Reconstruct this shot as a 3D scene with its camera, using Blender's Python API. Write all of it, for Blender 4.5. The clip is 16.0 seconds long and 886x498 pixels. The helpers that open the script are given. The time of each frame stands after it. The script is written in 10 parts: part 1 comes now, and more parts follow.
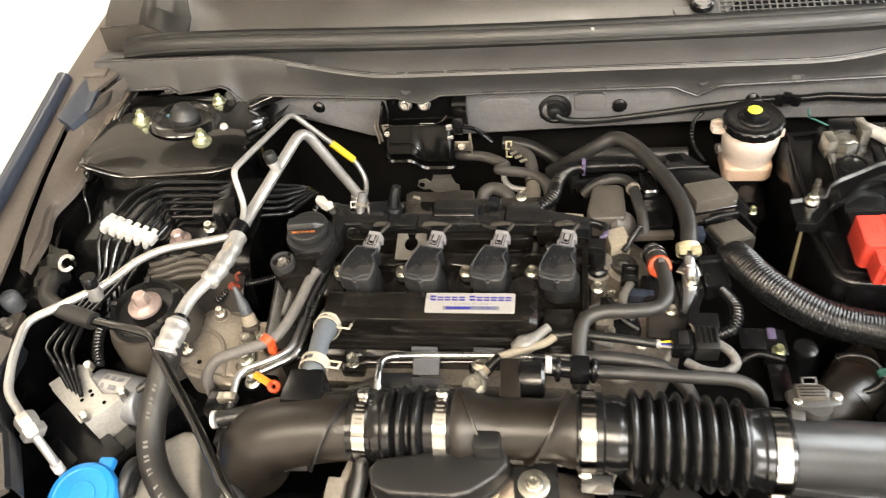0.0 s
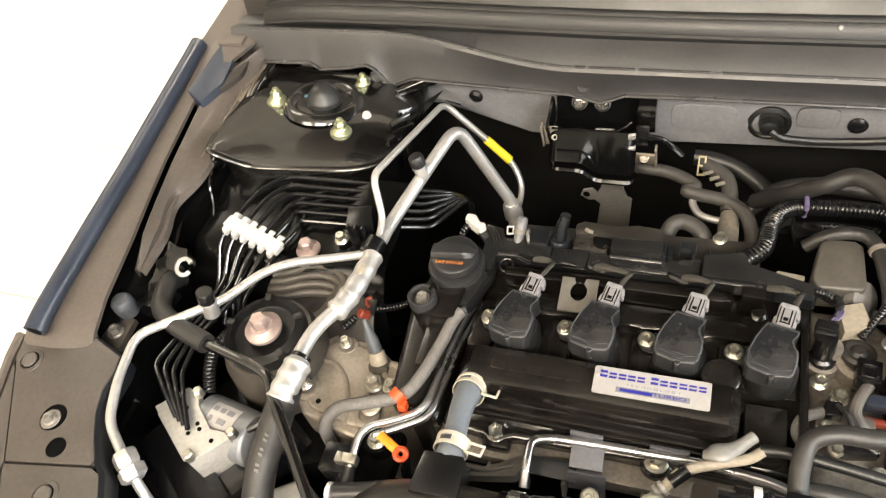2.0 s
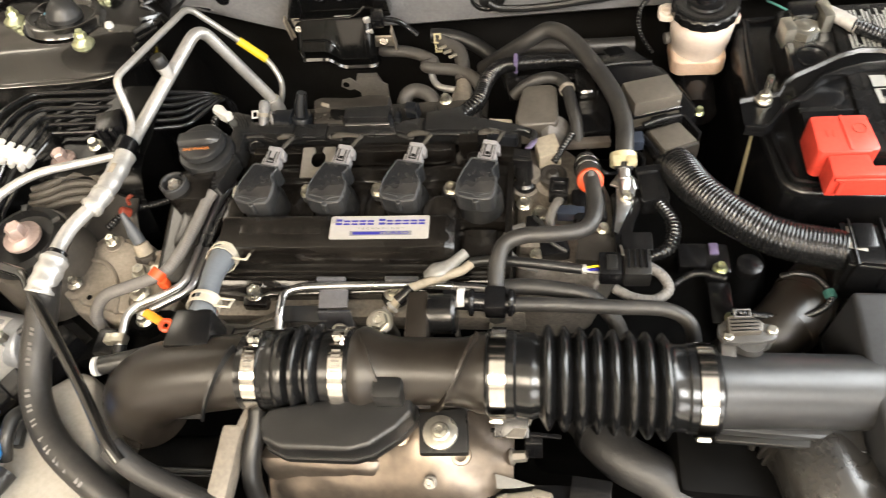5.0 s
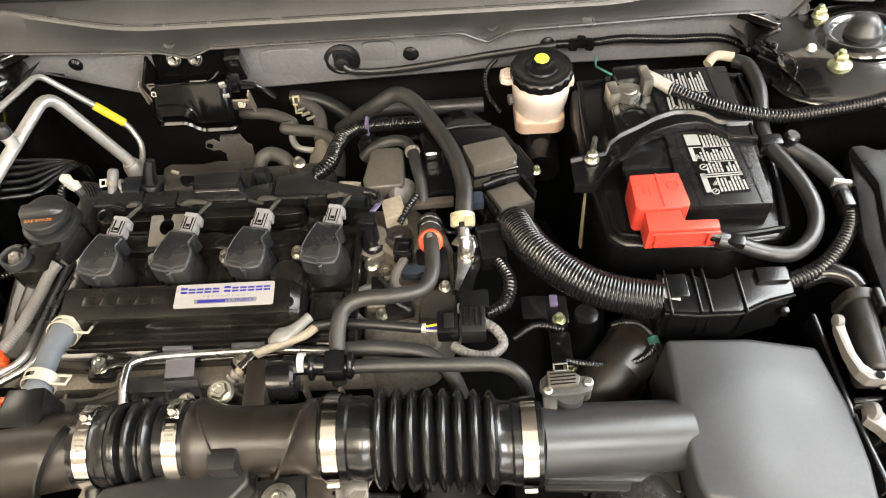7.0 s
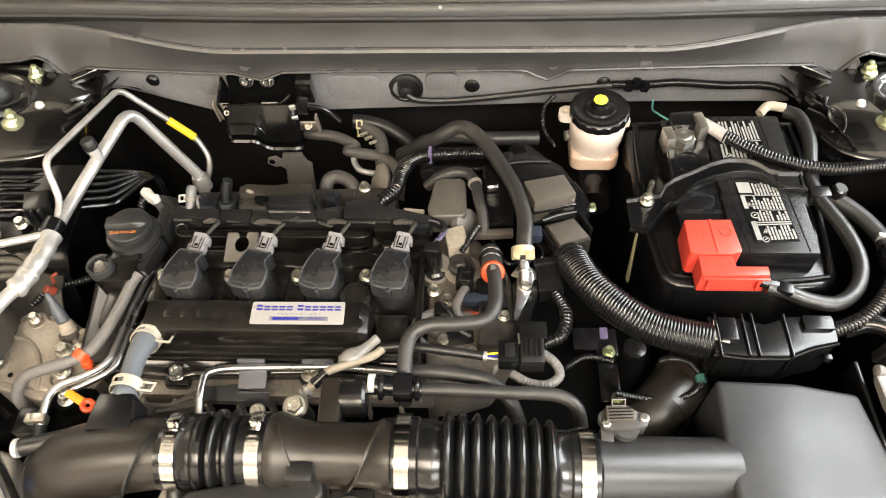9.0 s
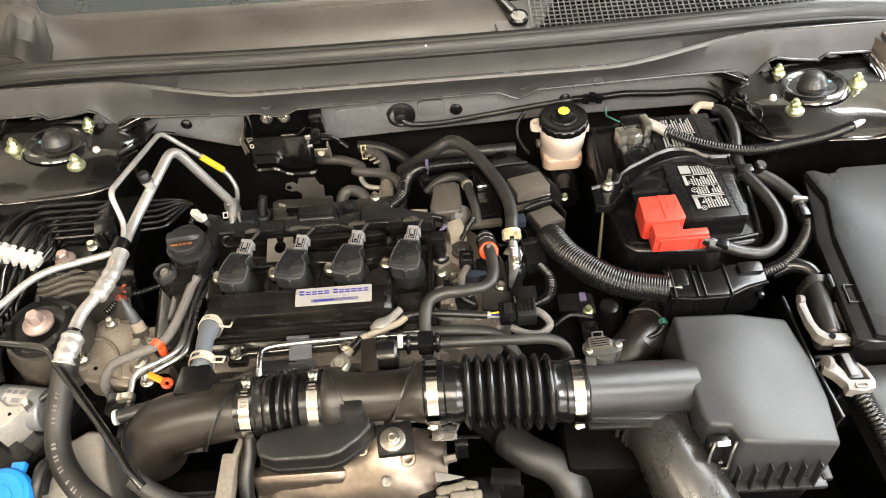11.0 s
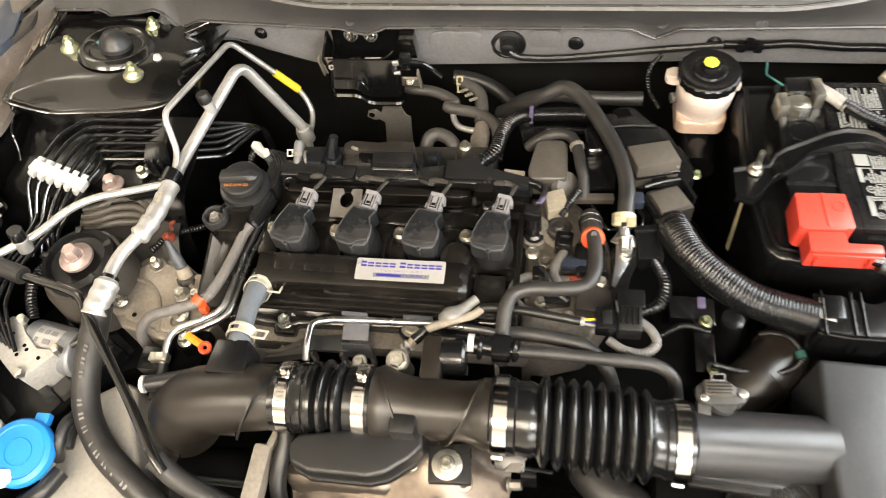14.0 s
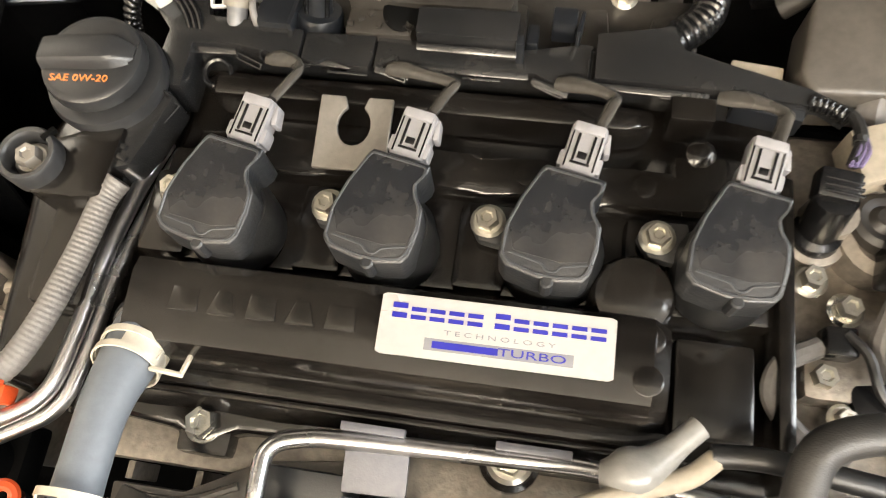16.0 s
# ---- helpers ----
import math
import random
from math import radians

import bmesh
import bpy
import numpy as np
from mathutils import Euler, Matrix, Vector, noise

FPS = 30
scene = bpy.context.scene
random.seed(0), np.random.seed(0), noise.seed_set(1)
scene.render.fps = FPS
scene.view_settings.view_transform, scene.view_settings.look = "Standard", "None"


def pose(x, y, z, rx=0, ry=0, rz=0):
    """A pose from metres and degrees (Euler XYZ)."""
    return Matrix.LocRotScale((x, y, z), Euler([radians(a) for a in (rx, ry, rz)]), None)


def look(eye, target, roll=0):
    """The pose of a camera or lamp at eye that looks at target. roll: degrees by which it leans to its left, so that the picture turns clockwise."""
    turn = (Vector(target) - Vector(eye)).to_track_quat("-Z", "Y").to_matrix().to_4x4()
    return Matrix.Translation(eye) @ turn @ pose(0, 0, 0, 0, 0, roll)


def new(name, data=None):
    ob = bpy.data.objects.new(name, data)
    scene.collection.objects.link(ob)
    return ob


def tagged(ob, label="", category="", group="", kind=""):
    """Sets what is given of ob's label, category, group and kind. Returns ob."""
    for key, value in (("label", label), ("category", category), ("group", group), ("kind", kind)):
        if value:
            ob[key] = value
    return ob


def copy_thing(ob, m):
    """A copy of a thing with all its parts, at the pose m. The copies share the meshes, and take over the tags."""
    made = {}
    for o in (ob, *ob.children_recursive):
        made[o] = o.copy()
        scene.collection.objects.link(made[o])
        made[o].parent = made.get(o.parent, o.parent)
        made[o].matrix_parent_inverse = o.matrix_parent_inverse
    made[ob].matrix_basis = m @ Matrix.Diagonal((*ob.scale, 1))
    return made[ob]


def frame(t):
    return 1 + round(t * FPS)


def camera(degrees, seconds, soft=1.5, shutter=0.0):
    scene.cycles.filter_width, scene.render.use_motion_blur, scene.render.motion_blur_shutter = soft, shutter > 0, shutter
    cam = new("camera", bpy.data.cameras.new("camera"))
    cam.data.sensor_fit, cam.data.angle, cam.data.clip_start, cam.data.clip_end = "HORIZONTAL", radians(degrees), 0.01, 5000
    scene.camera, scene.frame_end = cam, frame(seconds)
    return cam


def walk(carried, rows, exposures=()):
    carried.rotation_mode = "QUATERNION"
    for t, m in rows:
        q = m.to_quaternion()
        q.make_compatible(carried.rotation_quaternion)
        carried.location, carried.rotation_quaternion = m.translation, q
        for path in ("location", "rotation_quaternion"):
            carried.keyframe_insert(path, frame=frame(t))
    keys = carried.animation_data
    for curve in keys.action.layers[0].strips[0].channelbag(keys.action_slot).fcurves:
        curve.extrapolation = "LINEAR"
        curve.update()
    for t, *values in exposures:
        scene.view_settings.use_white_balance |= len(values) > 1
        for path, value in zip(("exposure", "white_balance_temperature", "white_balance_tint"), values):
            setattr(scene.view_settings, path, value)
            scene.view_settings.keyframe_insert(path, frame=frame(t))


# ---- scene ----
cam = camera(61.2, 16.0, soft=1.0, shutter=0.4)

PATH = [
    (0, (0.159, -0.575, 1.546), (-0.168, 0.746, 0.08), -10.1),
    (0.5, (0.117, -0.507, 1.538), (-0.261, 0.784, 0.058), -11.4),
    (1, (0.093, -0.436, 1.523), (-0.359, 0.827, 0.039), -12.7),
    (1.5, (0.08, -0.395, 1.508), (-0.469, 0.813, 0.011), -14.0),
    (2, (0.07, -0.394, 1.501), (-0.555, 0.739, -0.024), -15.7),
    (2.5, (0.067, -0.405, 1.492), (-0.586, 0.654, -0.074), -17.2),
    (3, (0.075, -0.427, 1.493), (-0.582, 0.595, -0.096), -18.4),
    (3.5, (0.099, -0.446, 1.497), (-0.513, 0.578, -0.108), -18.6),
    (4, (0.132, -0.456, 1.495), (-0.379, 0.596, -0.127), -17.3),
    (4.5, (0.173, -0.468, 1.491), (-0.219, 0.601, -0.153), -15.3),
    (5, (0.221, -0.481, 1.49), (-0.06, 0.6, -0.169), -12.3),
    (5.2, (0.239, -0.482, 1.492), (-0.014, 0.593, -0.176), -11.6),
    (7.3, (0.304, -0.467, 1.519), (0.241, 0.717, -0.091), -5.1),
    (7.5, (0.305, -0.465, 1.521), (0.234, 0.728, -0.082), -5.2),
    (8, (0.295, -0.46, 1.524), (0.204, 0.749, -0.067), -5.3),
    (8.5, (0.273, -0.455, 1.532), (0.161, 0.738, -0.07), -4.9),
    (9, (0.247, -0.473, 1.573), (0.15, 0.701, -0.044), -3.4),
    (9.2, (0.234, -0.488, 1.592), (0.146, 0.688, -0.023), -3.2),
    (11.3, (0.219, -0.658, 1.681), (0.184, 0.62, 0.143), -5.6),
    (11.5, (0.224, -0.653, 1.678), (0.188, 0.624, 0.139), -5.4),
    (12, (0.235, -0.632, 1.668), (0.178, 0.615, 0.105), -5.1),
    (12.5, (0.247, -0.584, 1.654), (0.152, 0.598, 0.043), -5.8),
    (13, (0.253, -0.542, 1.646), (0.09, 0.578, -0.003), -7.5),
    (13.5, (0.248, -0.51, 1.633), (0.012, 0.563, -0.039), -9.5),
    (14, (0.221, -0.463, 1.6), (-0.074, 0.563, -0.091), -10.6),
    (14.5, (0.16, -0.333, 1.471), (-0.163, 0.662, -0.233), -10.0),
    (15, (0.099, -0.213, 1.337), (-0.121, 0.651, -0.453), -6.2),
    (15.5, (0.077, -0.157, 1.246), (-0.15, 0.59, -0.595), -9.2),
    (16, (0.061, -0.134, 1.196), (-0.168, 0.536, -0.674), -11.1),
]
walk(cam, [(t, look(eye, target, roll)) for t, eye, target, roll in PATH], exposures=[(0, 0.08), (9, 0.1), (11.5, 0.0), (13.5, 0.04), (14, 0.1), (14.5, 0.2), (15, 0.28), (15.5, 0.34), (16, 0.38)])

# ---- light ----
world = bpy.data.worlds.new("world")
scene.world = world
world.use_nodes = True
world.node_tree.nodes["Background"].inputs[0].default_value = (0.9, 0.95, 1.0, 1)
world.node_tree.nodes["Background"].inputs[1].default_value = 0.3


def area(name, eye, target, sx, sy, watts, colour):
    d = bpy.data.lights.new(name, "AREA")
    d.shape, d.size, d.size_y, d.energy, d.color = "RECTANGLE", sx, sy, watts, colour
    ob = new(name, d)
    ob.matrix_world = look(eye, target)
    return ob


WARM, COOL = (1.0, 0.84, 0.66), (0.98, 0.965, 0.94)
SKYISH = (0.92, 0.965, 0.99)
area("window_daylight", (2.2, -4.9, 1.9), (1.7, 0.0, 1.0), 2.6, 2.0, 180, COOL)
area("window_daylight", (-2.4, -4.9, 1.9), (-1.9, 0.0, 1.0), 2.6, 2.0, 55, WARM)
area("side_window_daylight", (4.9, 0.9, 1.75), (0.0, 0.9, 1.2), 3.0, 2.2, 290, SKYISH)
AMBERISH = (1.0, 0.865, 0.68)

for lx, watts, tint in ((-1.7, 100, AMBERISH), (0.2, 165, AMBERISH), (2.1, 230, COOL)):
    area("ceiling_lamp_light", (lx, -2.3, 3.36), (lx, -2.3, 0), 1.3, 1.3, watts, tint)
for lx, watts in ((-2.6, 38), (0.2, 125)):
    area("ceiling_lamp_light", (lx, 1.8, 3.36), (lx, 1.8, 0), 1.3, 1.3, watts, (1.0, 0.90, 0.74))
area("skylight", (2.9, 1.3, 3.40), (2.9, 1.3, 0), 2.4, 3.0, 510, SKYISH)

# ---- shape helpers ----
WORLD = {}


def fin(bm, sharp=0.62):
    bmesh.ops.recalc_face_normals(bm, faces=bm.faces)
    for f in bm.faces:
        f.smooth = True
    for e in bm.edges:
        if len(e.link_faces) == 2 and e.calc_face_angle(0) > sharp:
            e.smooth = False


def as_mesh(name, bm, material, sharp=0.62):
    fin(bm, sharp)
    me = bpy.data.meshes.new(name)
    bm.to_mesh(me)
    bm.free()
    me.materials.append(material)
    return me


def hang(ob, parent):
    if parent is not None:
        ob.parent = parent
        ob.matrix_parent_inverse = WORLD.get(parent, Matrix()).inverted()
    return ob


def part(name, bm, material, parent, label=""):
    ob = hang(new(name, as_mesh(name, bm, material)), parent)
    return tagged(ob, label) if label else ob


def single(name, bm, material, label, category, group="", kind=""):
    return tagged(new(name, as_mesh(name, bm, material)), label, category, group, kind)


def thing(name, label, category, at=(0, 0, 0), group="", kind=""):
    ob = new(name)
    ob.empty_display_size = 0.02
    ob.location = at
    WORLD[ob] = Matrix.Translation(at)
    return tagged(ob, label, category, group, kind)


def B():
    return bmesh.new()


def turn(rx=0, ry=0, rz=0):
    return Euler([radians(a) for a in (rx, ry, rz)]).to_matrix()


def box(bm, c, s, bev=0.002, rot=(0, 0, 0), seg=2, taper=1.0):
    """A bevelled box; taper narrows its top."""
    r = bmesh.ops.create_cube(bm, size=1.0)
    vs = r["verts"]
    R = turn(*rot)
    for v in vs:
        k = taper if v.co.z > 0 else 1.0
        v.co = R @ Vector((v.co.x * s[0] * k, v.co.y * s[1] * k, v.co.z * s[2])) + Vector(c)
    if bev > 0:
        es = list({e for v in vs for e in v.link_edges})
        bmesh.ops.bevel(bm, geom=es, offset=min(bev, 0.45 * min(s)), segments=seg, profile=0.6, affect="EDGES", clamp_overlap=True)
    return bm


def prism(bm, outline, z0, z1, bev=0.002, seg=2, m=None, top=None):
    """An upright prism on a plan outline; top(x, y) may give the height of its upper face."""
    m = m or Matrix()
    low = [bm.verts.new(m @ Vector((x, y, z0))) for x, y in outline]
    high = [bm.verts.new(m @ Vector((x, y, top(x, y) if top else z1))) for x, y in outline]
    n = len(outline)
    fs = [bm.faces.new(low[::-1]), bm.faces.new(high)]
    for i in range(n):
        fs.append(bm.faces.new((low[i], low[(i + 1) % n], high[(i + 1) % n], high[i])))
    if bev > 0:
        es = [e for e in fs[1].edges]
        es += [e for f in fs[2:] for e in f.edges if e not in fs[0].edges[:] and e not in es]
        es = list(dict.fromkeys(es))
        bmesh.ops.recalc_face_normals(bm, faces=fs)
        bmesh.ops.bevel(bm, geom=es, offset=bev, segments=seg, profile=0.6, affect="EDGES", clamp_overlap=True)
    return bm


def frame_of(d):
    d = Vector(d).normalized()
    a = Vector((0, 0, 1)) if abs(d.z) < 0.9 else Vector((1, 0, 0))
    u = d.cross(a).normalized()
    return u, d.cross(u), d


def lathe(bm, profile, o, d=(0, 0, 1), seg=24, cap=True, phase=0.0):
    """A turned body: profile of (radius, height) along d from o."""
    u, w, d = frame_of(d)
    o = Vector(o)
    rings = []
    for r, hgt in profile:
        rings.append([bm.verts.new(o + d * hgt + (u * math.cos(a) + w * math.sin(a)) * max(r, 1e-5))
                      for a in (phase + 2 * math.pi * i / seg for i in range(seg))])
    for a, b in zip(rings, rings[1:]):
        for i in range(seg):
            bm.faces.new((a[i], a[(i + 1) % seg], b[(i + 1) % seg], b[i]))
    if cap:
        bm.faces.new(rings[0][::-1])
        bm.faces.new(rings[-1])
    return bm


def hexbolt(bm, o, d=(0, 0, 1), r=0.009, hgt=0.006):
    """Flange, hexagon head and a dimple."""
    lathe(bm, [(r, 0), (r * 1.02, r * 0.12), (r * 0.82, r * 0.3)], o, d, 18)
    o2 = Vector(o) + Vector(d).normalized() * r * 0.28
    k = r * 0.68
    lathe(bm, [(k, 0), (k, hgt * 0.75), (k * 0.9, hgt), (k * 0.55, hgt), (k * 0.4, hgt * 0.8)], o2, d, 6, phase=0.3)
    return bm


def smooth_path(pts, bend=None, k=6):
    P = [Vector(p) for p in pts]
    if bend is not None:
        out = [P[0]]
        for a, p, b in zip(P, P[1:], P[2:]):
            d1, d2 = a - p, b - p
            q = min(bend, d1.length * 0.48, d2.length * 0.48)
            s, e = p + d1.normalized() * q, p + d2.normalized() * q
            for i in range(k + 1):
                t = i / k
                out.append((1 - t) ** 2 * s + 2 * t * (1 - t) * p + t * t * e)
        return out + [P[-1]]
    Q = [2 * P[0] - P[1]] + P + [2 * P[-1] - P[-2]]
    out = []
    for i in range(1, len(Q) - 2):
        p0, p1, p2, p3 = Q[i - 1:i + 3]
        for j in range(k):
            t = j / k
            out.append(0.5 * (2 * p1 + (p2 - p0) * t + (2 * p0 - 5 * p1 + 4 * p2 - p3) * t * t + (3 * p1 - p0 - 3 * p2 + p3) * t ** 3))
    return out + [P[-1]]


def resample(path, step):
    L = [0.0]
    for a, b in zip(path, path[1:]):
        L.append(L[-1] + (b - a).length)
    n = max(2, int(L[-1] / step))
    out, j = [], 0
    for i in range(n + 1):
        s = L[-1] * i / n
        while j < len(L) - 2 and L[j + 1] < s:
            j += 1
        t = (s - L[j]) / max(L[j + 1] - L[j], 1e-9)
        out.append(path[j].lerp(path[j + 1], min(max(t, 0), 1)))
    return out, L[-1]


def tube(bm, pts, r, seg=12, bend=None, k=6, ribs=None, radius=None, flat=1.0):
    """A round bar or hose along pts. ribs=(pitch, depth) makes it corrugated; radius(s) with s from 0 to 1 varies it."""
    path = smooth_path(pts, bend, k)
    if ribs:
        path, length = resample(path, ribs[0] / 4)
    n = len(path)
    d = (path[1] - path[0]).normalized()
    u, w, _ = frame_of(d)
    rings = []
    for i, p in enumerate(path):
        dn = (path[min(i + 1, n - 1)] - path[max(i - 1, 0)])
        dn = dn.normalized() if dn.length > 1e-9 else d
        u = (u - dn * u.dot(dn)).normalized()
        w = dn.cross(u)
        d = dn
        rr = r if radius is None else radius(i / (n - 1))
        if ribs:
            rr -= ribs[1] * (1.0, 0.15, 0.0, 0.85)[i % 4]
        rings.append([bm.verts.new(p + (u * math.cos(a) + w * math.sin(a) * flat) * rr) for a in (2 * math.pi * j / seg for j in range(seg))])
    for a, b in zip(rings, rings[1:]):
        for j in range(seg):
            bm.faces.new((a[j], a[(j + 1) % seg], b[(j + 1) % seg], b[j]))
    bm.faces.new(rings[0][::-1])
    bm.faces.new(rings[-1])
    return bm


def loft(bm, sections, thick=0.0, close=False):
    rows = [[bm.verts.new(p) for p in s] for s in sections]
    fs = []
    for a, b in zip(rows, rows[1:]):
        m = len(a)
        for i in range(m if close else m - 1):
            fs.append(bm.faces.new((a[i], a[(i + 1) % m], b[(i + 1) % m], b[i])))
    if close:
        bm.faces.new(rows[0][::-1])
        bm.faces.new(rows[-1])
    elif thick:
        bmesh.ops.recalc_face_normals(bm, faces=fs)
        bmesh.ops.solidify(bm, geom=fs, thickness=thick)
    return bm


def torus(bm, o, d, R, r, seg=32, sub=8):
    u, w, d = frame_of(d)
    o = Vector(o)
    rings = []
    for i in range(seg):
        a = 2 * math.pi * i / seg
        e = u * math.cos(a) + w * math.sin(a)
        rings.append([bm.verts.new(o + e * (R + r * math.cos(b)) + d * r * math.sin(b)) for b in (2 * math.pi * j / sub for j in range(sub))])
    for i in range(seg):
        for j in range(sub):
            a, b = rings[i], rings[(i + 1) % seg]
            bm.faces.new((a[j], a[(j + 1) % sub], b[(j + 1) % sub], b[j]))
    return bm


def band(bm, o, d, r, width, t=0.0012, seg=48):
    """A flat metal band round a pipe."""
    return lathe(bm, [(r, -width / 2), (r + t, -width / 2), (r + t, width / 2), (r, width / 2), (r, -width / 2)], o, d, seg, cap=False)


def lettering(body, size, m, depth=0.0002, width=None):
    """Raised letters in the built-in font, as a bmesh."""
    c = bpy.data.curves.new("letters", "FONT")
    c.body, c.size, c.extrude, c.resolution_u = body, size, depth, 3
    c.align_x, c.align_y = "CENTER", "CENTER"
    ob = bpy.data.objects.new("letters", c)
    me = bpy.data.meshes.new_from_object(ob)
    bm = bmesh.new()
    bm.from_mesh(me)
    if width:
        xs = [v.co.x for v in bm.verts]
        k = width / (max(xs) - min(xs))
        for v in bm.verts:
            v.co.x *= k
    bmesh.ops.transform(bm, matrix=m, verts=bm.verts)
    bpy.data.objects.remove(ob)
    bpy.data.curves.remove(c)
    bpy.data.meshes.remove(me)
    return bm


def boxes(name, specs, material, parent, label=""):
    """Boxes as parts of their own: (centre, size, bevel, turn)."""
    for c, size, bev, rot in specs:
        part(name, box(B(), c, size, bev, rot), material, parent, label)


def frame_ring(bm, c, w, d, t, hgt, rot=(0, 0, 0)):
    """An open rectangular frame."""
    R = turn(*rot)
    for px, py, sx, sy in ((0, (d - t) / 2, w, t), (0, -(d - t) / 2, w, t), ((w - t) / 2, 0, t, d - 2 * t + 0.0004), (-(w - t) / 2, 0, t, d - 2 * t + 0.0004)):
        box(bm, Vector(c) + R @ Vector((px, py, 0)), (sx, sy, hgt), t * 0.2, rot, 1)
    return bm


# ---- materials ----
def mat(name, colour, rough=0.5, metal=0.0, grain=0.12, scale=60.0, bump=0.15, bump_scale=900.0, coat=0.0, dust=0.0, transmit=0.0, subsurface=0.0, spec=0.5, vary=0.0):
    """Base colour with fine grain and larger blotches, uneven gloss, small relief and, where dust > 0, a thin film of dust on upward faces' noise."""
    m = bpy.data.materials.new(name)
    m.use_nodes = True
    nt = m.node_tree
    n, l = nt.nodes, nt.links
    p = n["Principled BSDF"]
    tc = n.new("ShaderNodeTexCoord")
    big = n.new("ShaderNodeTexNoise")
    big.inputs["Scale"].default_value, big.inputs["Detail"].default_value = scale * 0.25, 4
    fine = n.new("ShaderNodeTexNoise")
    fine.inputs["Scale"].default_value, fine.inputs["Detail"].default_value = scale * 4, 3
    l.new(tc.outputs["Object"], big.inputs["Vector"])
    l.new(tc.outputs["Object"], fine.inputs["Vector"])
    add = n.new("ShaderNodeMath")
    add.operation = "ADD"
    l.new(big.outputs["Fac"], add.inputs[0])
    l.new(fine.outputs["Fac"], add.inputs[1])
    ramp = n.new("ShaderNodeMapRange")
    ramp.inputs["From Min"].default_value, ramp.inputs["From Max"].default_value = 0.6, 1.4
    l.new(add.outputs[0], ramp.inputs["Value"])
    lo, hi = [max(c * (1 - grain * 2), 0) for c in colour], [min(c * (1 + grain * 2), 1) for c in colour]
    mix = n.new("ShaderNodeMix")
    mix.data_type = "RGBA"
    mix.inputs[6].default_value, mix.inputs[7].default_value = (*lo, 1), (*hi, 1)
    l.new(ramp.outputs[0], mix.inputs[0])
    out = mix.outputs[2]
    if vary:
        oi = n.new("ShaderNodeObjectInfo")
        mr = n.new("ShaderNodeMapRange")
        mr.inputs["To Min"].default_value, mr.inputs["To Max"].default_value = 1 - vary, 1 + vary
        l.new(oi.outputs["Random"], mr.inputs["Value"])
        hs = n.new("ShaderNodeHueSaturation")
        l.new(mr.outputs[0], hs.inputs["Value"])
        l.new(out, hs.inputs["Color"])
        out = hs.outputs[0]
    if dust:
        dn = n.new("ShaderNodeTexNoise")
        dn.inputs["Scale"].default_value, dn.inputs["Detail"].default_value, dn.inputs["Roughness"].default_value = 22, 6, 0.65
        l.new(tc.outputs["Object"], dn.inputs["Vector"])
        dr = n.new("ShaderNodeMapRange")
        dr.inputs["From Min"].default_value, dr.inputs["From Max"].default_value, dr.inputs["To Max"].default_value = 0.45, 0.75, dust
        l.new(dn.outputs["Fac"], dr.inputs["Value"])
        dm = n.new("ShaderNodeMix")
        dm.data_type = "RGBA"
        dm.inputs[7].default_value = (0.30, 0.27, 0.23, 1)
        l.new(out, dm.inputs[6])
        l.new(dr.outputs[0], dm.inputs[0])
        out = dm.outputs[2]
    l.new(out, p.inputs["Base Color"])
    rr = n.new("ShaderNodeMapRange")
    rr.inputs["From Min"].default_value, rr.inputs["From Max"].default_value = 0.3, 0.7
    rr.inputs["To Min"].default_value, rr.inputs["To Max"].default_value = rough * 0.82, min(rough * 1.2, 1)
    l.new(big.outputs["Fac"], rr.inputs["Value"])
    l.new(rr.outputs[0], p.inputs["Roughness"])
    if bump:
        bn = n.new("ShaderNodeTexNoise")
        bn.inputs["Scale"].default_value, bn.inputs["Detail"].default_value = bump_scale, 2
        l.new(tc.outputs["Object"], bn.inputs["Vector"])
        bp = n.new("ShaderNodeBump")
        bp.inputs["Strength"].default_value, bp.inputs["Distance"].default_value = bump, 0.0006
        l.new(bn.outputs["Fac"], bp.inputs["Height"])
        l.new(bp.outputs[0], p.inputs["Normal"])
    p.inputs["Metallic"].default_value = metal
    p.inputs["Specular IOR Level"].default_value = spec
    p.inputs["Coat Weight"].default_value, p.inputs["Coat Roughness"].default_value = coat, 0.05
    p.inputs["Transmission Weight"].default_value = transmit
    if subsurface:
        p.inputs["Subsurface Weight"].default_value = subsurface
        p.inputs["Subsurface Radius"].default_value = (0.01, 0.008, 0.006)
    return m


BLACK = mat("black_moulded_plastic", (0.0045, 0.0045, 0.005), 0.22, bump=0.10, dust=0.012, spec=0.42)
SATIN = mat("satin_black_plastic", (0.009, 0.0088, 0.0086), 0.33, bump=0.18, bump_scale=1400)
COWL = mat("grained_cowl_plastic", (0.035, 0.034, 0.034), 0.40, bump=0.25, bump_scale=1600, spec=0.62)
# Base leans brown to carry the ceiling's warm reflection.
COVER = mat("valve_cover_plastic", (0.0055, 0.0047, 0.0041), 0.18, bump=0.22, bump_scale=90, dust=0.035)
COILBLK = mat("coil_resin", (0.014, 0.015, 0.0165), 0.34, bump=0.35, bump_scale=500, dust=0.07)
PAINT = mat("black_body_paint", (0.0040, 0.0038, 0.0037), 0.17, bump=0.22, bump_scale=26, coat=0.9, dust=0.02, spec=0.6)
# Dark bronze paint, lightened to tan to include the warm reflection on it.
FENDER = mat("bronze_paint_with_reflection", (0.070, 0.058, 0.049), 0.46, bump=0.03, bump_scale=200, coat=0.12)
PANEL = mat("bulkhead_cover_plastic", (0.052, 0.044, 0.038), 0.38, bump=0.25, bump_scale=1500)
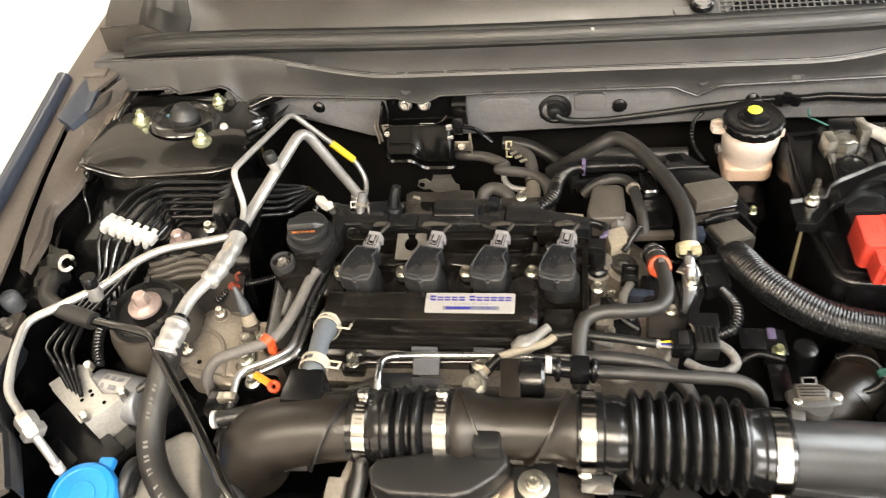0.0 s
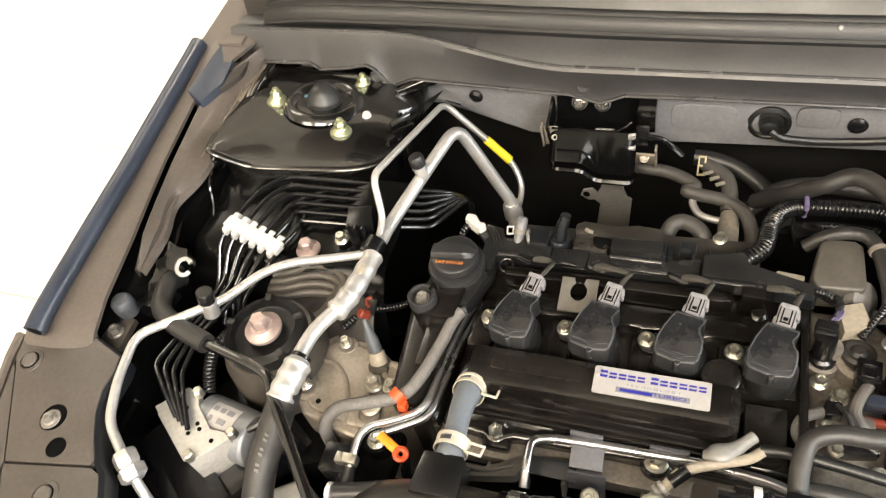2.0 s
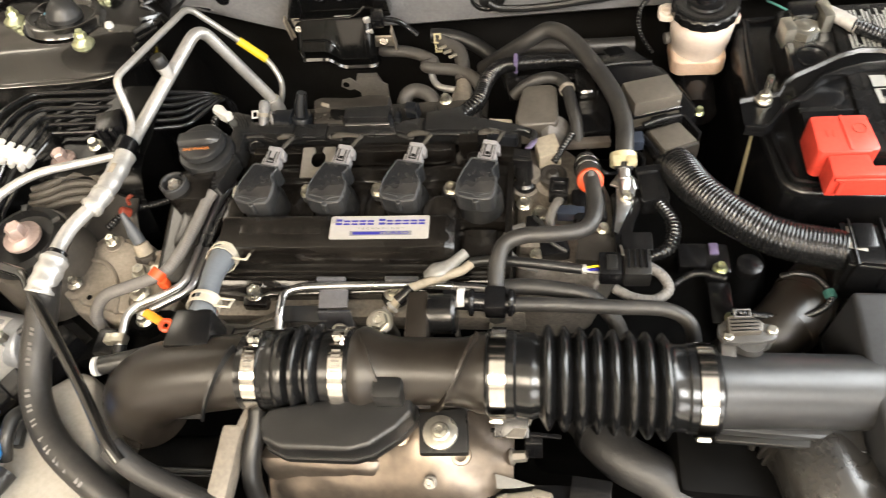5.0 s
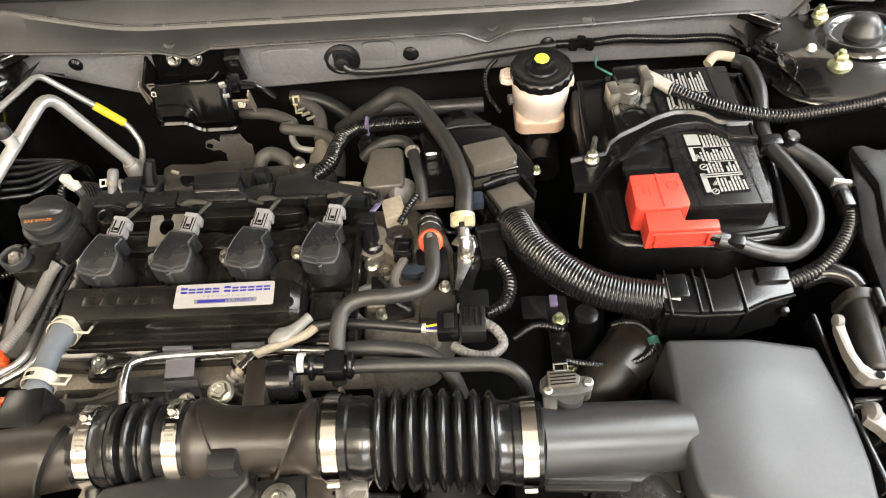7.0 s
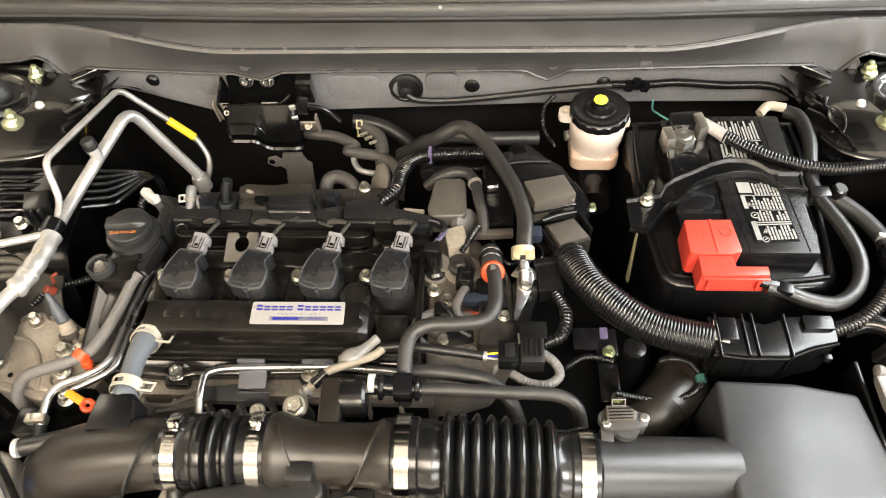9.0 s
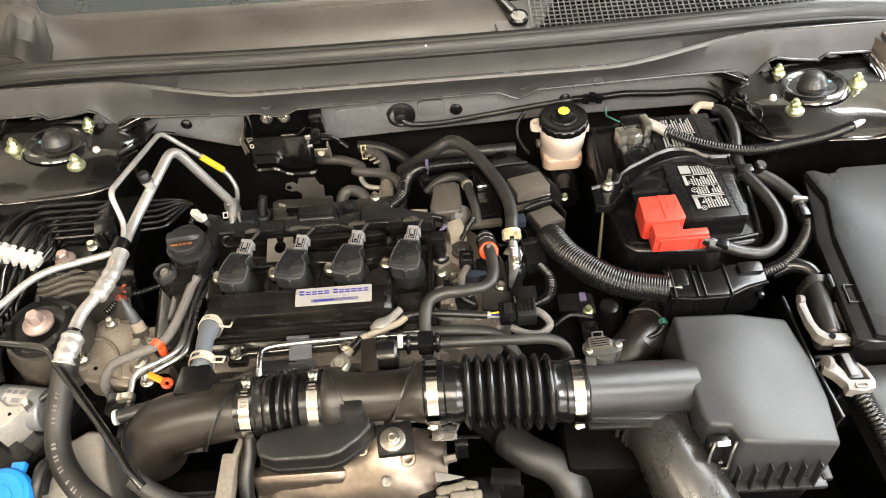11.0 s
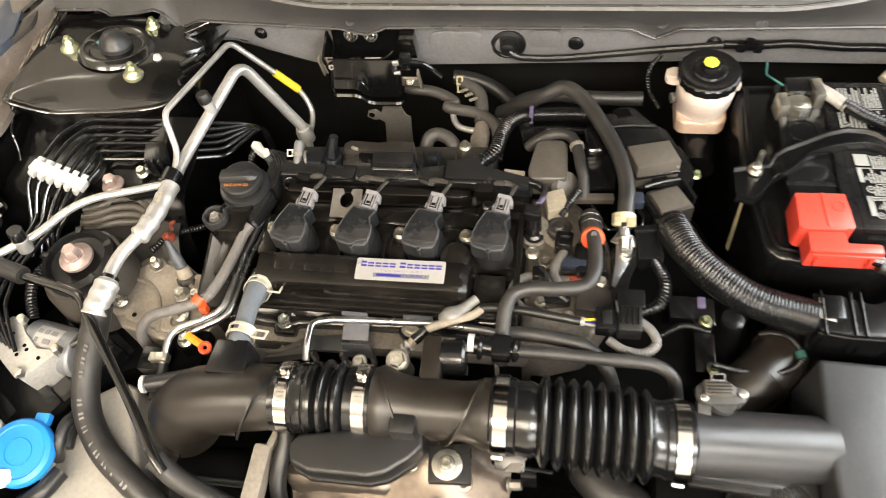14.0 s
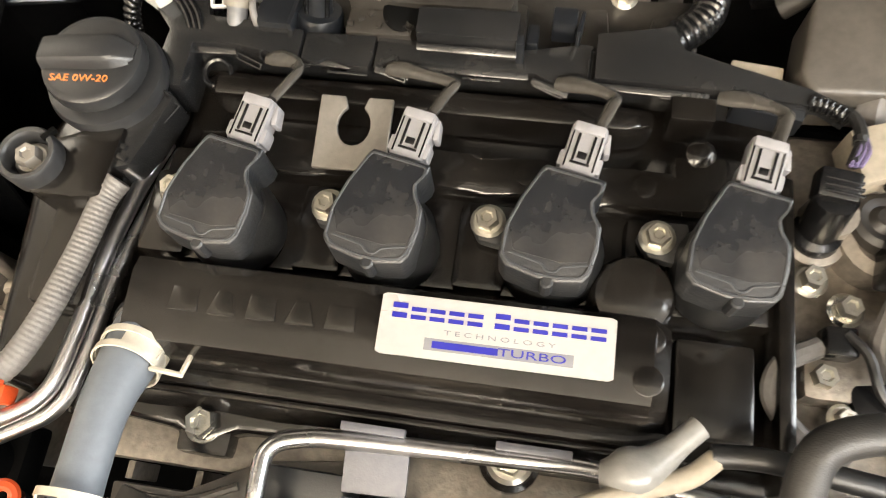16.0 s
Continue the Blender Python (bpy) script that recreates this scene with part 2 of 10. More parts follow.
SEALRUB = mat("blue_black_seal_rubber", (0.020, 0.026, 0.040), 0.34, bump=0.1)
RUBBER = mat("black_rubber", (0.008, 0.008, 0.008), 0.40, bump=0.2)
HOSE = mat("grey_black_rubber_hose", (0.016, 0.0152, 0.0145), 0.46, bump=0.3, bump_scale=1200, dust=0.07)
GLOSSRUB = mat("shiny_bellows_rubber", (0.005, 0.005, 0.0053), 0.20, bump=0.06)
CONDUIT = mat("split_loom_plastic", (0.006, 0.006, 0.0063), 0.20, bump=0.05)
# Near-black that stands in for deep shade low in the bay and in openings.
DARK = mat("underbody_shade_black", (0.0016, 0.0016, 0.0016), 0.6, dust=0.003, spec=0.05)
ALU = mat("cast_aluminium", (0.20, 0.178, 0.152), 0.46, metal=0.65, grain=0.20, bump=0.7, bump_scale=300, dust=0.15)
STEELCAST = mat("pressed_heat_shield_steel", (0.205, 0.170, 0.138), 0.34, metal=0.85, grain=0.12, scale=30, bump=0.4, bump_scale=40, dust=0.08)
PIPE = mat("drawn_aluminium", (0.49, 0.48, 0.465), 0.46, metal=0.75, grain=0.08, bump=0.18, bump_scale=400)
CHROME = mat("bright_steel", (0.66, 0.64, 0.61), 0.13, metal=1.0, grain=0.06, bump=0.10, bump_scale=60)
ZINC = mat("yellow_zinc_plate", (0.50, 0.52, 0.33), 0.32, metal=0.9, grain=0.12)
BOLT = mat("zinc_bolt", (0.52, 0.50, 0.44), 0.30, metal=0.95, grain=0.1)
BROWNSTEEL = mat("grey_steel_plate", (0.20, 0.185, 0.165), 0.45, metal=0.6, grain=0.1)
PINK = mat("pale_copper_bolt", (0.36, 0.275, 0.25), 0.42, metal=0.45, grain=0.12)
WHITE = mat("white_plastic", (0.46, 0.45, 0.43), 0.38, grain=0.08)
MILK = mat("milky_tank_plastic", (0.55, 0.475, 0.42), 0.36, grain=0.05, subsurface=0.35)
TANK = mat("translucent_tank_plastic", (0.27, 0.25, 0.22), 0.42, grain=0.08, subsurface=0.2)
AMBER = mat("amber_fluid_tint", (0.46, 0.335, 0.255), 0.34, grain=0.06, subsurface=0.3)
GREYCON = mat("light_grey_connector", (0.175, 0.170, 0.176), 0.42, grain=0.08, bump=0.2)
SENSOR = mat("mid_grey_sensor_plastic", (0.10, 0.10, 0.103), 0.4, grain=0.15, bump=0.2)
RED = mat("red_terminal_cover", (0.50, 0.048, 0.032), 0.30, grain=0.10, bump=0.2, bump_scale=300)
BLUE = mat("blue_cap_plastic", (0.015, 0.20, 0.58), 0.36, grain=0.05)
ORANGE = mat("orange_plastic", (0.52, 0.062, 0.012), 0.42, grain=0.08)
YELLOW = mat("yellow_mark", (0.80, 0.62, 0.03), 0.5, grain=0.05)
GREEN = mat("lime_mark", (0.72, 0.74, 0.06), 0.5, grain=0.05)
BRASS = mat("yellow_clamp", (0.56, 0.50, 0.32), 0.34, metal=0.5, grain=0.08)
GREYHOSE = mat("blue_grey_hose", (0.115, 0.128, 0.145), 0.50, grain=0.06, bump=0.1)
WRAP = mat("grey_woven_sleeve", (0.115, 0.108, 0.102), 0.55, bump=0.5, bump_scale=500)
LABEL = mat("silver_white_label_film", (0.36, 0.345, 0.33), 0.32, grain=0.03, bump=0.0, metal=0.25)
INK = mat("blue_ink", (0.014, 0.014, 0.20), 0.4, grain=0.05, bump=0.0)
GREYINK = mat("grey_ink", (0.16, 0.16, 0.17), 0.4, grain=0.05, bump=0.0)
ORANGEINK = mat("orange_ink", (0.52, 0.17, 0.035), 0.5, grain=0.05, bump=0.0)
PALE = mat("pale_print", (0.22, 0.22, 0.21), 0.5, grain=0.05, bump=0.0)
FELT = mat("grey_firewall_panel", (0.115, 0.115, 0.120), 0.62, grain=0.12, bump=0.4, bump_scale=700, dust=0.1)
FOAM = mat("cream_foam", (0.25, 0.215, 0.165), 0.7, bump=0.5, bump_scale=300)
TAPE = mat("black_cloth_tape", (0.012, 0.0115, 0.0112), 0.46, bump=0.5, bump_scale=300)
PURPLE = mat("lilac_grey_clip", (0.11, 0.088, 0.165), 0.4)
TEAL = mat("teal_tape", (0.035, 0.13, 0.115), 0.5)
DULLRED = mat("dull_red_plastic", (0.20, 0.032, 0.015), 0.5)
TILE = mat("polished_floor_tile", (0.74, 0.70, 0.62), 0.22, grain=0.03, scale=8, bump=0.0, vary=0.02)
GROUT = mat("tile_grout", (0.42, 0.39, 0.34), 0.8)
WALLP = mat("white_wall_paint", (0.55, 0.52, 0.48), 0.7, grain=0.02, scale=6, bump=0.05)
LAMPM = bpy.data.materials.new("lamp_panel")
LAMPM.use_nodes = True
LAMPM.node_tree.nodes["Principled BSDF"].inputs["Emission Color"].default_value = (1, 0.93, 0.84, 1)
LAMPM.node_tree.nodes["Principled BSDF"].inputs["Emission Strength"].default_value = 3.0
GLASS = mat("windscreen_glass", (0.02, 0.025, 0.025), 0.03, bump=0.0, coat=0.3)
# Paler than the resin: scuffing plus the edge highlight in one colour.
COILRIM = mat("scuffed_highlight_rim", (0.040, 0.041, 0.043), 0.36, bump=0.35, bump_scale=500)
LINE = mat("painted_brake_line", (0.006, 0.006, 0.0065), 0.20, bump=0.0, spec=0.5)
MACHINED = mat("machined_aluminium", (0.42, 0.405, 0.375), 0.42, metal=0.5, grain=0.10, bump=0.2, bump_scale=200)
CRUMPLE = mat("crumpled_gloss_black_metal", (0.0035, 0.0035, 0.0035), 0.16, bump=0.8, bump_scale=55, coat=0.5)
STEELPIPE = mat("plated_steel_pipe", (0.50, 0.50, 0.51), 0.30, metal=1.0, grain=0.06, bump=0.1)
ZINCSTEEL = mat("blue_zinc_plate", (0.12, 0.12, 0.133), 0.5, metal=0.7, grain=0.10, bump=0.1)
CLAMPM = mat("beige_plated_spring_steel", (0.50, 0.46, 0.38), 0.34, metal=0.35, grain=0.08)
PALEPLASTIC = mat("pale_translucent_plastic", (0.30, 0.285, 0.27), 0.28, grain=0.10, subsurface=0.15)
RAIL = mat("dusty_rail_plastic", (0.0115, 0.0115, 0.0118), 0.20, bump=0.12, bump_scale=500, dust=0.035, spec=0.55)
LIDP = mat("grey_black_lid_plastic", (0.019, 0.0192, 0.0198), 0.34, bump=0.12, bump_scale=1400, spec=0.42)
HOODM = mat("bare_grey_hood_paint", (0.10, 0.09, 0.082), 0.42, metal=0.3, bump=0.0)
GLOSSTAPE = mat("glossy_black_tape", (0.012, 0.0116, 0.0114), 0.36, bump=0.8, bump_scale=70, spec=0.5)
LEADCLIP = mat("grey_white_clip_plastic", (0.17, 0.165, 0.155), 0.34, grain=0.1)
LEVERM = mat("pale_grey_lever_plastic", (0.155, 0.148, 0.138), 0.36, grain=0.1, bump=0.1)
TABM = mat("tan_plated_steel", (0.30, 0.262, 0.215), 0.40, metal=0.5, grain=0.1)
FILTERLID = mat("blue_grey_satin_lid", (0.0235, 0.0245, 0.0265), 0.42, bump=0.15, bump_scale=1400, spec=0.40)
SLEEVE = mat("shiny_wire_sleeve", (0.050, 0.046, 0.041), 0.24, bump=0.8, bump_scale=120, spec=0.6)
COILFACE = mat("smeared_resin", (0.010, 0.0105, 0.012), 0.26, bump=0.5, bump_scale=160, dust=0.12)
SNORK = mat("blow_moulded_duct_plastic", (0.019, 0.018, 0.0168), 0.28, bump=0.2, bump_scale=120, spec=0.6)
BARBLK = mat("black_coated_bar", (0.0045, 0.0045, 0.0048), 0.19, bump=0.1, spec=0.38)
RELAYTOP = mat("dusty_relay_lid", (0.055, 0.049, 0.042), 0.40, bump=0.2, bump_scale=900, dust=0.1)
WEATHER = mat("dusty_brown_black_casting", (0.016, 0.014, 0.012), 0.42, bump=0.5, bump_scale=200, dust=0.08)
SHELFM = mat("gloss_black_pressing", (0.0028, 0.0028, 0.0028), 0.16, bump=0.7, bump_scale=36, spec=0.16)
FIBRE = mat("brown_black_fibre", (0.006, 0.0055, 0.005), 0.8, bump=0.6, bump_scale=260, spec=0.1)
PANM = mat("brown_black_pan_plastic", (0.025, 0.0215, 0.018), 0.44, bump=0.2, bump_scale=1200)
FUSELID = mat("blue_grey_black_lid", (0.009, 0.0094, 0.0102), 0.30, bump=0.15, bump_scale=1400, spec=0.2)
BLUEBLK = mat("blue_black_plastic", (0.0065, 0.0075, 0.0095), 0.36, bump=0.1)
STOPRUB = mat("dull_blue_grey_rubber", (0.055, 0.060, 0.068), 0.5, bump=0.1)
# Tan of the sealed flange, with the sealer's highlights in the same colour.
SEAMTAN = mat("sealed_flange_tan_highlight", (0.105, 0.085, 0.066), 0.22, bump=0.8, bump_scale=120, coat=0.6)
MOTORM = mat("grey_motor_can", (0.20, 0.205, 0.215), 0.40, metal=0.4, grain=0.10, bump=0.15)
DIPYEL = mat("amber_plastic", (0.70, 0.26, 0.015), 0.42, grain=0.08)
MAFM = mat("dark_grey_sensor_plastic", (0.040, 0.039, 0.038), 0.36, grain=0.12, bump=0.2)
TERMM = mat("dull_terminal_plastic", (0.14, 0.125, 0.10), 0.5, bump=0.3)
BRACKM = mat("pale_cast_alloy", (0.17, 0.15, 0.125), 0.5, grain=0.15, bump=0.5, bump_scale=300)
# The brown in this black plastic is the room's warm reflection, put into colour.
ELBOWM = mat("satin_plastic_warm_reflection", (0.0105, 0.0082, 0.0062), 0.33, bump=0.2, bump_scale=1400, dust=0.03)
COWLEDGE = mat("smooth_cowl_edge", (0.034, 0.033, 0.033), 0.26, bump=0.05, spec=0.6)
DULLHOSE = mat("dull_grey_hose", (0.048, 0.044, 0.040), 0.55, bump=0.3, bump_scale=500)
BATLID = mat("battery_lid_plastic", (0.0075, 0.0075, 0.0078), 0.26, bump=0.25, bump_scale=900, spec=0.22, dust=0.03)
SIDECAST = mat("warm_cast_alloy", (0.27, 0.235, 0.195), 0.42, metal=0.55, grain=0.14, bump=0.35, bump_scale=260, dust=0.10)
BLUEDOT = mat("pale_blue_paint", (0.10, 0.25, 0.33), 0.5)
CASTDARK = mat("dusty_dark_casting", (0.045, 0.039, 0.032), 0.46, bump=0.5, bump_scale=200, dust=0.12)
CLIPHEAD = mat("worn_clip_plastic", (0.075, 0.066, 0.058), 0.42, bump=0.3, bump_scale=700)
MODBLK = mat("gloss_black_tray", (0.0028, 0.0028, 0.0028), 0.10, bump=0.08, bump_scale=30, spec=0.22)

# ---- the room ----
def flat(name, c, s, material, label):
    bm = B()
    box(bm, c, s, 0)
    return single(name, bm, material, label, name.split("_")[0], kind="structure")


floor_slab = flat("floor", (0.2, 0, -0.06), (10.4, 10.4, 0.1), GROUT, "pale showroom floor of polished tiles")
flat("wall_front", (0.2, -5.1, 1.75), (10.4, 0.2, 3.5), WALLP, "plain white painted showroom wall")
flat("wall_back", (0.2, 5.1, 1.75), (10.4, 0.2, 3.5), WALLP, "plain white painted showroom wall")
flat("wall_left", (-5.1, 0, 1.75), (0.2, 10.0, 3.5), WALLP, "plain white painted showroom wall")
flat("wall_right", (5.3, 0, 1.75), (0.2, 10.0, 3.5), WALLP, "plain white painted showroom wall")
flat("ceiling", (0.2, 0, 3.55), (10.4, 10.4, 0.1), WALLP, "plain white ceiling")

CX = 0.194  # the car's middle


def sides(x, s):
    return x if s < 0 else 2 * CX - x


WING = ((-0.158, -0.508, -0.600, 0.888), (-0.140, -0.510, -0.602, 0.899), (-0.115, -0.515, -0.6035, 0.908), (-0.08, -0.522, -0.605, 0.914), (0.0, -0.534, -0.608, 0.919), (0.06, -0.546, -0.609, 0.922), (0.118, -0.556, -0.610, 0.925), (0.217, -0.568, -0.613, 0.930), (0.27, -0.560, -0.613, 0.935), (0.33, -0.530, -0.613, 0.940), (0.42, -0.505, -0.613, 0.946), (0.6, -0.50, -0.614, 0.955), (0.9, -0.50, -0.625, 0.975))


def fender(s):
    """Wing: flat inner flange, softly rolled outer edge and outer skin, with a round rubber seal along the flange."""
    t = thing("fender", "glossy dark painted fender with a blue-black rubber edge seal", "fender", (sides(-0.58, s), 0.1, 0.9))
    rows = []
    for y, xg, xo, z in WING:
        rows.append([(sides(px, s), y, pz) for px, pz in ((xg - 0.004, z - 0.009), (xg, z - 0.005), (xg, z), (xg - 0.006, z + 0.002), ((xg + xo) / 2, z + 0.006), (xo + 0.012, z + 0.007), (xo + 0.004, z + 0.004), (xo, z - 0.004), (xo - 0.004, z - 0.03), (xo - 0.018, z - 0.14), (xo - 0.026, 0.62), (xo - 0.02, 0.45))])
    part("panel", loft(B(), rows, 0.0015), FENDER, t)
    bm = tube(B(), [(sides(x, s), y, z) for x, y, z in ((-0.5730, -0.136, 0.920), (-0.5750, -0.10, 0.925), (-0.5800, 0.018, 0.934), (-0.5835, 0.08, 0.937), (-0.5895, 0.157, 0.941), (-0.5965, 0.25, 0.946), (-0.5990, 0.285, 0.948), (-0.6010, 0.312, 0.950))], 0.0115, 20)
    part("edge_seal", bm, SEALRUB, t, "round blue-black rubber seal")
    # The seal's hollow end is a near-black disc in place of shade.
    part("seal_end", lathe(B(), [(0.0075, 0), (0.0075, 0.0008)], (sides(-0.5730, s), -0.1358, 0.920), (0, -1, -0.12), 20), DARK, t, "near-black disc for the shade in the seal's open end")
    rows = [[(sides(x, s), y, z) for x, z in ((xo + 0.012, 0.868), (xo + 0.003, 0.882), (xo + 0.001, 0.900 - 0.05 * (-0.13 - y)), (xo - 0.003, 0.9025 - 0.05 * (-0.13 - y)), (xo - 0.012, 0.8990 - 0.06 * (-0.13 - y)), (xo - 0.024, 0.860), (xo - 0.034, 0.78), (xo - 0.035, 0.62))] for y, xo in ((-0.132, -0.606), (-0.160, -0.601), (-0.190, -0.592), (-0.220, -0.583), (-0.250, -0.574), (-0.280, -0.566), (-0.32, -0.557), (-0.38, -0.544), (-0.46, -0.527))]
    part("front_skin", loft(B(), rows, 0.0015), FENDER, t, "bronze outer skin past the seal's end")
    return t


for s in (-1, 1):
    fender(s)


def tower_top(x, y):
    return 0.902 - 0.10 * (x + 0.40) - 0.178 * (y - 0.26)


def strut_tower(s):
    t = thing("strut_tower", "gloss black strut tower with three zinc nuts and a domed cap", "strut tower", (sides(-0.4, s), 0.26, 0.6))
    c = Vector((-0.402, 0.262, tower_top(-0.397, 0.258) + 0.004))
    n = Vector((0.10, 0.178, 1)).normalized()
    u, w = Vector((1, 0, 0)), Vector((0, 1, 0))
    rim = ((-0.516, 0.215), (-0.513, 0.175), (-0.508, 0.150), (-0.498, 0.1385), (-0.46, 0.144), (-0.417, 0.150), (-0.38, 0.157), (-0.344, 0.164), (-0.318, 0.173), (-0.300, 0.187), (-0.288, 0.21), (-0.281, 0.25), (-0.284, 0.30), (-0.295, 0.35), (-0.33, 0.375), (-0.40, 0.38), (-0.48, 0.375), (-0.518, 0.34), (-0.518, 0.27))
    rings = []
    for f, dz in ((0.05, 0.0), (0.45, 0.0), (0.60, -0.001), (0.72, -0.004), (0.85, -0.010), (0.95, -0.016), (1.0, -0.021)):
        rings.append([(c.x + (x - c.x) * f, c.y + (y - c.y) * f, tower_top(c.x + (x - c.x) * f, c.y + (y - c.y) * f) * 0.75 + 0.25 * c.z + dz * (0.12 if x < -0.495 else 1.0) + 0.002 * math.sin(7 * i) * (f > 0.8)) for i, (x, y) in enumerate(rim)])
    low = rings[-1]
    rings.append([(x + (x - c.x) * 0.006, y + (y - c.y) * 0.006, z - 0.005) for x, y, z in low])
    rings.append([(x, y, z - 0.012) for x, y, z in low])
    rings.append([(c.x + (x - c.x) * 0.93, c.y + (y - c.y) * 0.95, z - 0.03) for x, y, z in low])
    rings.append([(x, y, 0.5) for x, y in rim])
    bm = loft(B(), rings, close=True)
    flip(bm, s)
    part("body", bm, PAINT, t)
    bm = tube(B(), [(x, y - 0.001, z - 0.002) for x, y, z in low[1:11]], 0.0042, 10, flat=0.8)
    flip(bm, s)
    part("rolled_rim", bm, PAINT, t, "rolled front rim")
    bm = lathe(B(), [(0.0540, -0.003), (0.0510, 0.0015), (0.0475, 0.0045), (0.0430, 0.0055), (0.0385, 0.0040), (0.0345, -0.0010), (0.022, -0.001)], c, n, 48)
    flip(bm, s)
    part("seat_ring", bm, PAINT, t, "gloss black pressed seat ring")
    bm = lathe(B(), [(0.0225, -0.002), (0.0225, 0.0040), (0.0215, 0.0060), (0.0205, 0.0070), (0.0185, 0.0125), (0.0125, 0.0205), (0.0080, 0.0230), (0.003, 0.0236)], c, n, 36)
    flip(bm, s)
    part("dust_cap", bm, LIDP, t, "grey-black domed rubber cap")
    for nx, ny in ((-0.466, 0.251), (-0.371, 0.313), (-0.356, 0.206)):
        o = Vector((nx, ny + 0.002, tower_top(nx, ny) - 0.001))
        bm = lathe(B(), [(0.0120, -0.008), (0.0135, -0.003), (0.0137, 0.0015), (0.0125, 0.003), (0.0085, 0.006), (0.008, 0.0075)], o, n, 24)
        lathe(bm, [(0.0078, 0.0065), (0.0078, 0.0125), (0.0068, 0.0145)], o, n, 6)
        lathe(bm, [(0.0040, 0.0140), (0.0040, 0.0185), (0.0030, 0.0195)], o, n, 12)
        flip(bm, s)
        part("nut", bm, ZINC, t, "yellow-green zinc flange nut")
    bm = lathe(B(), [(0.0042, 0), (0.0040, 0.0012)], c + Vector((-0.0275, 0.006, 0.0000)), n, 10)
    flip(bm, s)
    part("paint_dot", bm, BLUEDOT, t, "pale blue paint dot")
    o = Vector((-0.338, 0.245, tower_top(-0.338, 0.245) - 0.006))
    bm = lathe(B(), [(0.0065, -0.004), (0.0065, 0.006), (0.0045, 0.012), (0.003, 0.013)], o, n, 14)
    flip(bm, s)
    part("stud_cap", bm, WHITE, t, "small off-white stud cap")
    return t


def flip(bm, s):
    if s > 0:
        for v in bm.verts:
            v.co.x = 2 * CX - v.co.x


for s in (-1, 1):
    strut_tower(s)


def apron(s):
    """Inner wing: a top flange whose bronze colour holds warm reflections, set apart from the fender by a dark gap, and
    the black wall down into the bay.
    """
    t = thing("inner_fender", "inner fender flange in reflection-warmed bronze over a gloss black wall", "body panel", (sides(-0.53, s), 0.1, 0.6), kind="structure")
    flange, wall = [], []
    for k in range(87):
        y = -0.46 + 0.01 * k
        zt = 0.893 + 0.03 * max(0, y + 0.1) - 0.05 * min(1, max(0, (-0.08 - y) / 0.06))
        notch = 0.012 * math.exp(-((y - 0.068) / 0.030) ** 2) + 0.007 * math.exp(-((y - 0.252) / 0.02) ** 2)
        edge = -0.512 - notch + 0.0006 * math.sin(y * 61)
        dent = 0.0007 * math.sin(y * 47) + 0.0004 * math.sin(y * 131)
        xg = float(np.interp(y, [r[0] for r in WING], [r[1] for r in WING]))
        g = xg + 0.0065
        g = min(g, edge - 0.006)
        if y > -0.035:
            zg = zt + (0.0185 + 0.026 * y) * min(1, max(0.2, (y + 0.05) / 0.06))
            flange.append([(g - 0.001, y, zg - 0.016), (g - 0.0005, y, zg - 0.003), (g + 0.003, y, zg), (0.7 * g + 0.3 * edge, y, 0.75 * zg + 0.25 * zt + 0.001 + dent), (0.35 * g + 0.65 * edge, y, 0.4 * zg + 0.6 * zt + 0.0025 + dent), (edge - 0.006, y, zt + 0.003), (edge - 0.002, y, zt + 0.001), (edge, y, zt - 0.006)])
        wall.append([(xg - 0.035, y, zt - 0.004), (xg, y, zt - 0.012), (edge - 0.004, y, zt - 0.02), (edge + 0.001, y, zt - 0.022), (edge + 0.003, y, zt - 0.04), (-0.505, y, 0.80), (-0.49, y, 0.70), (-0.47, y, 0.30)])
    for name, rows, m in (("flange", flange, FENDER), ("wall", wall, SHELFM)):
        bm = loft(B(), rows)
        flip(bm, s)
        part(name, bm, m, t, "painted flange with warm reflection in its bronze colour" if name == "flange" else "gloss black wall")
    # sealer beads where the flange meets the tower; tan ones paint its highlights
    rnd = random.Random(7)
    for j, (x0, y0, y1, r) in enumerate(((-0.5065, 0.140, 0.345, 0.0024), (-0.5105, 0.146, 0.338, 0.0030), (-0.5150, 0.150, 0.335, 0.0022), (-0.5030, 0.150, 0.300, 0.0016), (-0.5200, 0.165, 0.310, 0.0018), (-0.5245, 0.135, 0.290, 0.0013))):
        pts, y = [], y0
        while y < y1:
            pts.append((x0 + rnd.uniform(-0.0022, 0.0022) - 0.03 * max(0, y - 0.28), y, 0.9055 + 0.030 * max(0, y - 0.16) + 0.0006 * j + rnd.uniform(-0.001, 0.001)))
            y += rnd.uniform(0.008, 0.026)
        bm = tube(B(), pts, r, 8, radius=lambda q: r * (1 + 0.45 * math.sin(23 * q + j) * math.sin(7 * q)), flat=0.7)
        flip(bm, s)
        part("sealer_bead", bm, SEAMTAN if j in (2, 4, 5) else CRUMPLE, t, "brushed seam sealer")
    bm = tube(B(), [(-0.519, 0.146, 0.893), (-0.512, 0.152, 0.897), (-0.514, 0.163, 0.900)], 0.008, 10, radius=lambda q: 0.006 + 0.003 * math.sin(3 * q) + 0.001 * math.sin(19 * q))
    flip(bm, s)
    part("sealer_lump", bm, CRUMPLE, t, "thick lump of black sealer")
    bm = tube(B(), [(-0.512, 0.136, 0.893), (-0.503, 0.112, 0.892), (-0.500, 0.098, 0.871), (-0.500, 0.076, 0.847), (-0.498, 0.056, 0.823)], 0.0020, 8)
    flip(bm, s)
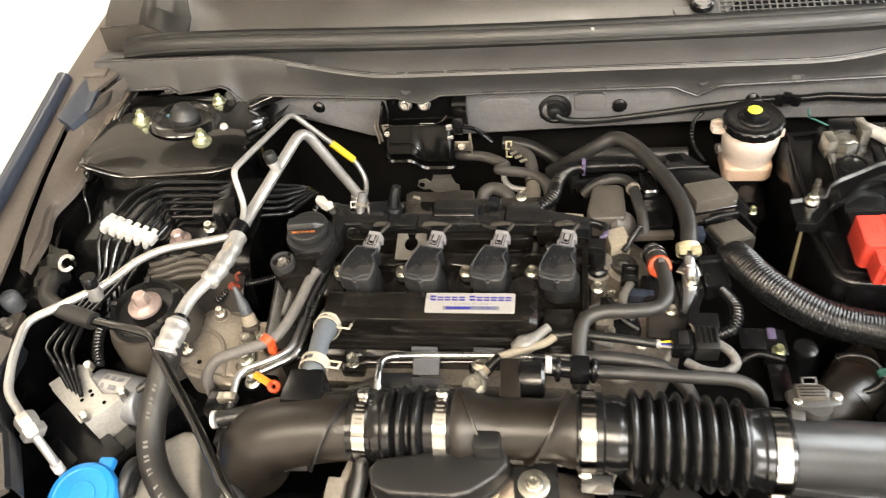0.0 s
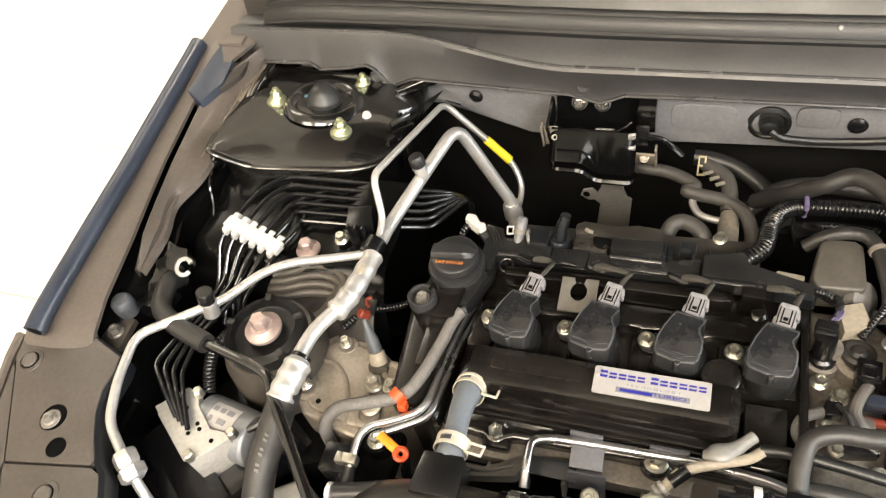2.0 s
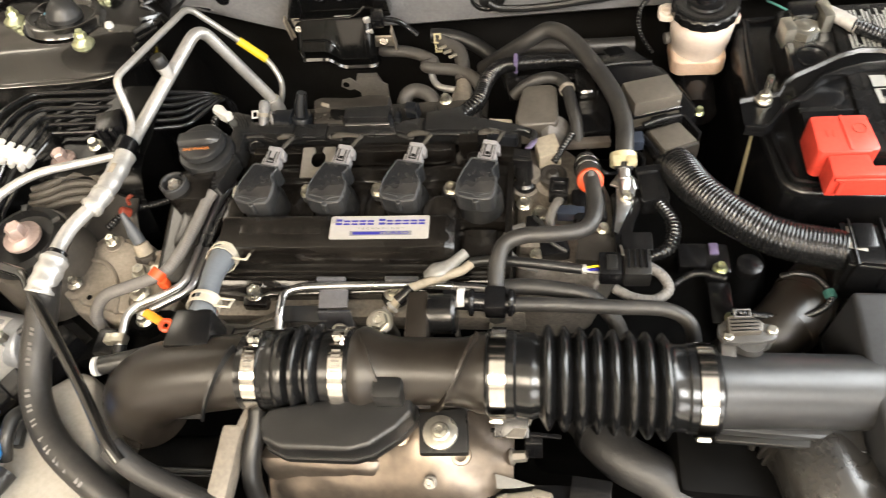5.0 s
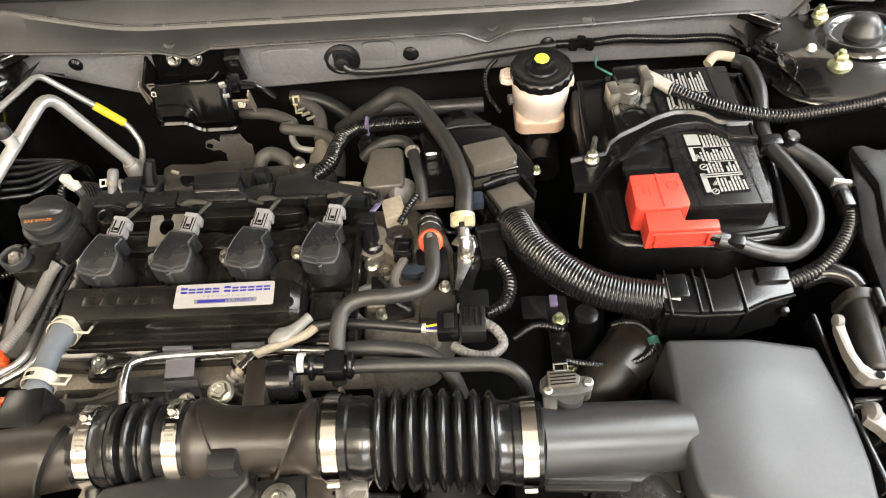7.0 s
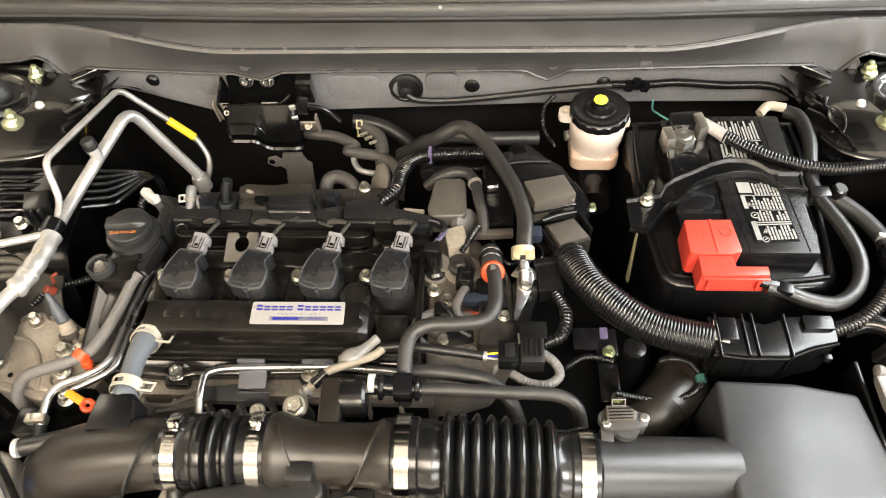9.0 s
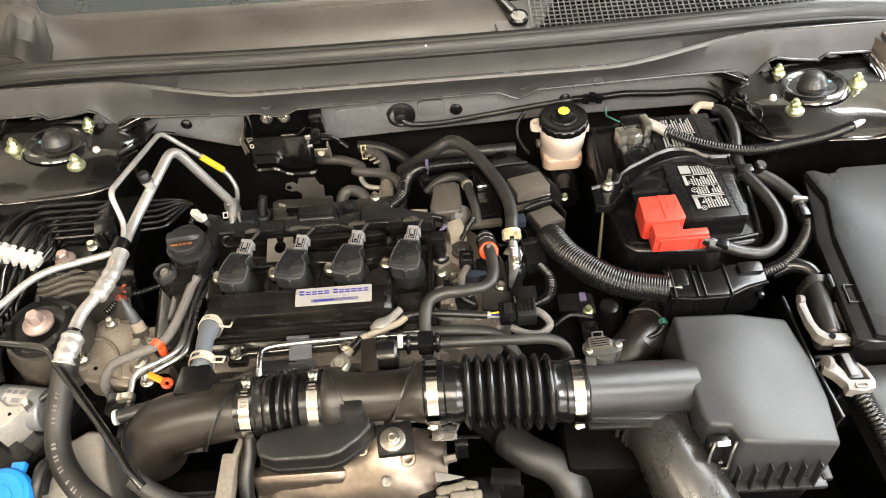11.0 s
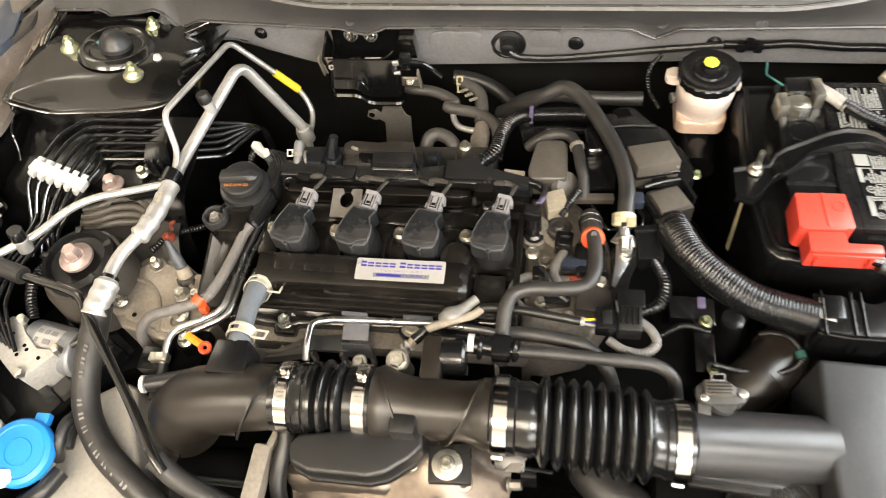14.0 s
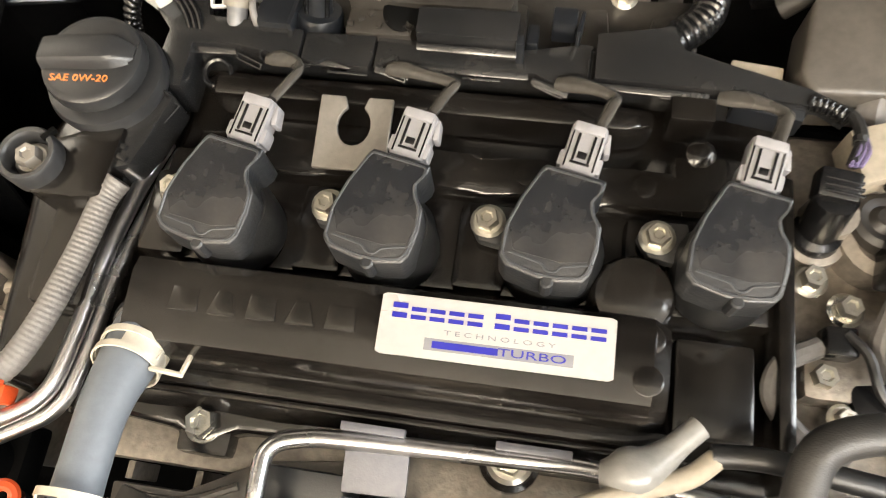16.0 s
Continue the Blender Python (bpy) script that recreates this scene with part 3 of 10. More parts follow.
    part("panel_edge", bm, PAINT, t, "bright rolled panel edge")
    for k in range(11):
        y = 0.160 + 0.0175 * k + rnd.uniform(-0.004, 0.004)
        bm = box(B(), (-0.5205 + rnd.uniform(-0.004, 0.003) + 0.02 * max(0, y - 0.27), y, 0.9062 + 0.035 * max(0, y - 0.16)), (rnd.uniform(0.013, 0.022), rnd.uniform(0.008, 0.013), 0.0022), 0.0009, (rnd.uniform(-6, 6), rnd.uniform(8, 22), rnd.uniform(-45, -15)))
        flip(bm, s)
        part("flange_tab", bm, SEAMTAN, t, "tan sealed flange tab")
    # scratched edges and brush marks on the flange
    for k in range(7):
        y = 0.02 + 0.030 * k + rnd.uniform(-0.006, 0.006)
        x = -0.5300 + rnd.uniform(-0.006, 0.004)
        zt = 0.8985 + 0.055 * max(0, y)
        bm = tube(B(), [(x, y, zt), (x + 0.004, y + 0.010, zt + 0.001), (x + 0.003, y + 0.022 + 0.012 * (k % 2), zt + 0.0015)], 0.0009, 6)
        flip(bm, s)
        part("brush_mark", bm, SEAMTAN, t, "glossy brush mark")
    return t


for s in (-1, 1):
    apron(s)

# undertray, bulkheads; the first two near-black to hold the bay's shade
flat("undertray", (CX, -0.02, 0.34), (1.36, 0.92, 0.02), DARK, "black plastic tray under the engine, darkened for bay shade")
flat("front_bulkhead", (CX, -0.475, 0.57), (1.30, 0.03, 0.48), DARK, "black front bulkhead beam, darkened for bay shade")
bm = B()
box(bm, (CX, 0.425, 0.62), (1.38, 0.03, 0.56), 0.004)
single("dash_insulator", bm, FIBRE, "brown-black fibre insulator on the lower firewall", "insulator", kind="structure")

# grey firewall panel under the cowl
fw = thing("firewall_panel", "dull grey firewall panel with a clip hole and pressed ribs", "firewall", (CX, 0.35, 0.8), kind="structure")
rows = []
for i in range(41):
    x = -0.300 + 0.985 * i / 40
    lo = 0.845 - 0.050 * min(1, max(0, (x + 0.29) / 0.14)) + 0.016 * min(1, max(0, x / 0.4))
    d = 0.003 * math.sin(x * 40) * (1 if 0.1 < x < 0.4 else 0.3)
    rows.append([(x, 0.352, 0.892), (x, 0.349 + d, 0.87), (x, 0.346 + d, 0.84), (x, 0.346, lo + 0.006), (x, 0.352, lo), (x, 0.40, lo - 0.004)])
part("panel", loft(B(), rows, 0.003), FELT, fw)
for px, pz, w, hgt in ((0.192, 0.852, 0.046, 0.030), (0.285, 0.856, 0.044, 0.024), (0.066, 0.842, 0.080, 0.044), (-0.150, 0.848, 0.100, 0.040)):
    part("pressed_pad", prism(B(), [(px + 0.5 * w * math.copysign(abs(math.cos(a)) ** 0.5, math.cos(a)), 0.5 * hgt * math.copysign(abs(math.sin(a)) ** 0.5, math.sin(a))) for a in [2 * math.pi * i / 28 for i in range(28)]], 0, 0.004, 0.0025, 3, Matrix.Translation((0, 0.347, pz)) @ pose(0, 0, 0, 90, 0, 0)), FELT, fw, "shallow pressed pad")
for bx, bz, r in ((-0.225, 0.857, 0.0095), (0.235, 0.845, 0.011), (0.42, 0.85, 0.010)):
    bm = lathe(B(), [(r, 0), (r, 0.004), (r * 0.6, 0.007), (r * 0.3, 0.007)], (bx, 0.346, bz), (0, -1, 0), 16)
    part("clip", bm, BLACK, fw, "black push clip")
bm = lathe(B(), [(0.025, 0), (0.025, 0.004), (0.020, 0.006), (0.017, 0.003), (0.012, 0.004), (0.010, 0.014), (0.006, 0.016)], (0.140, 0.345, 0.842), (0, -1, 0), 28)
part("grommet", bm, RUBBER, fw, "round black rubber cable grommet")


LIP_X = (-0.57, -0.445, -0.434, -0.39, -0.365, -0.355, -0.345, -0.336, -0.322, -0.30, -0.27, -0.095, -0.08, -0.0575, -0.042, -0.027, 0.05, 0.305, 0.322, 0.3385, 0.353, 0.37, 0.60, 0.688, 0.71, 0.724, 0.733, 0.743, 0.753, 0.778, 0.822, 0.833, 0.958)
LIP_Z = (0.917, 0.919, 0.9085, 0.9135, 0.919, 0.916, 0.900, 0.886, 0.891, 0.9005, 0.898, 0.888, 0.884, 0.879, 0.884, 0.8905, 0.892, 0.893, 0.885, 0.879, 0.885, 0.893, 0.900, 0.9005, 0.891, 0.886, 0.900, 0.916, 0.919, 0.9135, 0.9085, 0.919, 0.917)


def cowl_sec(x):
    """Profile of the cowl cover at x: lip, front face, crease, sloping top, seal seat."""
    a = abs(x - CX)
    k = min(1, max(0, (a - 0.28) / 0.26))
    k = k * k * (3 - 2 * k)
    crease = (0.319 + 0.022 * k, 0.927 + 0.026 * k)
    lip = (0.326 - 0.25 * max(0.0, 0.888 - float(np.interp(x, LIP_X, LIP_Z))), float(np.interp(x, LIP_X, LIP_Z)) - 0.005)
    return [(x, 0.345, lip[1] - 0.004), (x, lip[0] + 0.004, lip[1] - 0.003), (x, lip[0], lip[1] + 0.001), (x, lip[0] + 0.002, lip[1] + 0.006), (x, (lip[0] + crease[0]) / 2 + 0.003, (lip[1] + crease[1]) / 2),
            (x, crease[0], crease[1] - 0.003), (x, crease[0] + 0.004, crease[1] + 0.002), (x, 0.362, 0.949), (x, 0.368, 0.951), (x, 0.392, 0.948)]


cw = thing("cowl_cover", "wide black grained plastic cowl cover with a stepped front edge", "cowl", (CX, 0.34, 0.88))
part("cover", loft(B(), [cowl_sec(-0.565 + 1.518 * i / 260) for i in range(261)], 0.0025), COWL, cw)
for x in (-0.355, -0.078, 0.345, 0.468, 0.74):
    o = Vector((x, 0.3265, 0.896))
    bm = lathe(B(), [(0.0085, -0.003), (0.0085, 0.0005), (0.006, 0.0015), (0.005, 0.0005)], o, (0, -0.95, 0.3), 16)
    part("clip", bm, COWL, cw, "round flush clip")
bm = tube(B(), [cowl_sec(-0.560 + 1.508 * i / 240)[2] for i in range(241)], 0.0030, 8, flat=0.8)
part("rolled_lip", bm, COWLEDGE, cw, "smooth rolled lower lip")
bm = tube(B(), [cowl_sec(-0.560 + 1.508 * i / 120)[6] for i in range(121)], 0.0016, 8)
part("crease_edge", bm, COWLEDGE, cw, "smooth crease line")
path = ((-0.520, 0.372, 0.958), (-0.45, 0.369, 0.966), (-0.30, 0.369, 0.965), (-0.14, 0.369, 0.960), (0.0, 0.369, 0.957), (CX, 0.369, 0.956), (0.39, 0.369, 0.957), (0.53, 0.369, 0.960), (0.69, 0.369, 0.965), (0.84, 0.369, 0.966), (0.95, 0.368, 0.956))
ridge = ((-0.014, -0.012), (-0.0150, -0.006), (-0.0120, -0.0035), (-0.0105, -0.005), (-0.0085, 0.0005), (-0.004, 0.0065), (0.000, 0.0095), (0.0025, 0.0085), (0.0035, 0.0055), (0.006, 0.0075), (0.0085, 0.0105), (0.012, 0.0115), (0.0155, 0.009), (0.0165, 0.0), (0.016, -0.014))
strip = smooth_path(path, None, 6)
part("seal", loft(B(), [[(p.x, p.y + a, p.z + b) for a, b in ridge] for p in strip], 0.0015), RUBBER, cw, "ridged black rubber hood seal")
bm = lathe(B(), [(0.0028, 0), (0.0022, 0.0012)], (0.193, 0.3640, 0.9625), (0, -0.75, 0.65), 10)
part("speck", bm, PALE, cw, "small pale speck on the seal")

# cowl top behind the seal, grille, wiper, windscreen
def pan(x):
    a = (x - CX) / 0.75
    up = 0.014 * a * a
    side = max(0.0, (-0.36 - x) / 0.12)
    rise = 0.05 * min(1.0, side) ** 2
    return [(x, 0.384, 0.950), (x, 0.390, 0.936 + rise), (x, 0.405, 0.930 + rise), (x, 0.43, 0.930 + up + rise), (x, 0.465, 0.942 + up + rise), (x, 0.490, 0.958 + up + rise * 0.8), (x, 0.4945, 0.962 + up + rise * 0.8), (x, 0.500, 0.961 + up + rise * 0.8), (x, 0.514, 0.955 + up), (x, 0.530, 0.958 + up)]


ct0 = thing("cowl_top_panel", "dark smooth plastic pan and mesh grille below the windscreen", "cowl", (CX, 0.43, 0.93))
part("pan", loft(B(), [pan(-0.56 + 0.895 * i / 50) for i in range(51)], 0.003), PANM, ct0)
part("grille_tray", loft(B(), [[(x, 0.384, 0.94), (x, 0.40, 0.915), (x, 0.50, 0.925), (x, 0.53, 0.965)] for x in (0.335, 0.5, 0.7, 0.94)], 0.003), DARK, ct0)
bm = prism(B(), [(0.318, 0.392), (0.368, 0.392), (0.430, 0.53), (0.300, 0.53)], 0.932, 0.938, 0.003, 2)
part("pivot_cover", bm, COWL, ct0, "grey-black wiper pivot cover")
bm = B()
for k in range(56):
    x = 0.372 + 0.0098 * k
    box(bm, (x, 0.452, 0.949), (0.0016, 0.15, 0.0018), 0, (8, 0, 0))
for k in range(13):
    box(bm, (0.655, 0.384 + 0.0098 * k, 0.9395 + 0.00138 * k), (0.56, 0.0016, 0.0018), 0)
tagged(part("mesh", bm, COWL, ct0, "fine square plastic mesh"), kind="stuff")
wi = thing("wiper", "black wiper arm with a round pivot cap", "wiper", (0.351, 0.452, 0.938))
bm = tube(B(), [(0.351, 0.450, 0.946), (0.330, 0.480, 0.955), (0.300, 0.52, 0.972), (0.24, 0.60, 1.015)], 0.009, 12, flat=0.5)
part("arm", bm, BLACK, wi)
bm = lathe(B(), [(0.017, 0), (0.0165, 0.009), (0.013, 0.012), (0.012, 0.010)], (0.351, 0.449, 0.940), (0, -0.2, 1), 28)
part("pivot_cap", bm, BLACK, wi, "round black pivot cap")
rows = []
for i in range(21):
    x = -0.56 + 1.51 * i / 20
    a = (x - CX) / 0.75
    rows.append([(x, 0.522 + 0.42 * j, 0.952 + 0.014 * a * a + 0.215 * j) for j in (0, 0.5, 1, 2, 3)])
single("windscreen", loft(B(), rows, 0.005), GLASS, "dark laminated windscreen glass", "windscreen")
bm = loft(B(), [[(-0.505 + dx, 0.392, 0.970), (-0.502 + dx * 0.95, 0.42, 0.990 + 0.010 * math.sin(dx * 60)), (-0.510 + dx * 0.8, 0.47, 1.000 + 0.008 * math.sin(dx * 75)), (-0.54 + dx * 0.7, 0.54, 1.01)] for dx in (0, 0.012, 0.024, 0.04, 0.056, 0.07, 0.085)], 0.004)
single("cowl_corner_rubber", bm, RUBBER, "folded black rubber corner piece beside the windscreen", "rubber trim")
# Added unseen sheet: the cabin's shade as a near-black colour.
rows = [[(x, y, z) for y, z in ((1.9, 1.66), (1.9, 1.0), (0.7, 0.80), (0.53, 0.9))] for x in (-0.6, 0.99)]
single("cabin_shade_sheet", loft(B(), rows, 0.01), DARK, "near-black sheet standing in for the unlit cabin behind the windscreen", "cabin", kind="structure")

# open hood above the bay, out of view, added for its shade and reflections
hd0 = thing("hood", "open grey hood standing above the engine bay", "hood", (CX, 0.47, 1.08), kind="structure")
rows = []
for i in range(9):
    x = -0.52 + 1.428 * i / 8
    q = 0.03 * abs(x - CX) ** 2
    rows.append([(x, 0.49 - 0.62 * t, 1.09 + 0.86 * t + q - 0.05 * math.sin(math.pi * t)) for t in (0, 0.15, 0.3, 0.5, 0.7, 0.85, 1.0)])
part("panel", loft(B(), rows, 0.02), HOODM, hd0)
# Near-black boards put pocket shade on the plain panel and darken reflections.
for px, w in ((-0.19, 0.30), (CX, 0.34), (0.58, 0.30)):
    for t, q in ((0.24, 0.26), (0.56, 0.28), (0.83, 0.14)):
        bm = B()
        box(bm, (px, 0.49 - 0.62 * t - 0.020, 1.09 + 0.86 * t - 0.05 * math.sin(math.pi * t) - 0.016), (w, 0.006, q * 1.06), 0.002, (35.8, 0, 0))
        part("hood_shade_board", bm, DARK, hd0, "near-black board standing in for shade in a hood pocket")

# folded bracket and thin wire at the inner rear edge of the tower
def tower_bracket(s):
    t = thing("tower_bracket", "crumpled gloss black folded bracket beside the strut tower", "bracket", (sides(-0.285, s), 0.24, 0.87))
    rnd = random.Random(11)
    bits = []
    for k in range(5):
        x, y = -0.291 + 0.007 * (k % 2), 0.222 + 0.011 * k
        bits.append(("fold", box(B(), (x, y, 0.884 + 0.004 * (k % 3)), (0.030, 0.006, 0.018), 0.002, (rnd.uniform(-25, 25), rnd.uniform(-20, 30), rnd.uniform(30, 65)), 2), CRUMPLE, ""))
    bits.append(("stem", box(B(), (-0.284, 0.238, 0.862), (0.010, 0.040, 0.040), 0.002), PAINT, ""))
    bits.append(("flap", prism(B(), [(-0.322, 0.306), (-0.316, 0.304), (-0.272, 0.332), (-0.300, 0.338)], 0.884, 0.892, 0.001, 1, top=lambda x, y: 0.892 + 0.10 * (x + 0.322)), PAINT, "small gloss black flap"))
    for name, bm, m, label in bits:
        flip(bm, s)
        part(name, bm, m, t, label)
    if s > 0:
        # creased sheet and rolled edge between the battery and the tower
        rows = []
        for k in range(13):
            q = k / 12
            w = 0.0035 * math.sin(9 * q) + 0.002 * math.sin(23 * q)
            rows.append([(0.668 + 0.030 * q + w, 0.262 - 0.085 * q, 0.905 - 0.012 * q), (0.676 + 0.030 * q - w, 0.258 - 0.083 * q, 0.897 - 0.010 * q + w), (0.672 + 0.028 * q + w, 0.252 - 0.080 * q, 0.880 - w), (0.664 + 0.026 * q, 0.246 - 0.076 * q, 0.850), (0.668 + 0.026 * q, 0.244 - 0.074 * q, 0.78)])
        part("creased_sheet", loft(B(), rows, 0.002), CRUMPLE, t, "creased gloss black sheet")
        part("rolled_edge", tube(B(), [(0.690, 0.240, 0.902), (0.700, 0.228, 0.899), (0.699, 0.212, 0.894), (0.690, 0.196, 0.888), (0.684, 0.188, 0.880)], 0.0016, 8), PAINT, t, "bright rolled edge")
    return t


for s in (-1, 1):
    tower_bracket(s)

# ---- engine: block, valve cover, coils ----
eng = thing("engine_block", "aluminium cylinder head over an engine block coloured near-black for bay shade", "engine", (0.02, 0.0, 0.4))
# The block's colour includes the shade under the valve cover.
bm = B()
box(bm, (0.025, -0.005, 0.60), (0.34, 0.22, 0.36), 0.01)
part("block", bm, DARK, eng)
bm = B()
box(bm, (0.025, -0.012, 0.797), (0.345, 0.218, 0.040), 0.006)
part("head", bm, ALU, eng, "cast aluminium cylinder head edge")
# right-hand end casting with thermostat housing
bm = prism(B(), [(0.187, -0.115), (0.215, -0.125), (0.262, -0.11), (0.29, -0.06), (0.292, 0.0), (0.275, 0.05), (0.24, 0.085), (0.187, 0.085)], 0.70, 0.832, 0.008, 3)
lathe(bm, [(0.022, 0), (0.022, 0.018), (0.016, 0.020), (0.010, 0.017)], (0.228, 0.022, 0.832), (0, 0, 1), 24)
lathe(bm, [(0.013, 0), (0.012, 0.030)], (0.200, 0.027, 0.83), (0, 0, 1), 18)
box(bm, (0.215, -0.045, 0.836), (0.05, 0.03, 0.02), 0.006)
part("end_casting", bm, ALU, eng, "rough grey cast aluminium end housing")
for x, y in ((0.195, -0.002), (0.211, -0.015), (0.199, -0.049)):
    bm = hexbolt(B(), (x, y, 0.842), (0, 0, 1), 0.0085, 0.007)
    part("bolt", bm, BOLT, eng)
# front flange of the head with its bolts
bm = B()
box(bm, (0.02, -0.118, 0.812), (0.33, 0.022, 0.020), 0.004)
part("front_flange", bm, ALU, eng, "cast flange with small ribs")
for i in range(9):
    part("flange_rib", box(B(), (-0.125 + 0.036 * i, -0.134, 0.80), (0.004, 0.009, 0.03), 0.001), ALU, eng)
# left timing case cover
bm = prism(B(), [(-0.200, -0.10), (-0.145, -0.115), (-0.140, 0.075), (-0.195, 0.085), (-0.215, 0.03)], 0.55, 0.842, 0.008, 3)
box(bm, (-0.166, 0.0, 0.85), (0.03, 0.13, 0.02), 0.006)
part("timing_cover", bm, COVER, eng, "black plastic timing chain cover")

vc = thing("valve_cover", "black plastic valve cover with a raised front ridge and lettered badge", "valve cover", (0.02, 0, 0.82))
bm = prism(B(), [(-0.142, -0.108), (-0.10, -0.112), (-0.085, -0.120), (-0.068, -0.110), (0.186, -0.104), (0.190, 0.095), (-0.142, 0.100)], 0.806, 0.834, 0.006, 3)
part("base", bm, COVER, vc)
# ledge with two fine lines, then one broad smooth slope down to the flange
boxes("front_ledge", (((0.008, -0.0885, 0.8435), (0.252, 0.0080, 0.013), 0.0022, (0, 0, 0)), ((0.010, -0.0945, 0.8405), (0.262, 0.0030, 0.010), 0.0010, (0, 0, 0))), COVER, vc)
rows = []
for i in range(25):
    x = -0.128 + 0.306 * i / 24
    w = 0.0006 * math.sin(x * 95)
    rows.append([(x, -0.094, 0.826), (x, -0.095, 0.8395), (x, -0.098, 0.8375 + w), (x, -0.103, 0.8330 + w), (x, -0.1065, 0.8285), (x, -0.1085, 0.818)])
part("front_slope", loft(B(), rows, 0.002), COVER, vc, "smooth sloping front face")
boxes("bolt_pad", (((-0.0845, -0.1095, 0.824), (0.027, 0.026, 0.018), 0.004, (0, 0, 0)),), COVER, vc)
# raised front ridge, slightly leaning forward
rows = []
for x, k in ((-0.1235, 0.0), (-0.1225, 0.7), (-0.118, 1.0), (0.118, 1.0), (0.1265, 0.75), (0.1295, 0.0)):
    h2 = 0.842 + 0.037 * k
    c = 0.005 * (1 - k)
    rows.append([(x, -0.086 + c, 0.836), (x, -0.083 + c, h2 - 0.010), (x, -0.078 + c, h2 - 0.003), (x, -0.070 + c, h2 - 0.0005), (x, -0.048 - c, h2 + 0.0015), (x, -0.041 - c, h2 - 0.001), (x, -0.038 - c, h2 - 0.008), (x, -0.035 - c, 0.836)])
part("front_ridge", loft(B(), rows, close=True), COVER, vc, "smooth black raised ridge")
# embossed maker's mark as plain raised shapes
for i in range(5):
    x = -0.0905 + 0.0182 * i
    part("embossed_shape", prism(B(), [(x - 0.0070, -0.0640), (x + 0.0070, -0.0640), (x + 0.0062 - 0.003 * (i % 2), -0.0530), (x - 0.0062 + 0.003 * (i % 2), -0.0530)], 0.8770, 0.8798, 0.0010, 2, top=lambda x, y: 0.8803 + 0.06 * (y + 0.0585)), COVER, vc, "faint raised black shape")
# badge
M = Matrix.Translation((0.0505, -0.0575, 0.8800)) @ pose(0, 0, 0, 3.9, 0, 0.4)
bm = prism(B(), [(-0.0510, -0.0125), (-0.0490, -0.0135), (0.0490, -0.0135), (0.0510, -0.0125), (0.0510, 0.0125), (0.0490, 0.0135), (-0.0490, 0.0135), (-0.0510, 0.0125)], 0, 0.0010, 0.0002, 1)
bmesh.ops.transform(bm, matrix=M, verts=bm.verts)
badge = part("badge", bm, LABEL, vc, "silver-white badge with blue print")


def bars(spec, y0, hgt, m, z=0.0012):
    """Plain blocks of print: (start, width) pairs in a line."""
    bm = B()
    for x0, w in spec:
        box(bm, (x0 + w / 2, y0, z), (w, hgt, 0.0003), 0)
    bmesh.ops.transform(bm, matrix=m, verts=bm.verts)
    return bm


def print_marks(x0, step, n, y0, hgt):
    """A brand word as a row of plain double stripes, the first one taller."""
    bm = B()
    for i in range(n):
        big = 1.25 if i == 0 else 1.0
        for q in (0.31, -0.31):
            box(bm, (x0 + step * (i + 0.5), y0 + (big - 1) * hgt * 0.5 + q * hgt * big, 0.0012), (step * 0.80, hgt * big * 0.34, 0.0003), 0)
    bmesh.ops.transform(bm, matrix=M, verts=bm.verts)
    return bm


for x0, step, n in ((-0.0465, 0.0083, 5), (-0.0015, 0.0082, 6)):
    part("print", print_marks(x0, step, n, 0.0055, 0.0056), INK, badge, "blue marks of print")
part("print", lettering("T E C H N O L O G Y", 0.0030, M @ Matrix.Translation((0.002, -0.0016, 0.0011)), width=0.048), GREYINK, badge, "small grey spaced lettering")
bm = prism(B(), [(-0.0300, -0.0098), (0.0340, -0.0098), (0.0340, -0.0045), (-0.0300, -0.0045)], 0.0009, 0.0012, 0)
bmesh.ops.transform(bm, matrix=M, verts=bm.verts)
part("print_ground", bm, GREYINK, badge, "grey strip")
part("print", bars([(-0.0265, 0.0285)], -0.0072, 0.0030, M, 0.0014), INK, badge)
part("print", lettering("TURBO", 0.0048, M @ Matrix.Translation((0.0165, -0.0072, 0.0013)), width=0.029), INK, badge, "blue lettering")
# two round plugs at the ridge's end
bm = B()
for y in (-0.050, -0.068):
    lathe(bm, [(0.0065, 0), (0.0065, 0.0015), (0.005, 0.002)], (0.116, y, 0.8775), (0, -0.05, 1), 18)
part("plug", bm, COVER, vc)
# square pad at the right end and its tall rib
bm = B()
box(bm, (0.150, -0.063, 0.842), (0.036, 0.046, 0.018), 0.003)
box(bm, (0.180, -0.030, 0.846), (0.008, 0.15, 0.022), 0.003)
part("end_pad", bm, COVER, vc)
# coil valley floor, cross walls and rear rails
part("coil_valley", box(B(), (0.022, 0.000, 0.842), (0.31, 0.062, 0.018), 0.004), COVER, vc)
for i in range(4):
    part("cross_wall", box(B(), (-0.122 + 0.080 * i, -0.008, 0.850), (0.026, 0.046, 0.014), 0.005), COVER, vc)
rows = []
for i in range(27):
    x = -0.116 + 0.246 * i / 26
    w = 0.0008 * math.sin(x * 130) + 0.0006 * math.sin(x * 310)
    rows.append([(x, 0.018, 0.838), (x, 0.0190, 0.8555), (x, 0.0205, 0.8572 + w), (x, 0.028, 0.8580 + w), (x, 0.036, 0.8572 - w), (x, 0.0405, 0.8560 + w), (x, 0.0430, 0.850), (x, 0.0440, 0.834)])
part("rear_shelf", loft(B(), rows, close=True), COVER, vc, "uneven moulded shelf")
rows = []
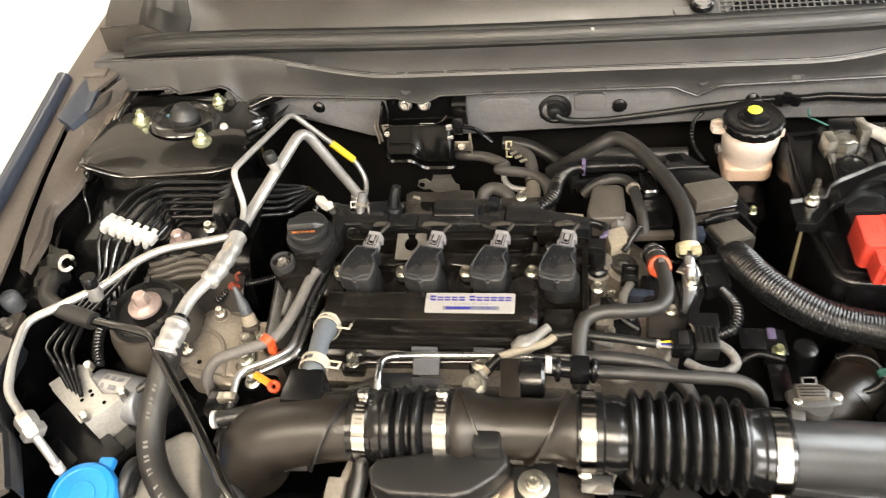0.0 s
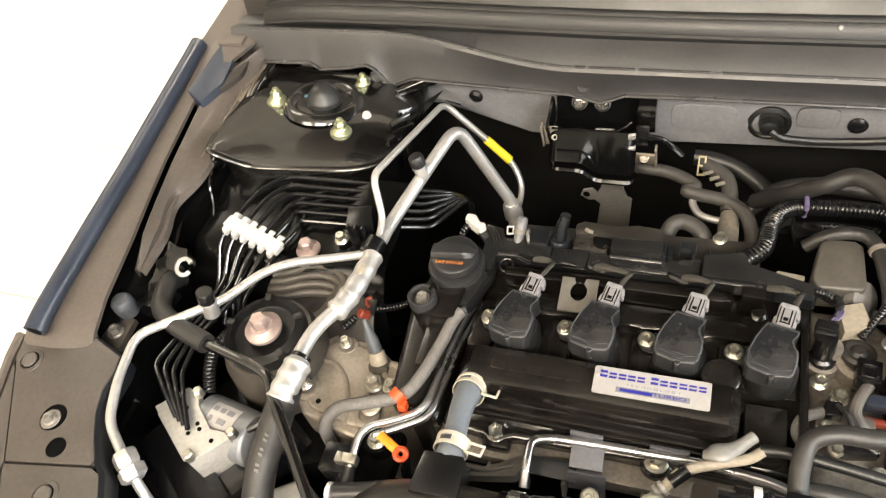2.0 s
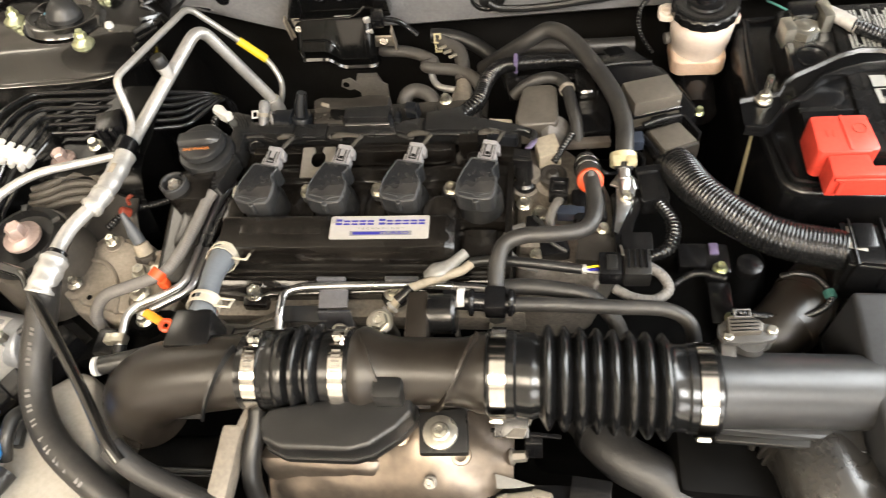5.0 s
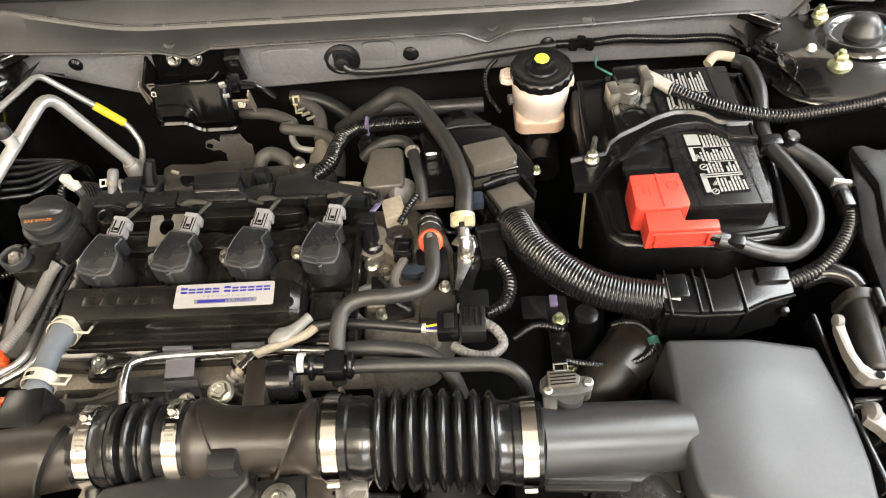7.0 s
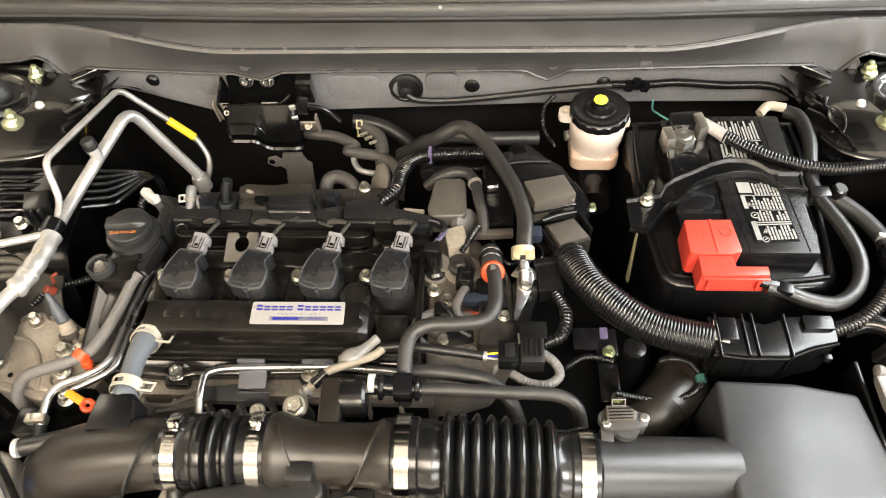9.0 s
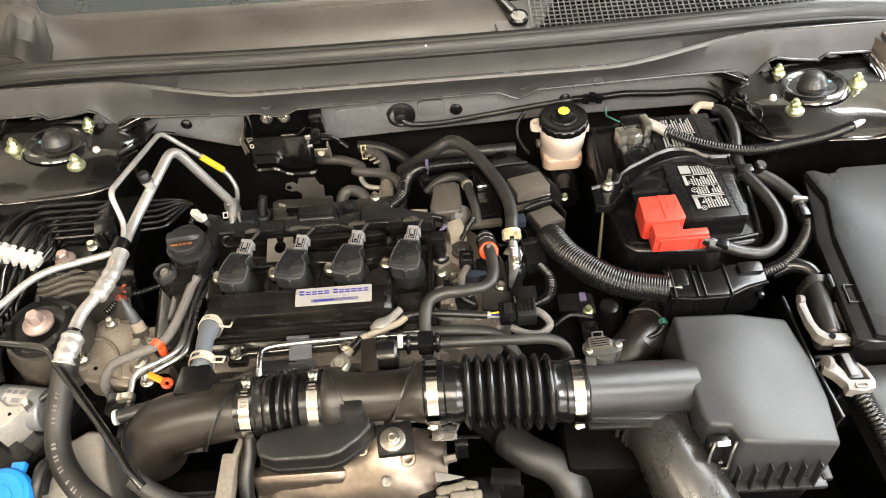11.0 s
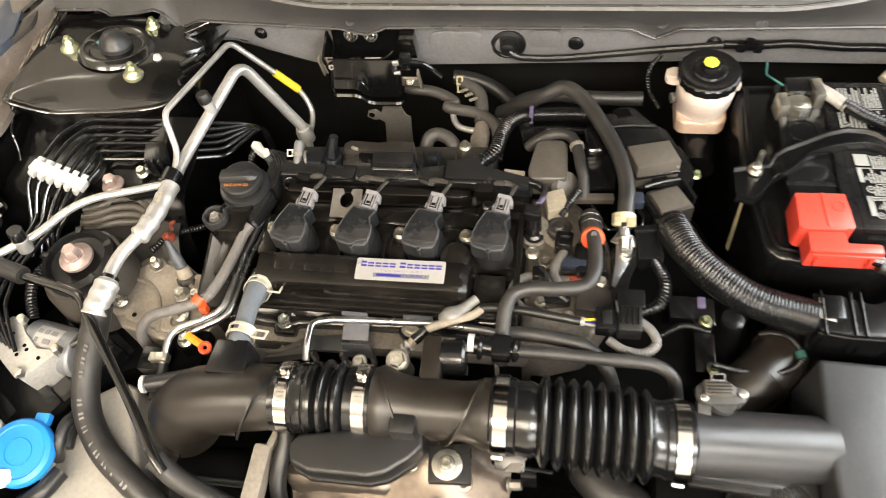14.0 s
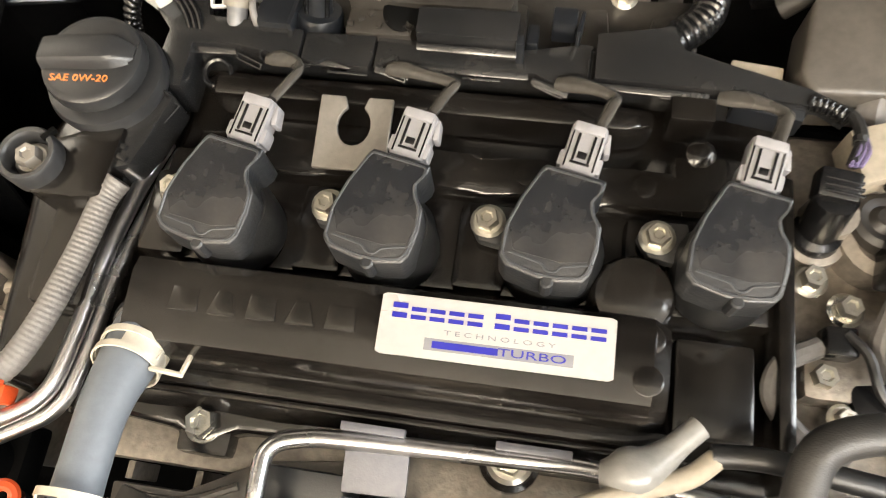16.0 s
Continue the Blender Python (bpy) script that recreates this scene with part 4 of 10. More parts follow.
for x, y, w, z in ((-0.122, 0.0700, 0.0040, 0.8520), (-0.116, 0.0685, 0.0070, 0.8570), (-0.02, 0.0682, 0.0072, 0.8585), (0.080, 0.0682, 0.0072, 0.8590), (0.100, 0.0685, 0.0070, 0.8580), (0.110, 0.0700, 0.0060, 0.8565), (0.116, 0.0720, 0.0040, 0.8520)):
    rows.append([(x, y - w, 0.836), (x, y - w, z - 0.0022), (x, y - w + 0.0006, z - 0.0006), (x, y - w + 0.0016, z), (x, y + w * 0.45, z + 0.0008), (x, y + w * 0.85, z - 0.0004), (x, y + w, z - 0.003), (x, y + w, 0.836)])
part("rear_rail", loft(B(), rows, close=True), COVER, vc, "rounded moulded bar")
part("shelf_step", box(B(), (0.140, 0.0360, 0.846), (0.030, 0.034, 0.022), 0.006, (0, 0, 3), 3), COVER, vc)
part("square_lug", box(B(), (0.1325, 0.0715, 0.8560), (0.0215, 0.013, 0.024), 0.0012), COVER, vc)
part("dome", lathe(B(), [(0.0085, -0.004), (0.0075, 0.001), (0.005, 0.003), (0.002, 0.0035)], (0.1390, 0.0520, 0.857), (0.1, -0.2, 1), 20), COVER, vc)
part("ridge_boss", lathe(B(), [(0.0195, -0.03), (0.0190, -0.006), (0.0170, -0.0022), (0.0125, 0.0)], (0.1090, -0.029, 0.8735), (0, -0.08, 1), 32), COVER, vc)
for x in (0.055, 0.113):
    part("moulded_dot", lathe(B(), [(0.006, 0), (0.006, 0.001), (0.004, 0.0016)], (x, 0.031, 0.8575), (0, 0, 1), 14), COVER, vc)
# steel tab with round notch
n_out = [(-0.0185, -0.019), (0.0185, -0.019), (0.0185, 0.019), (0.006, 0.019)]
arc = [(0.0085 * math.sin(a) * 1.0, 0.004 + 0.0105 * math.cos(a)) for a in [0.5 + (2 * math.pi - 1.0) * i / 14 for i in range(15)]]
n_out += arc + [(-0.006, 0.019), (-0.0185, 0.019)]
bm = prism(B(), n_out, 0, 0.0025, 0.0004, 1)
bmesh.ops.transform(bm, matrix=Matrix.Translation((-0.0325, 0.038, 0.869)) @ pose(0, 0, 0, 10, 0, 1), verts=bm.verts)
part("lifting_tab", bm, BROWNSTEEL, vc, "grey-brown steel tab with a round notch")
for x, y in ((-0.086, -0.108), (0.063, -0.104)):
    bm = lathe(B(), [(0.0155, -0.012), (0.0145, 0.0), (0.0120, 0.002)], (x, y, 0.828), (0, 0, 1), 20)
    part("boss", bm, COVER, vc)
    bm = hexbolt(B(), (x, y, 0.830), (0, 0, 1), 0.0112, 0.008)
    part("bolt", bm, BOLT, vc, "bright flange bolt")
# ear with rubber bush
bm = prism(B(), [(-0.150, -0.012), (-0.165, -0.014), (-0.186, -0.014), (-0.200, -0.006), (-0.203, 0.006), (-0.196, 0.016), (-0.180, 0.019), (-0.160, 0.028), (-0.148, 0.028)], 0.845, 0.874, 0.004, 2)
part("mount_ear", bm, COVER, vc)
bm = lathe(B(), [(0.0150, -0.006), (0.0152, 0.0065), (0.0142, 0.0082), (0.0120, 0.0082), (0.0108, 0.0066), (0.0104, -0.001), (0.006, -0.001)], (-0.1880, 0.0025, 0.876), (0, 0, 1), 32)
part("bush", bm, LIDP, vc, "grey-black rubber bush")
part("bush_notch", box(B(), (-0.1795, 0.0140, 0.8835), (0.0030, 0.0080, 0.0030), 0.0006, (0, 0, -38)), DARK, vc)
bm = hexbolt(B(), (-0.1880, 0.0025, 0.8752), (0, 0, 1), 0.0092, 0.0062)
part("bolt", bm, BROWNSTEEL, vc, "grey sunken bolt")

# oil filler cap
CAP = (-0.1655, 0.0535)
oc = thing("oil_filler_cap", "grey-black oil filler cap with wide grip and orange print", "oil cap", (*CAP, 0.84))
part("neck", lathe(B(), [(0.0275, -0.045), (0.0275, -0.016), (0.0305, -0.014), (0.0312, -0.008), (0.0300, -0.0045), (0.0268, -0.004)], (*CAP, 0.883), (0, 0, 1), 44), LIDP, oc)
bm = B()
seg = 72
rings = []
for r, z in ((0.0240, 0.0), (0.0257, 0.0010), (0.0260, 0.0060), (0.0254, 0.0088), (0.0238, 0.0100), (0.0220, 0.0104)):
    rings.append([bm.verts.new((CAP[0] + (r + (0.0004 if i % 2 else 0) * (z < 0.007)) * math.cos(2 * math.pi * i / seg), CAP[1] + (r + (0.0004 if i % 2 else 0) * (z < 0.007)) * math.sin(2 * math.pi * i / seg), 0.883 + z)) for i in range(seg)])
for a, b in zip(rings, rings[1:]):
    for i in range(seg):
        bm.faces.new((a[i], a[(i + 1) % seg], b[(i + 1) % seg], b[i]))
bm.faces.new(rings[-1])
bm.faces.new(rings[0][::-1])
part("cap", bm, LIDP, oc)
rows = []
for x, y0, y1, z in ((-0.0240, -0.0040, 0.0075, 0.0110), (-0.0232, -0.0055, 0.0090, 0.0165), (-0.010, -0.0058, 0.0100, 0.0175), (0.008, -0.0056, 0.0100, 0.0175), (0.0140, -0.0052, 0.0095, 0.0168), (0.0225, -0.0025, 0.0070, 0.0108)):
    rows.append([(CAP[0] + x, CAP[1] + y + 0.09 * x, 0.883 + q) for y, q in ((y0 - 0.0015, 0.0100), (y0, z - 0.0022), (y0 + 0.0014, z - 0.0004), (y0 + 0.003, z), (y1 - 0.003, z), (y1 - 0.001, z - 0.0006), (y1, z - 0.003), (y1 + 0.002, 0.0100))])
part("grip", loft(B(), rows, close=True), LIDP, oc, "wide moulded grip with a sloping end")
part("oil_grade_print", lettering("SAE 0W-20", 0.0054, Matrix.Translation((CAP[0] - 0.0020, CAP[1] - 0.0125, 0.8936)) @ pose(0, 0, 0, 0, 0, 4), width=0.030), ORANGEINK, oc, "orange lettering")


# ignition coils, built once and copied
def coil():
    t = thing("ignition_coil", "dull black resin ignition coil with a light grey plug", "ignition coil", (0, 0, 0), "ignition coils on the valve cover")
    out = [(-0.0228, -0.024), (-0.0218, -0.011), (-0.0165, 0.003), (-0.0085, 0.0175), (-0.0065, 0.0195), (0.0205, 0.0140), (0.0196, 0.0095), (0.0155, 0.0045), (0.0165, -0.001), (0.0200, -0.007), (0.0195, -0.018), (0.0170, -0.029), (0.0140, -0.0325), (0.003, -0.0335), (-0.0060, -0.0325), (-0.0195, -0.0285)]
    def high(x, y):
        return 0.0100 + 0.09 * (y + 0.02)

    bm = prism(B(), out, -0.012, 0.010, 0.0024, 3, top=high)
    part("head", bm, COILBLK, t)
    rim = [(x * 0.925 - 0.0002, y * 0.925 - 0.0008) for x, y in out]
    face = [(x * 0.97, y * 0.97) for x, y in rim if y > -0.022]
    face = [p for p in face] + [(0.0150, -0.0235), (0.004, -0.0250), (-0.0165, -0.0215)]
    bm = prism(B(), face, 0.0085, 0.0104, 0, 1, top=lambda x, y: high(x, y) + 0.0004)
    part("resin_face", bm, COILFACE, t, "smeared dark resin fill")
    # Pale lines paint the rounded rim's highlight together with its scuffs.
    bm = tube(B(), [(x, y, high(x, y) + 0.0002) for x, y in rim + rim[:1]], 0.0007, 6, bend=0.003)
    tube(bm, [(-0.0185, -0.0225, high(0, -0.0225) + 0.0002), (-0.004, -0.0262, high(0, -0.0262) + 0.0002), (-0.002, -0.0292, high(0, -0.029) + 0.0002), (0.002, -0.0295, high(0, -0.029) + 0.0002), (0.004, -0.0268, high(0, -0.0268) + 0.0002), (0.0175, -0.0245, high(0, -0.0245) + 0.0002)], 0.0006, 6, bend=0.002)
    part("rim", bm, COILRIM, t, "pale rim line of scuffs and painted edge highlight")
    bm = lathe(B(), [(0.024, -0.032), (0.0235, -0.014), (0.020, -0.006)], (0.001, -0.010, 0), (0, 0.06, 1), 28)
    part("boot", bm, RUBBER, t, "round black rubber boot")
    bm = lathe(B(), [(0.0030, 0), (0.0030, 0.012), (0.0022, 0.013)], (-0.001, -0.0335, -0.004), (0, 0, 1), 10)
    part("rib", bm, COILBLK, t)
    bm = prism(B(), [(-0.034, -0.009), (-0.0400, 0.001), (-0.034, 0.010), (-0.016, 0.010), (-0.016, -0.012)], -0.022, -0.0165, 0.002, 2)
    part("bolt_tab", bm, COILBLK, t)
    bm = hexbolt(B(), (-0.0305, 0.001, -0.0170), (-0.05, -0.1, 1), 0.0084, 0.0065)
    part("bolt", bm, BOLT, t, "bright zinc flange bolt")
    R = pose(0.0095, 0.031, 0.004, 8, 0, -12)
    bm = B()
    box(bm, (0, 0, 0), (0.0165, 0.024, 0.013), 0.0018)
    box(bm, (0, -0.006, 0.0), (0.0200, 0.008, 0.011), 0.0015)
    box(bm, (0.0092, 0.006, -0.001), (0.003, 0.010, 0.009), 0.001, (0, 0, 12))
    box(bm, (0, 0.0095, 0.004), (0.0145, 0.005, 0.008), 0.0012)
    bmesh.ops.transform(bm, matrix=R, verts=bm.verts)
    plug = part("plug", bm, GREYCON, t, "light grey plastic plug")
    bm = B()
    box(bm, (-0.0036, 0.0, 0.0068), (0.0012, 0.013, 0.0012), 0.0003)
    box(bm, (0.0036, 0.0, 0.0068), (0.0012, 0.013, 0.0012), 0.0003)
    box(bm, (0.0, -0.0075, 0.0069), (0.0090, 0.0011, 0.0012), 0.0003)
    box(bm, (0.0, -0.0035, 0.0066), (0.0042, 0.0032, 0.0010), 0.0003)
    box(bm, (-0.0066, -0.001, 0.0066), (0.0007, 0.018, 0.0006), 0)
    box(bm, (0.0066, -0.001, 0.0066), (0.0007, 0.018, 0.0006), 0)
    bmesh.ops.transform(bm, matrix=R, verts=bm.verts)
    part("latch_slot", bm, BLACK, plug, "dark slot round the latch")
    return t


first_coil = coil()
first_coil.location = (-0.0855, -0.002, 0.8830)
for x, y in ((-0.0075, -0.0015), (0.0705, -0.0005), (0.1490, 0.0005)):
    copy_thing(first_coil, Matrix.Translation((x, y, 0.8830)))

# wiring rail behind the coils
hr = thing("wiring_rail", "long black plastic wiring rail behind the coils with clip-on lids", "wiring harness", (0.03, 0.09, 0.84))
under = [(-0.1310, 0.057), (-0.1310, 0.0850), (-0.06, 0.0860), (0.05, 0.0865), (0.13, 0.0850), (0.190, 0.0795), (0.190, 0.088), (0.12, 0.106), (0.05, 0.100), (-0.04, 0.098), (-0.12, 0.099), (-0.142, 0.088), (-0.143, 0.057)]
part("channel", prism(B(), under, 0.840, 0.864, 0.0015, 2), RAIL, hr)
lids = (([(-0.1290, 0.056), (-0.1290, 0.083), (-0.105, 0.084), (-0.087, 0.081), (-0.0705, 0.080), (-0.0705, 0.0965), (-0.098, 0.100), (-0.124, 0.101), (-0.128, 0.113), (-0.148, 0.118), (-0.157, 0.105), (-0.144, 0.090), (-0.146, 0.063), (-0.140, 0.056)], 0.870),
        ([(-0.0695, 0.0800), (-0.060, 0.0785), (-0.056, 0.0815), (-0.040, 0.0775), (-0.033, 0.0780), (-0.0315, 0.086), (-0.0315, 0.0975), (-0.0695, 0.0965)], 0.8685),
        ([(-0.0305, 0.079), (-0.020, 0.085), (0.000, 0.083), (0.053, 0.084), (0.069, 0.0765), (0.075, 0.083), (0.0815, 0.0835), (0.0815, 0.1035), (0.076, 0.104), (0.050, 0.098), (-0.0305, 0.098)], 0.867),
        ([(0.0830, 0.0830), (0.144, 0.082), (0.170, 0.079), (0.192, 0.077), (0.203, 0.070), (0.207, 0.078), (0.187, 0.0875), (0.151, 0.097), (0.127, 0.104), (0.121, 0.1175), (0.0830, 0.1095)], 0.8695))
for out, z in lids:
    part("lid", prism(B(), out, 0.8625, z, 0.0007, 2), RAIL, hr, "seamed snap-on lid")
# thin lips along the lids' front edges, with short tabs under them
for x0, y0, x1, y1 in ((-0.1285, 0.0822, -0.1060, 0.0834), (-0.0880, 0.0815, -0.0335, 0.0805), (-0.0295, 0.0800, -0.0110, 0.0770), (-0.0060, 0.0832, 0.0500, 0.0832), (0.0520, 0.0815, 0.0710, 0.0745), (0.0840, 0.0815, 0.1400, 0.0805)):
    d = math.hypot(x1 - x0, y1 - y0)
    part("lid_lip", box(B(), ((x0 + x1) / 2, (y0 + y1) / 2 - 0.0008, 0.8655), (d, 0.0036, 0.0016), 0.0005, (24, 0, math.degrees(math.atan2(y1 - y0, x1 - x0)))), RAIL, hr, "thin bright-edged lip")
boxes("lip_tab", (((-0.076, 0.0795, 0.8615), (0.022, 0.0016, 0.0040), 0.0004, (18, 0, 0)), ((-0.045, 0.0785, 0.8595), (0.022, 0.0016, 0.0045), 0.0004, (18, 0, 0)), ((0.026, 0.0812, 0.8610), (0.020, 0.0016, 0.0035), 0.0004, (18, 0, 0)), ((0.126, 0.0795, 0.8615), (0.018, 0.0016, 0.0040), 0.0004, (18, 0, 0))), RAIL, hr)
part("seam", box(B(), (0.0808, 0.0885, 0.8698), (0.0009, 0.020, 0.0012), 0.0002), DARK, hr)
for x, y in ((-0.0885, 0.0800), (-0.0060, 0.0790), (0.0790, 0.0785)):
    part("lock_nib", torus(B(), (x, y, 0.8675), (0.2, -1, 0.5), 0.0032, 0.0008, 16, 6), RAIL, hr, "small lock nib")
part("under_box", prism(B(), [(0.1520, 0.0765), (0.1860, 0.0715), (0.1870, 0.0790), (0.1540, 0.0850)], 0.850, 0.8645, 0.0020, 2), BLUEBLK, hr, "blue-black box under the lid")
part("notch_clip", torus(B(), (-0.1175, 0.0740, 0.8560), (0, -0.3, 1), 0.0075, 0.0018, 22, 8), CONDUIT, hr, "round loom clip in the notch")
for x, y, rz in ((-0.0975, 0.0775, -22), (-0.020, 0.0770, -18), (0.061, 0.0765, -22), (-0.134, 0.040, 64)):
    part("clip_window", frame_ring(B(), (x, y + 0.0006, 0.8640), 0.0165, 0.0036, 0.0009, 0.004, (34, 0, rz)), RAIL, hr, "small clip window")
part("left_arm", prism(B(), [(-0.156, 0.003), (-0.142, 0.008), (-0.1375, 0.022), (-0.130, 0.050), (-0.141, 0.0545), (-0.1475, 0.060), (-0.155, 0.043)], 0.848, 0.8705, 0.0018, 2), RAIL, hr)
boxes("arm_rib", (((-0.149, 0.012, 0.871), (0.011, 0.003, 0.002), 0.0005, (0, 0, -20)), ((-0.150, 0.018, 0.871), (0.009, 0.003, 0.002), 0.0005, (0, 0, -20)), ((-0.139, 0.053, 0.8715), (0.018, 0.0015, 0.003), 0.0005, (0, 0, -32))), RAIL, hr)
bm = tube(B(), [(0.187, 0.081, 0.868), (0.196, 0.077, 0.870), (0.203, 0.071, 0.872)], 0.0042, 10, ribs=(0.003, 0.0008))
part("tail_loom", bm, CONDUIT, hr)
bm = B()
prism(bm, [(-0.0085, 0.0915), (0.0430, 0.0910), (0.0432, 0.1090), (-0.0090, 0.1075)], 0.862, 0.8830, 0.0012, 2)
part("cover_box", bm, RAIL, hr, "shiny black cover box")
part("box_step", box(B(), (0.0175, 0.0895, 0.8735), (0.0515, 0.0040, 0.0050), 0.0010, (28, 0, 0)), RAIL, hr, "bright-edged step along the box")
part("box_lock", box(B(), (0.0445, 0.0920, 0.8740), (0.0040, 0.0060, 0.0180), 0.0010), BLUEBLK, hr, "blue-black side lock")
boxes("clip", (((0.0655, 0.1110, 0.872), (0.0125, 0.0100, 0.0170), 0.0015, (0, 0, 0)), ((0.0735, 0.1080, 0.871), (0.0020, 0.0130, 0.0180), 0.0006, (0, 0, -8)), ((0.0500, 0.1050, 0.866), (0.006, 0.012, 0.010), 0.0015, (0, 0, 0))), BLUEBLK, hr, "blue-black clip")
part("rear_box", prism(B(), [(-0.0960, 0.0960), (-0.0770, 0.0960), (-0.0765, 0.1130), (-0.0800, 0.1160), (-0.0935, 0.1150), (-0.0970, 0.1080)], 0.852, 0.8740, 0.0018, 2), BLUEBLK, hr, "blue-black plug box")
part("rear_box_rib", prism(B(), [(-0.0790, 0.0950), (-0.0765, 0.0950), (-0.0740, 0.1160), (-0.0765, 0.1160)], 0.852, 0.8755, 0.0006, 2), BLUEBLK, hr)
part("rear_box_arch", torus(B(), (-0.0985, 0.1060, 0.8680), (1, 0.2, 0.1), 0.0085, 0.0020, 24, 8), WRAP, hr, "grey loop beside the plug box")
# short wires down to each coil plug
for i, x in enumerate((-0.076, 0.002, 0.080, 0.1585)):
    a = (-0.085, -0.020, 0.067, 0.147)[i]
    bm = tube(B(), [(a - 0.002, 0.080, 0.8660), (a + 0.006, 0.0775, 0.8700), (a + 0.016, 0.0725, 0.8755), (x + 0.0125, 0.0650, 0.8810), (x + 0.0105, 0.0560, 0.8845), (x + 0.0055, 0.0420, 0.8880)], 0.0042, 12, radius=lambda q: 0.0040 + 0.0010 * math.sin(9 * q) * (q < 0.7), flat=0.6)
    part("coil_wire", bm, SLEEVE, hr, "taped black wire")
# taped tail to the sensor on the right
bm = tube(B(), [(0.185, 0.083, 0.862), (0.203, 0.074, 0.872), (0.206, 0.058, 0.878), (0.199, 0.040, 0.884)], 0.0030, 8)
part("tail", bm, TAPE, hr)
bm = B()
for k in range(3):
    tube(bm, [(0.2050 + 0.0012 * k, 0.056, 0.880), (0.2020 + 0.0022 * k, 0.047, 0.884), (0.197 + 0.0022 * k, 0.038, 0.886)], 0.0010, 6)
part("wire_end", bm, PURPLE, hr, "purple and white wire ends")
bm = tube(B(), [(0.2045, 0.0565, 0.8795), (0.2040, 0.053, 0.880)], 0.0034, 8)
part("tail_end", bm, TAPE, hr, "taped loom end")
# white clip and cream tab
bm = B()
prism(bm, [(-0.1530, 0.1020), (-0.1730, 0.1140), (-0.1720, 0.1230), (-0.1620, 0.1220), (-0.1540, 0.1120), (-0.1490, 0.1120), (-0.1470, 0.1080)], 0.866, 0.879, 0.002, 2)
part("white_plug", bm, WHITE, hr, "white plastic plug")
for k in range(3):
    part("plug_wire", tube(B(), [(-0.1510 + 0.0035 * k, 0.1120, 0.8735), (-0.1440 + 0.0035 * k, 0.1080, 0.8750), (-0.1370 + 0.0035 * k, 0.1000, 0.8725), (-0.1330 + 0.0030 * k, 0.0920, 0.8690)], 0.0016, 8), CONDUIT, hr, "black wire into the plug")
bm = B()
box(bm, (0.166, 0.104, 0.852), (0.026, 0.010, 0.008), 0.001, (0, 0, -6))
part("cream_tab", bm, FOAM, hr, "cream plastic tab")

# cam sensor
cs = thing("cam_sensor", "black ribbed cam position sensor plug", "sensor", (0.2, 0.03, 0.83))
part("body", lathe(B(), [(0.012, 0), (0.012, 0.006), (0.0095, 0.009), (0.0095, 0.034)], (0.196, 0.019, 0.845), (-0.05, 0.2, 1), 22), BLACK, cs)
part("seat_ring", lathe(B(), [(0.0150, -0.012), (0.0150, 0.002), (0.0125, 0.003)], (0.196, 0.019, 0.845), (0, 0, 1), 24), ALU, cs)
part("plug", box(B(), (0.193, 0.030, 0.880), (0.018, 0.014, 0.014), 0.002, (12, 0, -8)), BLACK, cs)
for k in range(4):
    part("plug_rib", box(B(), (0.1945, 0.0255 + 0.0032 * k, 0.880), (0.0165, 0.0014, 0.0150), 0.0004, (12, 0, -8)), BLACK, cs)

# small valve and round solenoid behind the rail
t = thing("vent_valve", "small off-white vent valve with a zinc tip behind the rail", "valve", (-0.112, 0.120, 0.85))
part("body", lathe(B(), [(0.0052, -0.010), (0.0056, 0.0), (0.0066, 0.003), (0.0064, 0.015), (0.0055, 0.0185), (0.003, 0.020)], (-0.1090, 0.1060, 0.8720), (0.08, 0.80, 0.60), 20), SENSOR, t)
part("collar", lathe(B(), [(0.0075, 0), (0.0078, 0.0025), (0.0070, 0.0045)], (-0.1090, 0.1060, 0.8720), (0.08, 0.80, 0.60), 20), TERMM, t, "tan collar")
part("tip", lathe(B(), [(0.0046, -0.010), (0.0048, -0.001)], (-0.1090, 0.1058, 0.8715), (0.08, 0.80, 0.60), 14), GREYHOSE, t, "blue-grey tip")
part("bail", frame_ring(B(), (-0.1190, 0.1075, 0.8755), 0.0080, 0.0095, 0.0015, 0.003, (20, 0, 8)), WHITE, t, "white square clip frame")
t = thing("cam_solenoid", "round blue-black solenoid cap behind the wiring rail", "solenoid", (-0.058, 0.115, 0.85))
part("cap", lathe(B(), [(0.0125, -0.024), (0.0125, 0.0), (0.0115, 0.0022), (0.0085, 0.0028)], (-0.0650, 0.1095, 0.8670), (0.12, 0.30, 1), 28), BLUEBLK, t)
part("stub", tube(B(), [(-0.0655, 0.1085, 0.864), (-0.0630, 0.1150, 0.882), (-0.0590, 0.1200, 0.896)], 0.0072, 18, radius=lambda q: 0.0076 - 0.0022 * q), BLUEBLK, t, "upright blue-black stub")
for dx in (-0.0055, 0.0055):
    part("stub_rib", tube(B(), [(-0.0655 + dx, 0.1045, 0.868), (-0.0630 + dx, 0.1105, 0.884), (-0.0590 + dx * 0.8, 0.1165, 0.897)], 0.0014, 8), BARBLK, t)
t = thing("rear_bracket_cover", "rough dusty brown-black cover behind the wiring rail", "cover", (0.0, 0.12, 0.84))
bm = prism(B(), [(-0.0480, 0.1120), (0.0380, 0.1130), (0.0400, 0.1290), (0.0150, 0.1310), (-0.0050, 0.1280), (-0.0420, 0.1300), (-0.0500, 0.1240)], 0.840, 0.8800, 0.0020, 2, top=lambda x, y: 0.8790 + 0.0012 * math.sin(160 * x) + 0.0010 * math.sin(330 * x + 90 * y))
part("back", bm, WEATHER, t, "rough dusty back edge")
